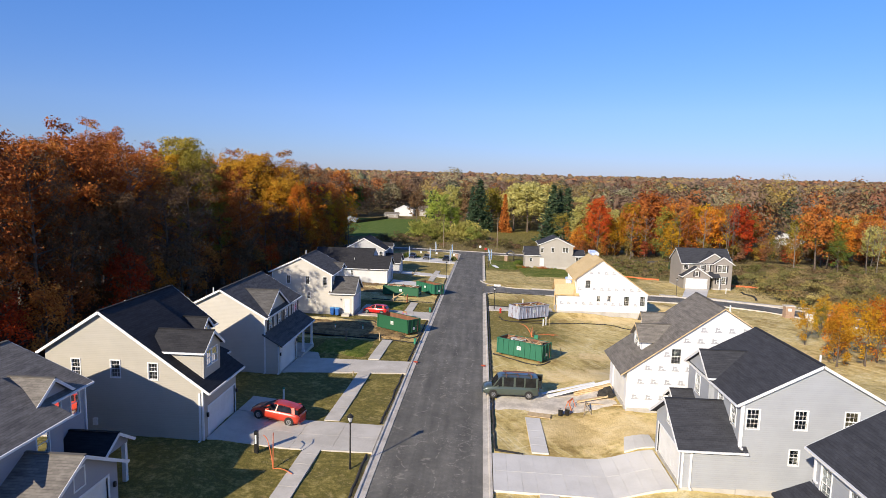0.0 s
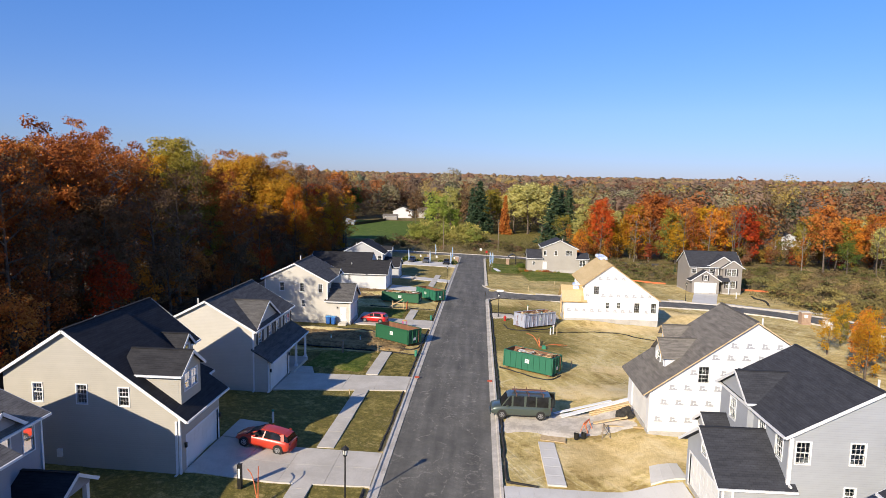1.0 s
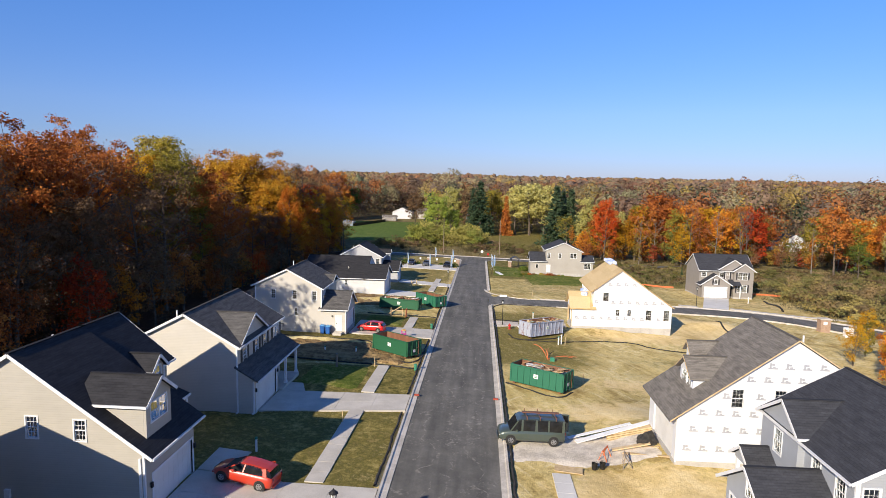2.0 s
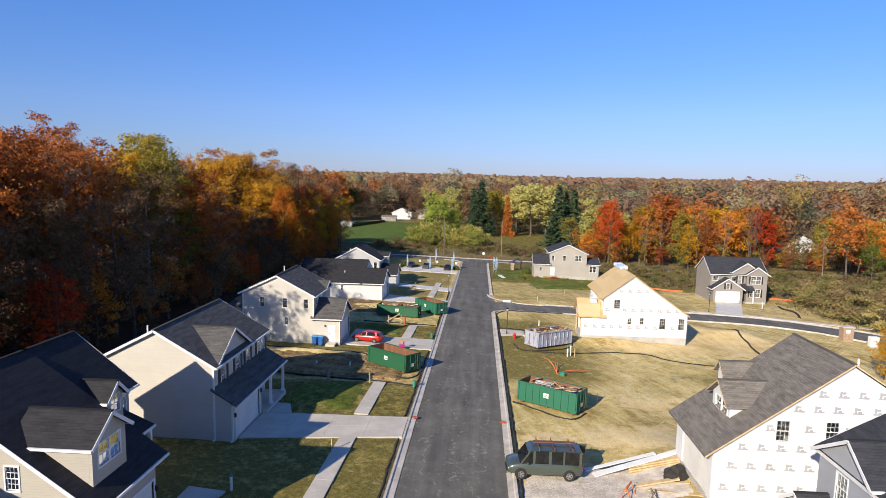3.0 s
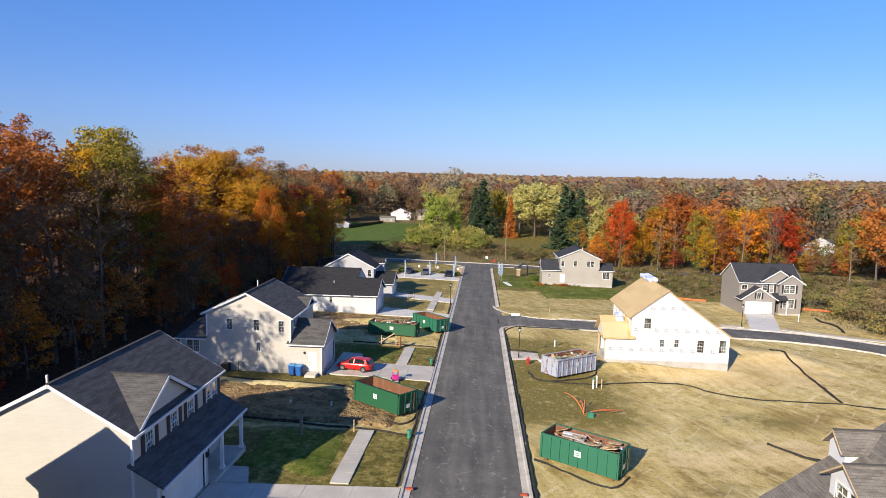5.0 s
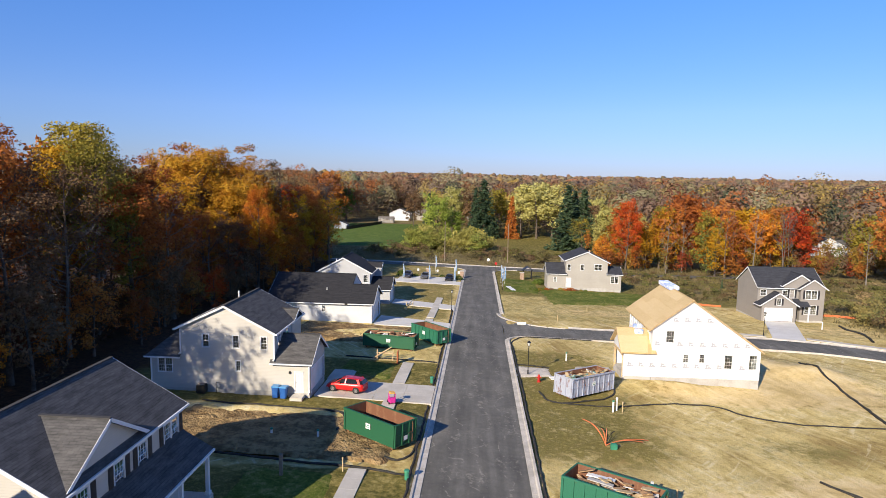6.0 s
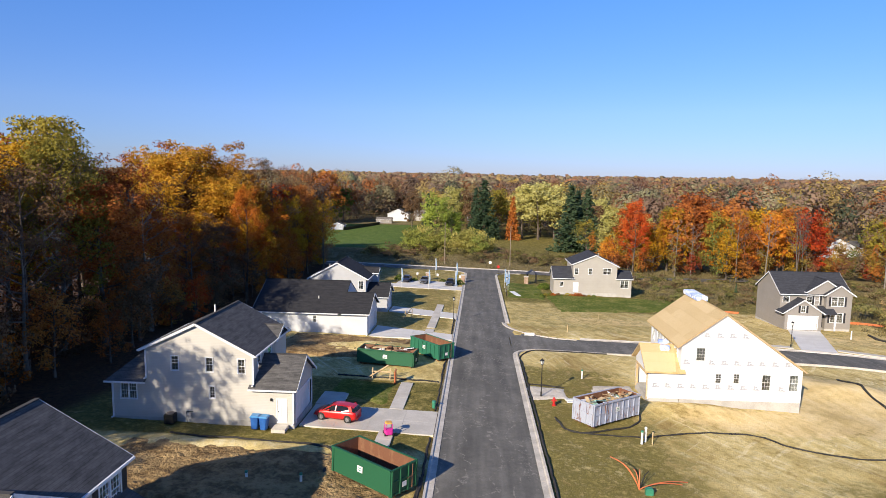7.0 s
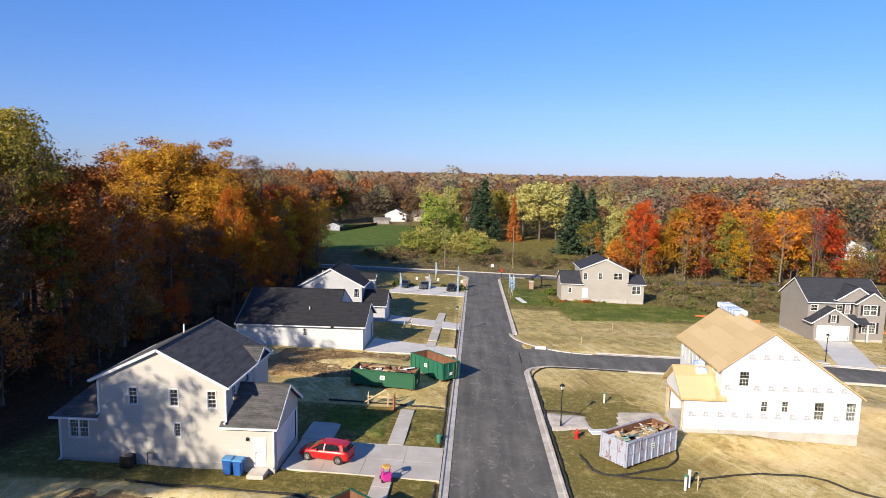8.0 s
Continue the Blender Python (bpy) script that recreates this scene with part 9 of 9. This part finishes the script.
board("white_board", (9.9, 60.0, 0.15), (16.0, 61.7, 0.55), 0.55, 0.06, BOARD_WHITE, "long white trim board propped on lumber")
board("white_board", (9.4, 60.6, 0.22), (14.5, 61.9, 0.45), 0.35, 0.05, BOARD_WHITE, "white trim board on the gravel")
for k in range(4):
    board("lumber", (12.4, 60.6 + 0.12 * k, 0.12 + 0.11 * k), (16.0, 60.7 + 0.1 * k, 0.12 + 0.11 * k), 0.5, 0.09, LUMBER, "stack of fresh timber planks", "lumber")
board("lumber", (13.0, 57.8, 0.2), (15.9, 56.2, 0.1), 0.28, 0.06, LUMBER, "loose timber plank beside the wall", "lumber")
board("lumber", (12.3, 58.3, 0.3), (15.0, 58.1, 0.3), 0.35, 0.1, LUMBER, "loose timber plank beside the wall", "lumber")
board("lumber", (13.4, 58.9, 0.12), (15.6, 57.8, 0.12), 0.2, 0.06, LUMBER, "loose timber plank beside the wall", "lumber")
board("white_board", (8.0, 102.2, 0.1), (10.6, 103.0, 0.12), 0.4, 0.12, BOARD_WHITE, "white boards lying by a dumpster")
board("white_board", (8.1, 101.7, 0.08), (10.5, 102.5, 0.1), 0.3, 0.1, BOARD_WHITE, "white boards lying by a dumpster")
board("plywood", (7.7, 55.2, 0.12), (9.6, 54.9, 0.12), 0.9, 0.05, LUMBER, "pale plywood form at the end of the path", "board")
board("white_board", (6.8, 173.0, 0.15), (7.8, 167.5, 0.15), 1.0, 0.1, BOARD_WHITE, "long white board lying on a lawn")


def sawhorse(x, y, yaw, material, label):
    c = thing("sawhorse", on_land(x, y, yaw), label, "sawhorse", "sawhorses")
    bm = bmesh.new()
    beam(bm, (-0.6, 0, 0.8), (0.6, 0, 0.8), 0.09, 0.1)
    lpart("beam", bm, material, c)
    for s in (-1, 1):
        for e in (-1, 1):
            bm = bmesh.new()
            beam(bm, (s * 0.5, e * 0.35, -0.05), (s * 0.45, e * 0.04, 0.78), 0.07, 0.05)
            lpart("leg", bm, material, c)


sawhorse(11.6, 57.3, 60, ORANGE, "orange sawhorse beside the gravel drive")
sawhorse(12.9, 56.0, 80, WOOD_GREY, "old timber sawhorse on bare earth")
for x, y in ((10.5, 55.5), (11.1, 55.7)):
    c = thing("bucket", on_land(x, y, 0), "black plastic bucket on bare earth", "bucket", "buckets")
    bm = bmesh.new()
    rod(bm, (0, 0, 0), (0, 0, 0.45), 0.17, 0.21, 14, False)
    rod(bm, (0, 0, 0.0), (0, 0, 0.02), 0.17, 0.17, 14)
    lpart("body", bm, DARK_METAL, c)
    bm = bmesh.new()
    for k in range(8):
        a, b = math.pi * k / 8, math.pi * (k + 1) / 8
        rod(bm, (0.21 * math.cos(a), 0, 0.45 + 0.16 * math.sin(a)), (0.21 * math.cos(b), 0, 0.45 + 0.16 * math.sin(b)), 0.012, 0.012, 4)
    lpart("handle", bm, DARK_METAL, c)
bm = bmesh.new()
bmesh.ops.create_icosphere(bm, subdivisions=3, radius=0.75)
for v in bm.verts:
    k = 1 + 0.35 * noise.noise(v.co * 2.2)
    v.co = Vector((v.co.x * k * 1.05, v.co.y * k * 0.8, max(-0.2, v.co.z * k * 0.95)))
bm.transform(on_land(15.0, 58.8, 20, 0.15))
solo("tarp", bm, SOCK, on_land(15.0, 58.8, 20), "crumpled black tarpaulin heap by the wall", "tarpaulin")


def trestle(x, y, yaw):
    """Batter boards: two stakes, a rail and a raking brace."""
    c = thing("batter_board", on_land(x, y, yaw), "timber batter boards with a raking brace", "timber frame", "batter boards")
    for s in (-0.9, 0.9):
        bm = bmesh.new()
        beam(bm, (s, 0, -0.1), (s, 0, 1.2), 0.09, 0.09)
        lpart("stake", bm, LUMBER, c)
    bm = bmesh.new()
    beam(bm, (-1.0, 0.06, 0.75), (1.0, 0.06, 0.75), 0.05, 0.14)
    lpart("rail", bm, LUMBER, c)
    bm = bmesh.new()
    beam(bm, (-1.5, -0.1, 0.05), (0.7, -0.06, 1.5), 0.05, 0.12)
    lpart("brace", bm, LUMBER, c)


trestle(-10.4, 105.6, 4)
trestle(-11.4, 139.0, 60)
bm = bmesh.new()
box(bm, -8.85, -8.75, 104.2, 105.2, gz(-8.8, 104.7) - 0.05, gz(-8.8, 104.7) + 1.3)
solo("orange_mesh", bm, ORANGE, Matrix.Translation((-8.8, 104.7, gz(-8.8, 104.7))), "orange safety mesh on a stake", "safety mesh")

# service units at the cream house
ac = thing("air_conditioner", Matrix.Translation((-24.9, 90.5, gz(-24.9, 90.5))), "dark air-conditioning unit by a foundation wall", "air conditioner")
bm = bmesh.new()
box(bm, -0.4, 0.4, -0.35, 0.35, 0.05, 0.85)
bmesh.ops.bevel(bm, geom=bm.edges[:], offset=0.05, segments=2, affect='EDGES')
lpart("case", bm, DARK_METAL, ac)
bm = bmesh.new()
rod(bm, (0, 0, 0.85), (0, 0, 0.9), 0.33, 0.3, 16)
lpart("fan_grille", bm, WOOD_GREY, ac)
gm = thing("gas_meter", Matrix.Translation((-23.5, 90.85, gz(-23.5, 90.85))), "grey gas meter and pipes against a wall", "meter")
bm = bmesh.new()
box(bm, -0.16, 0.16, -0.12, 0.12, 0.5, 0.85)
bmesh.ops.bevel(bm, geom=bm.edges[:], offset=0.03, segments=2, affect='EDGES')
lpart("case", bm, FOUNDATION, gm)
bm = bmesh.new()
rod(bm, (-0.22, 0, -0.1), (-0.22, 0, 0.95), 0.03, 0.03, 6)
rod(bm, (-0.22, 0, 0.95), (0.3, 0, 0.95), 0.03, 0.03, 6)
lpart("pipe", bm, DARK_METAL, gm)


def flag(x, y, h=4.2):
    c = thing("feather_flag", Matrix.Translation((x, y, gz(x, y))), "blue and white feather flag on a thin pole", "flag", "feather flags")
    bm = bmesh.new()
    rod(bm, (0, 0, -0.1), (0, 0, h), 0.03, 0.015, 6)
    lpart("pole", bm, PLASTIC_WHITE, c)
    bm = bmesh.new()
    n = 10
    for i in range(n):
        t0, t1 = i / n, (i + 1) / n
        w0, w1 = (0.10 + 0.24 * math.sin(math.pi * min(1, t0 * 0.75 + 0.2))), (0.10 + 0.24 * math.sin(math.pi * min(1, t1 * 0.75 + 0.2)))
        slab(bm, [(0.03, 0.06 * math.sin(5 * t0), h * (0.3 + 0.7 * t0)), (0.03 + w0, 0.12 * math.sin(4 * t0 + 1), h * (0.3 + 0.7 * t0)), (0.03 + w1, 0.12 * math.sin(4 * t1 + 1), h * (0.3 + 0.7 * t1)), (0.03, 0.06 * math.sin(5 * t1), h * (0.3 + 0.7 * t1))], (0, 0.012, 0))
    bmesh.ops.remove_doubles(bm, verts=bm.verts[:], dist=0.001)
    lpart("banner", bm, FLAG_BLUE, c)


for x, y in ((-16.6, 171.0), (-10.8, 170.5), (-5.2, 169.4), (-11.1, 195), (-5.6, 188), (5.4, 178.7), (5.5, 173.2), (6.1, 176.5)):
    flag(x, y)


def pole(x, y, h, label="tall bare wooden utility pole"):
    c = thing("utility_pole", Matrix.Translation((x, y, gz(x, y))), label, "utility pole", "utility poles")
    bm = bmesh.new()
    rod(bm, (0, 0, -0.3), (0, 0, h), 0.14, 0.09, 8)
    lpart("shaft", bm, WOOD_GREY, c)


pole(-10.4, 224.5, 12.3)
pole(9.2, 228.5, 12.3)
sg = thing("road_sign", Matrix.Translation((3.0, 217.5, gz(3.0, 217.5))), "round white sign on a post", "sign")
bm = bmesh.new()
rod(bm, (0, 0, -0.1), (0, 0, 1.7), 0.04, 0.04, 6)
lpart("post", bm, DARK_METAL, sg)
bm = bmesh.new()
rod(bm, (0, -0.05, 1.7), (0, -0.02, 1.7), 0.45, 0.45, 16)
lpart("plate", bm, PLACARD, sg)
sg = thing("stop_sign", Matrix.Translation((4.8, 202, gz(4.8, 202))), "red sign seen edge-on at the corner", "sign")
bm = bmesh.new()
rod(bm, (0, 0, -0.1), (0, 0, 2.0), 0.04, 0.04, 6)
lpart("post", bm, DARK_METAL, sg)
bm = bmesh.new()
rod(bm, (0, -0.05, 2.2), (0, -0.02, 2.2), 0.38, 0.38, 8)
lpart("plate", bm, HYDRANT_RED, sg)
for x, y in ((-14.5, 184.0), (-9.8, 183.8), (-4.6, 182.5)):
    c = thing("bay_sign", Matrix.Translation((x, y, gz(x, y))), "small white sign at a parking bay", "sign", "parking bay signs")
    bm = bmesh.new()
    rod(bm, (0, 0, -0.1), (0, 0, 1.5), 0.03, 0.03, 6)
    lpart("post", bm, DARK_METAL, c)
    bm = bmesh.new()
    box(bm, -0.22, 0.22, -0.02, 0.01, 1.2, 1.8)
    lpart("plate", bm, PLACARD, c)
for x, y in ((-12.2, 186.0), (-3.9, 185.0), (10.9, 188.0)):
    c = thing("stone_pillar", Matrix.Translation((x, y, gz(x, y))), "tan stone pillar beside planting", "pillar", "stone pillars")
    bm = bmesh.new()
    box(bm, -0.45, 0.45, -0.45, 0.45, -0.1, 1.6)
    lpart("shaft", bm, BRICK_TAN, c)
    bm = bmesh.new()
    box(bm, -0.55, 0.55, -0.55, 0.55, 1.6, 1.75)
    lpart("cap", bm, CONCRETE, c)

# brick mailbox pier and grey cabinet by the curving street
c = thing("brick_pier", Matrix.Translation((57.6, 113.5, gz(57.6, 113.5))), "tan brick mailbox pier with a white plate", "pier")
bm = bmesh.new()
box(bm, -0.75, 0.75, -0.6, 0.6, -0.1, 2.0)
lpart("shaft", bm, BRICK_TAN, c)
bm = bmesh.new()
box(bm, -0.85, 0.85, -0.7, 0.7, 2.0, 2.15)
lpart("cap", bm, CONCRETE, c)
bm = bmesh.new()
box(bm, -0.4, 0.2, -0.64, -0.6, 1.2, 1.7)
lpart("plate", bm, PLACARD, c)
c = thing("street_cabinet", Matrix.Translation((59.3, 109.8, gz(59.3, 109.8))), "pale grey cabinet beside the street", "cabinet")
bm = bmesh.new()
box(bm, -0.6, 0.6, -0.4, 0.4, 0, 1.5)
bmesh.ops.bevel(bm, geom=bm.edges[:], offset=0.05, segments=2, affect='EDGES')
lpart("case", bm, PLACARD, c)
c = thing("street_sign_board", Matrix.Translation((6.9, 130.4, gz(6.9, 130.4))), "small white board leaning at the kerb", "sign")
bm = bmesh.new()
beam(bm, (-0.7, 0, 0.25), (0.7, 0, 0.25), 0.05, 0.4)
lpart("plate", bm, PLACARD, c)


def orange_fence(points, h=0.4):
    bm = bmesh.new()
    for (x0, y0), (x1, y1) in zip(points, points[1:]):
        z0, z1 = land(x0, y0), land(x1, y1)
        slab(bm, [(x0, y0, z0), (x1, y1, z1), (x1, y1, z1 + h), (x0, y0, z0 + h)], (0, 0.02, 0))
    x, y = points[0]
    solo("barrier_fence", bm, ORANGE, Matrix.Translation((x, y, land(x, y))), "low orange plastic barrier fence", "fence", "orange barrier fences")


orange_fence([(38, 162.5), (42, 162), (46, 161.2), (48.6, 160.6)])
orange_fence([(62.5, 155.5), (67, 154.5), (72, 152), (78, 149)])

# small black pavilion and planting beds by the tan house
c = thing("pavilion", Matrix.Translation((12.4, 190, gz(12.4, 190))), "small dark garden pavilion with gabled roof", "pavilion")
for sx in (-1, 1):
    for sy in (-0.8, 0.8):
        bm = bmesh.new()
        box(bm, sx - 0.09, sx + 0.09, sy - 0.09, sy + 0.09, -0.1, 2.2)
        lpart("post", bm, DARK_METAL, c)
for s in (-1, 1):
    bm = bmesh.new()
    slab(bm, [(s * 1.4, -1.2, 2.1), (s * 1.4, 1.2, 2.1), (0, 1.2, 3.0), (0, -1.2, 3.0)], (0, 0, 0.08))
    bmesh.ops.recalc_face_normals(bm, faces=bm.faces[:])
    lpart("roof", bm, DARK_METAL, c)


def shrub(x, y, r, hue, label="low rounded garden shrub"):
    g = np.random.default_rng(int(abs(x * 100) + y * 10))
    n = 260
    d = g.normal(0, 1, (n, 3))
    d /= np.linalg.norm(d, axis=1, keepdims=True)
    d[:, 2] = np.abs(d[:, 2])
    cpos = d * (r * g.uniform(0.55, 1.0, n) ** 0.5)[:, None] * (1, 1, 0.9)
    v, f = leaf_quads(g, cpos, g.uniform(0.6, 1.3, n) * r * 0.16)
    ob = new("shrub", mesh_of("shrub", v, f, LEAF[hue]))
    ob.matrix_world = Matrix.Translation((x, y, land(x, y) - 0.05))
    tagged(ob, label, "shrub", "garden shrubs")


for k in range(14):
    shrub(11.5 + k * 0.95 + rng.uniform(-0.3, 0.3), 170.0 + 0.25 * k + rng.uniform(-0.5, 0.5), rng.uniform(0.4, 0.8), rng.choice(["green", "brown", "rust", "olive"]))
for x, y, r in ((14.2, 181, 1.4), (15.0, 184, 1.1), (-18.4, 184, 1.5), (-4.6, 180.8, 1.2), (-15, 183, 0.8), (-8.6, 183.6, 0.8), (12.6, 168, 0.7)):
    shrub(x, y, r, "green", "dark green clipped garden shrub")


# ---------------------------------------------------------------- far buildings
def far_house(x, y, w, d, eave, ridge, wall_m, roof_m, label, yaw=0.0, ax='x', name="far_house"):
    z = land(x, y)
    h = thing("house", Matrix.Translation((x, y, z)), label, "house", "far houses")
    if ax == 'x':
        s = gable_block(h, 'x', x - w / 2, x + w / 2, y, y + d, z - 0.3, ((y - 0.4, z + eave), (y + d / 2, z + ridge), (y + d + 0.4, z + eave)), wall_m, roof_m, base=0.3)
        f = s[2]
        k = max(1, int(w // 3.5))
        for i in range(k):
            a = x - w / 2 + w * (i + 0.5) / k
            window(h, Side((0, y - 0.02), (1, 0), (0, -1)), a - 0.5, a + 0.5, z + 1.0, z + 2.1, cols=2)
    else:
        s = gable_block(h, 'y', y, y + d, x - w / 2, x + w / 2, z - 0.3, ((x - w / 2 - 0.4, z + eave), (x, z + ridge), (x + w / 2 + 0.4, z + eave)), wall_m, roof_m, base=0.3)
        for a in (x - w / 4, x + w / 4):
            window(h, Side((0, y - 0.02), (1, 0), (0, -1)), a - 0.6, a + 0.6, z + 1.0, z + 2.3, cols=2)
    return h


far_house(-50.5, 421, 13, 10, 4.4, 7.6, SIDING_WHITE, ROOF_BROWN, "white house with a brown roof beyond the green field", ax='y')
far_house(-36.5, 427, 9, 9, 4.0, 7.0, SIDING_TAN, ROOF_BROWN, "tan house beside the white one beyond the field", ax='x')
far_house(-56, 400, 9, 5, 2.3, 3.6, SIDING_TAUPE, ROOF_BROWN, "brown garden shed at the field's edge", ax='x')
far_house(-71, 345, 6.5, 5, 2.6, 4.0, SIDING_GREY, ROOF_GREY, "grey garden shed beside a dark fence", ax='y')
far_house(-2, 448, 12, 9, 4.0, 7.4, SIDING_WHITE, ROOF_GREY, "white house half hidden in far trees", ax='y')
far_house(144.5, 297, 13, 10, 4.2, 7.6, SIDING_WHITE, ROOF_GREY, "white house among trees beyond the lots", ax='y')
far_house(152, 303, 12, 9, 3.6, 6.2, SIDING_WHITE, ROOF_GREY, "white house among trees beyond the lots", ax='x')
far_house(151, 414, 12, 9, 4.0, 7.2, SIDING_WHITE, ROOF_GREY, "white house among trees beyond the lots", ax='x')
far_house(92, 330, 12, 9, 4.0, 7.2, SIDING_TAN, ROOF_GREY, "tan house among trees beyond the lots", ax='x')
fb = thing("board_fence", Matrix.Translation((-64, 345, land(-64, 345))), "dark board fence beside the green field", "fence")
for k in range(26):
    x, y = -67.0 + 0.42 * k, 341 + 1.7 * k
    bm = bmesh.new()
    z = land(x, y)
    beam(bm, (x, y, z + 0.9), (x + 0.42, y + 1.66, z + 0.9), 0.06, 1.9)
    part("fence_panel", bm, DARK_METAL, fb)
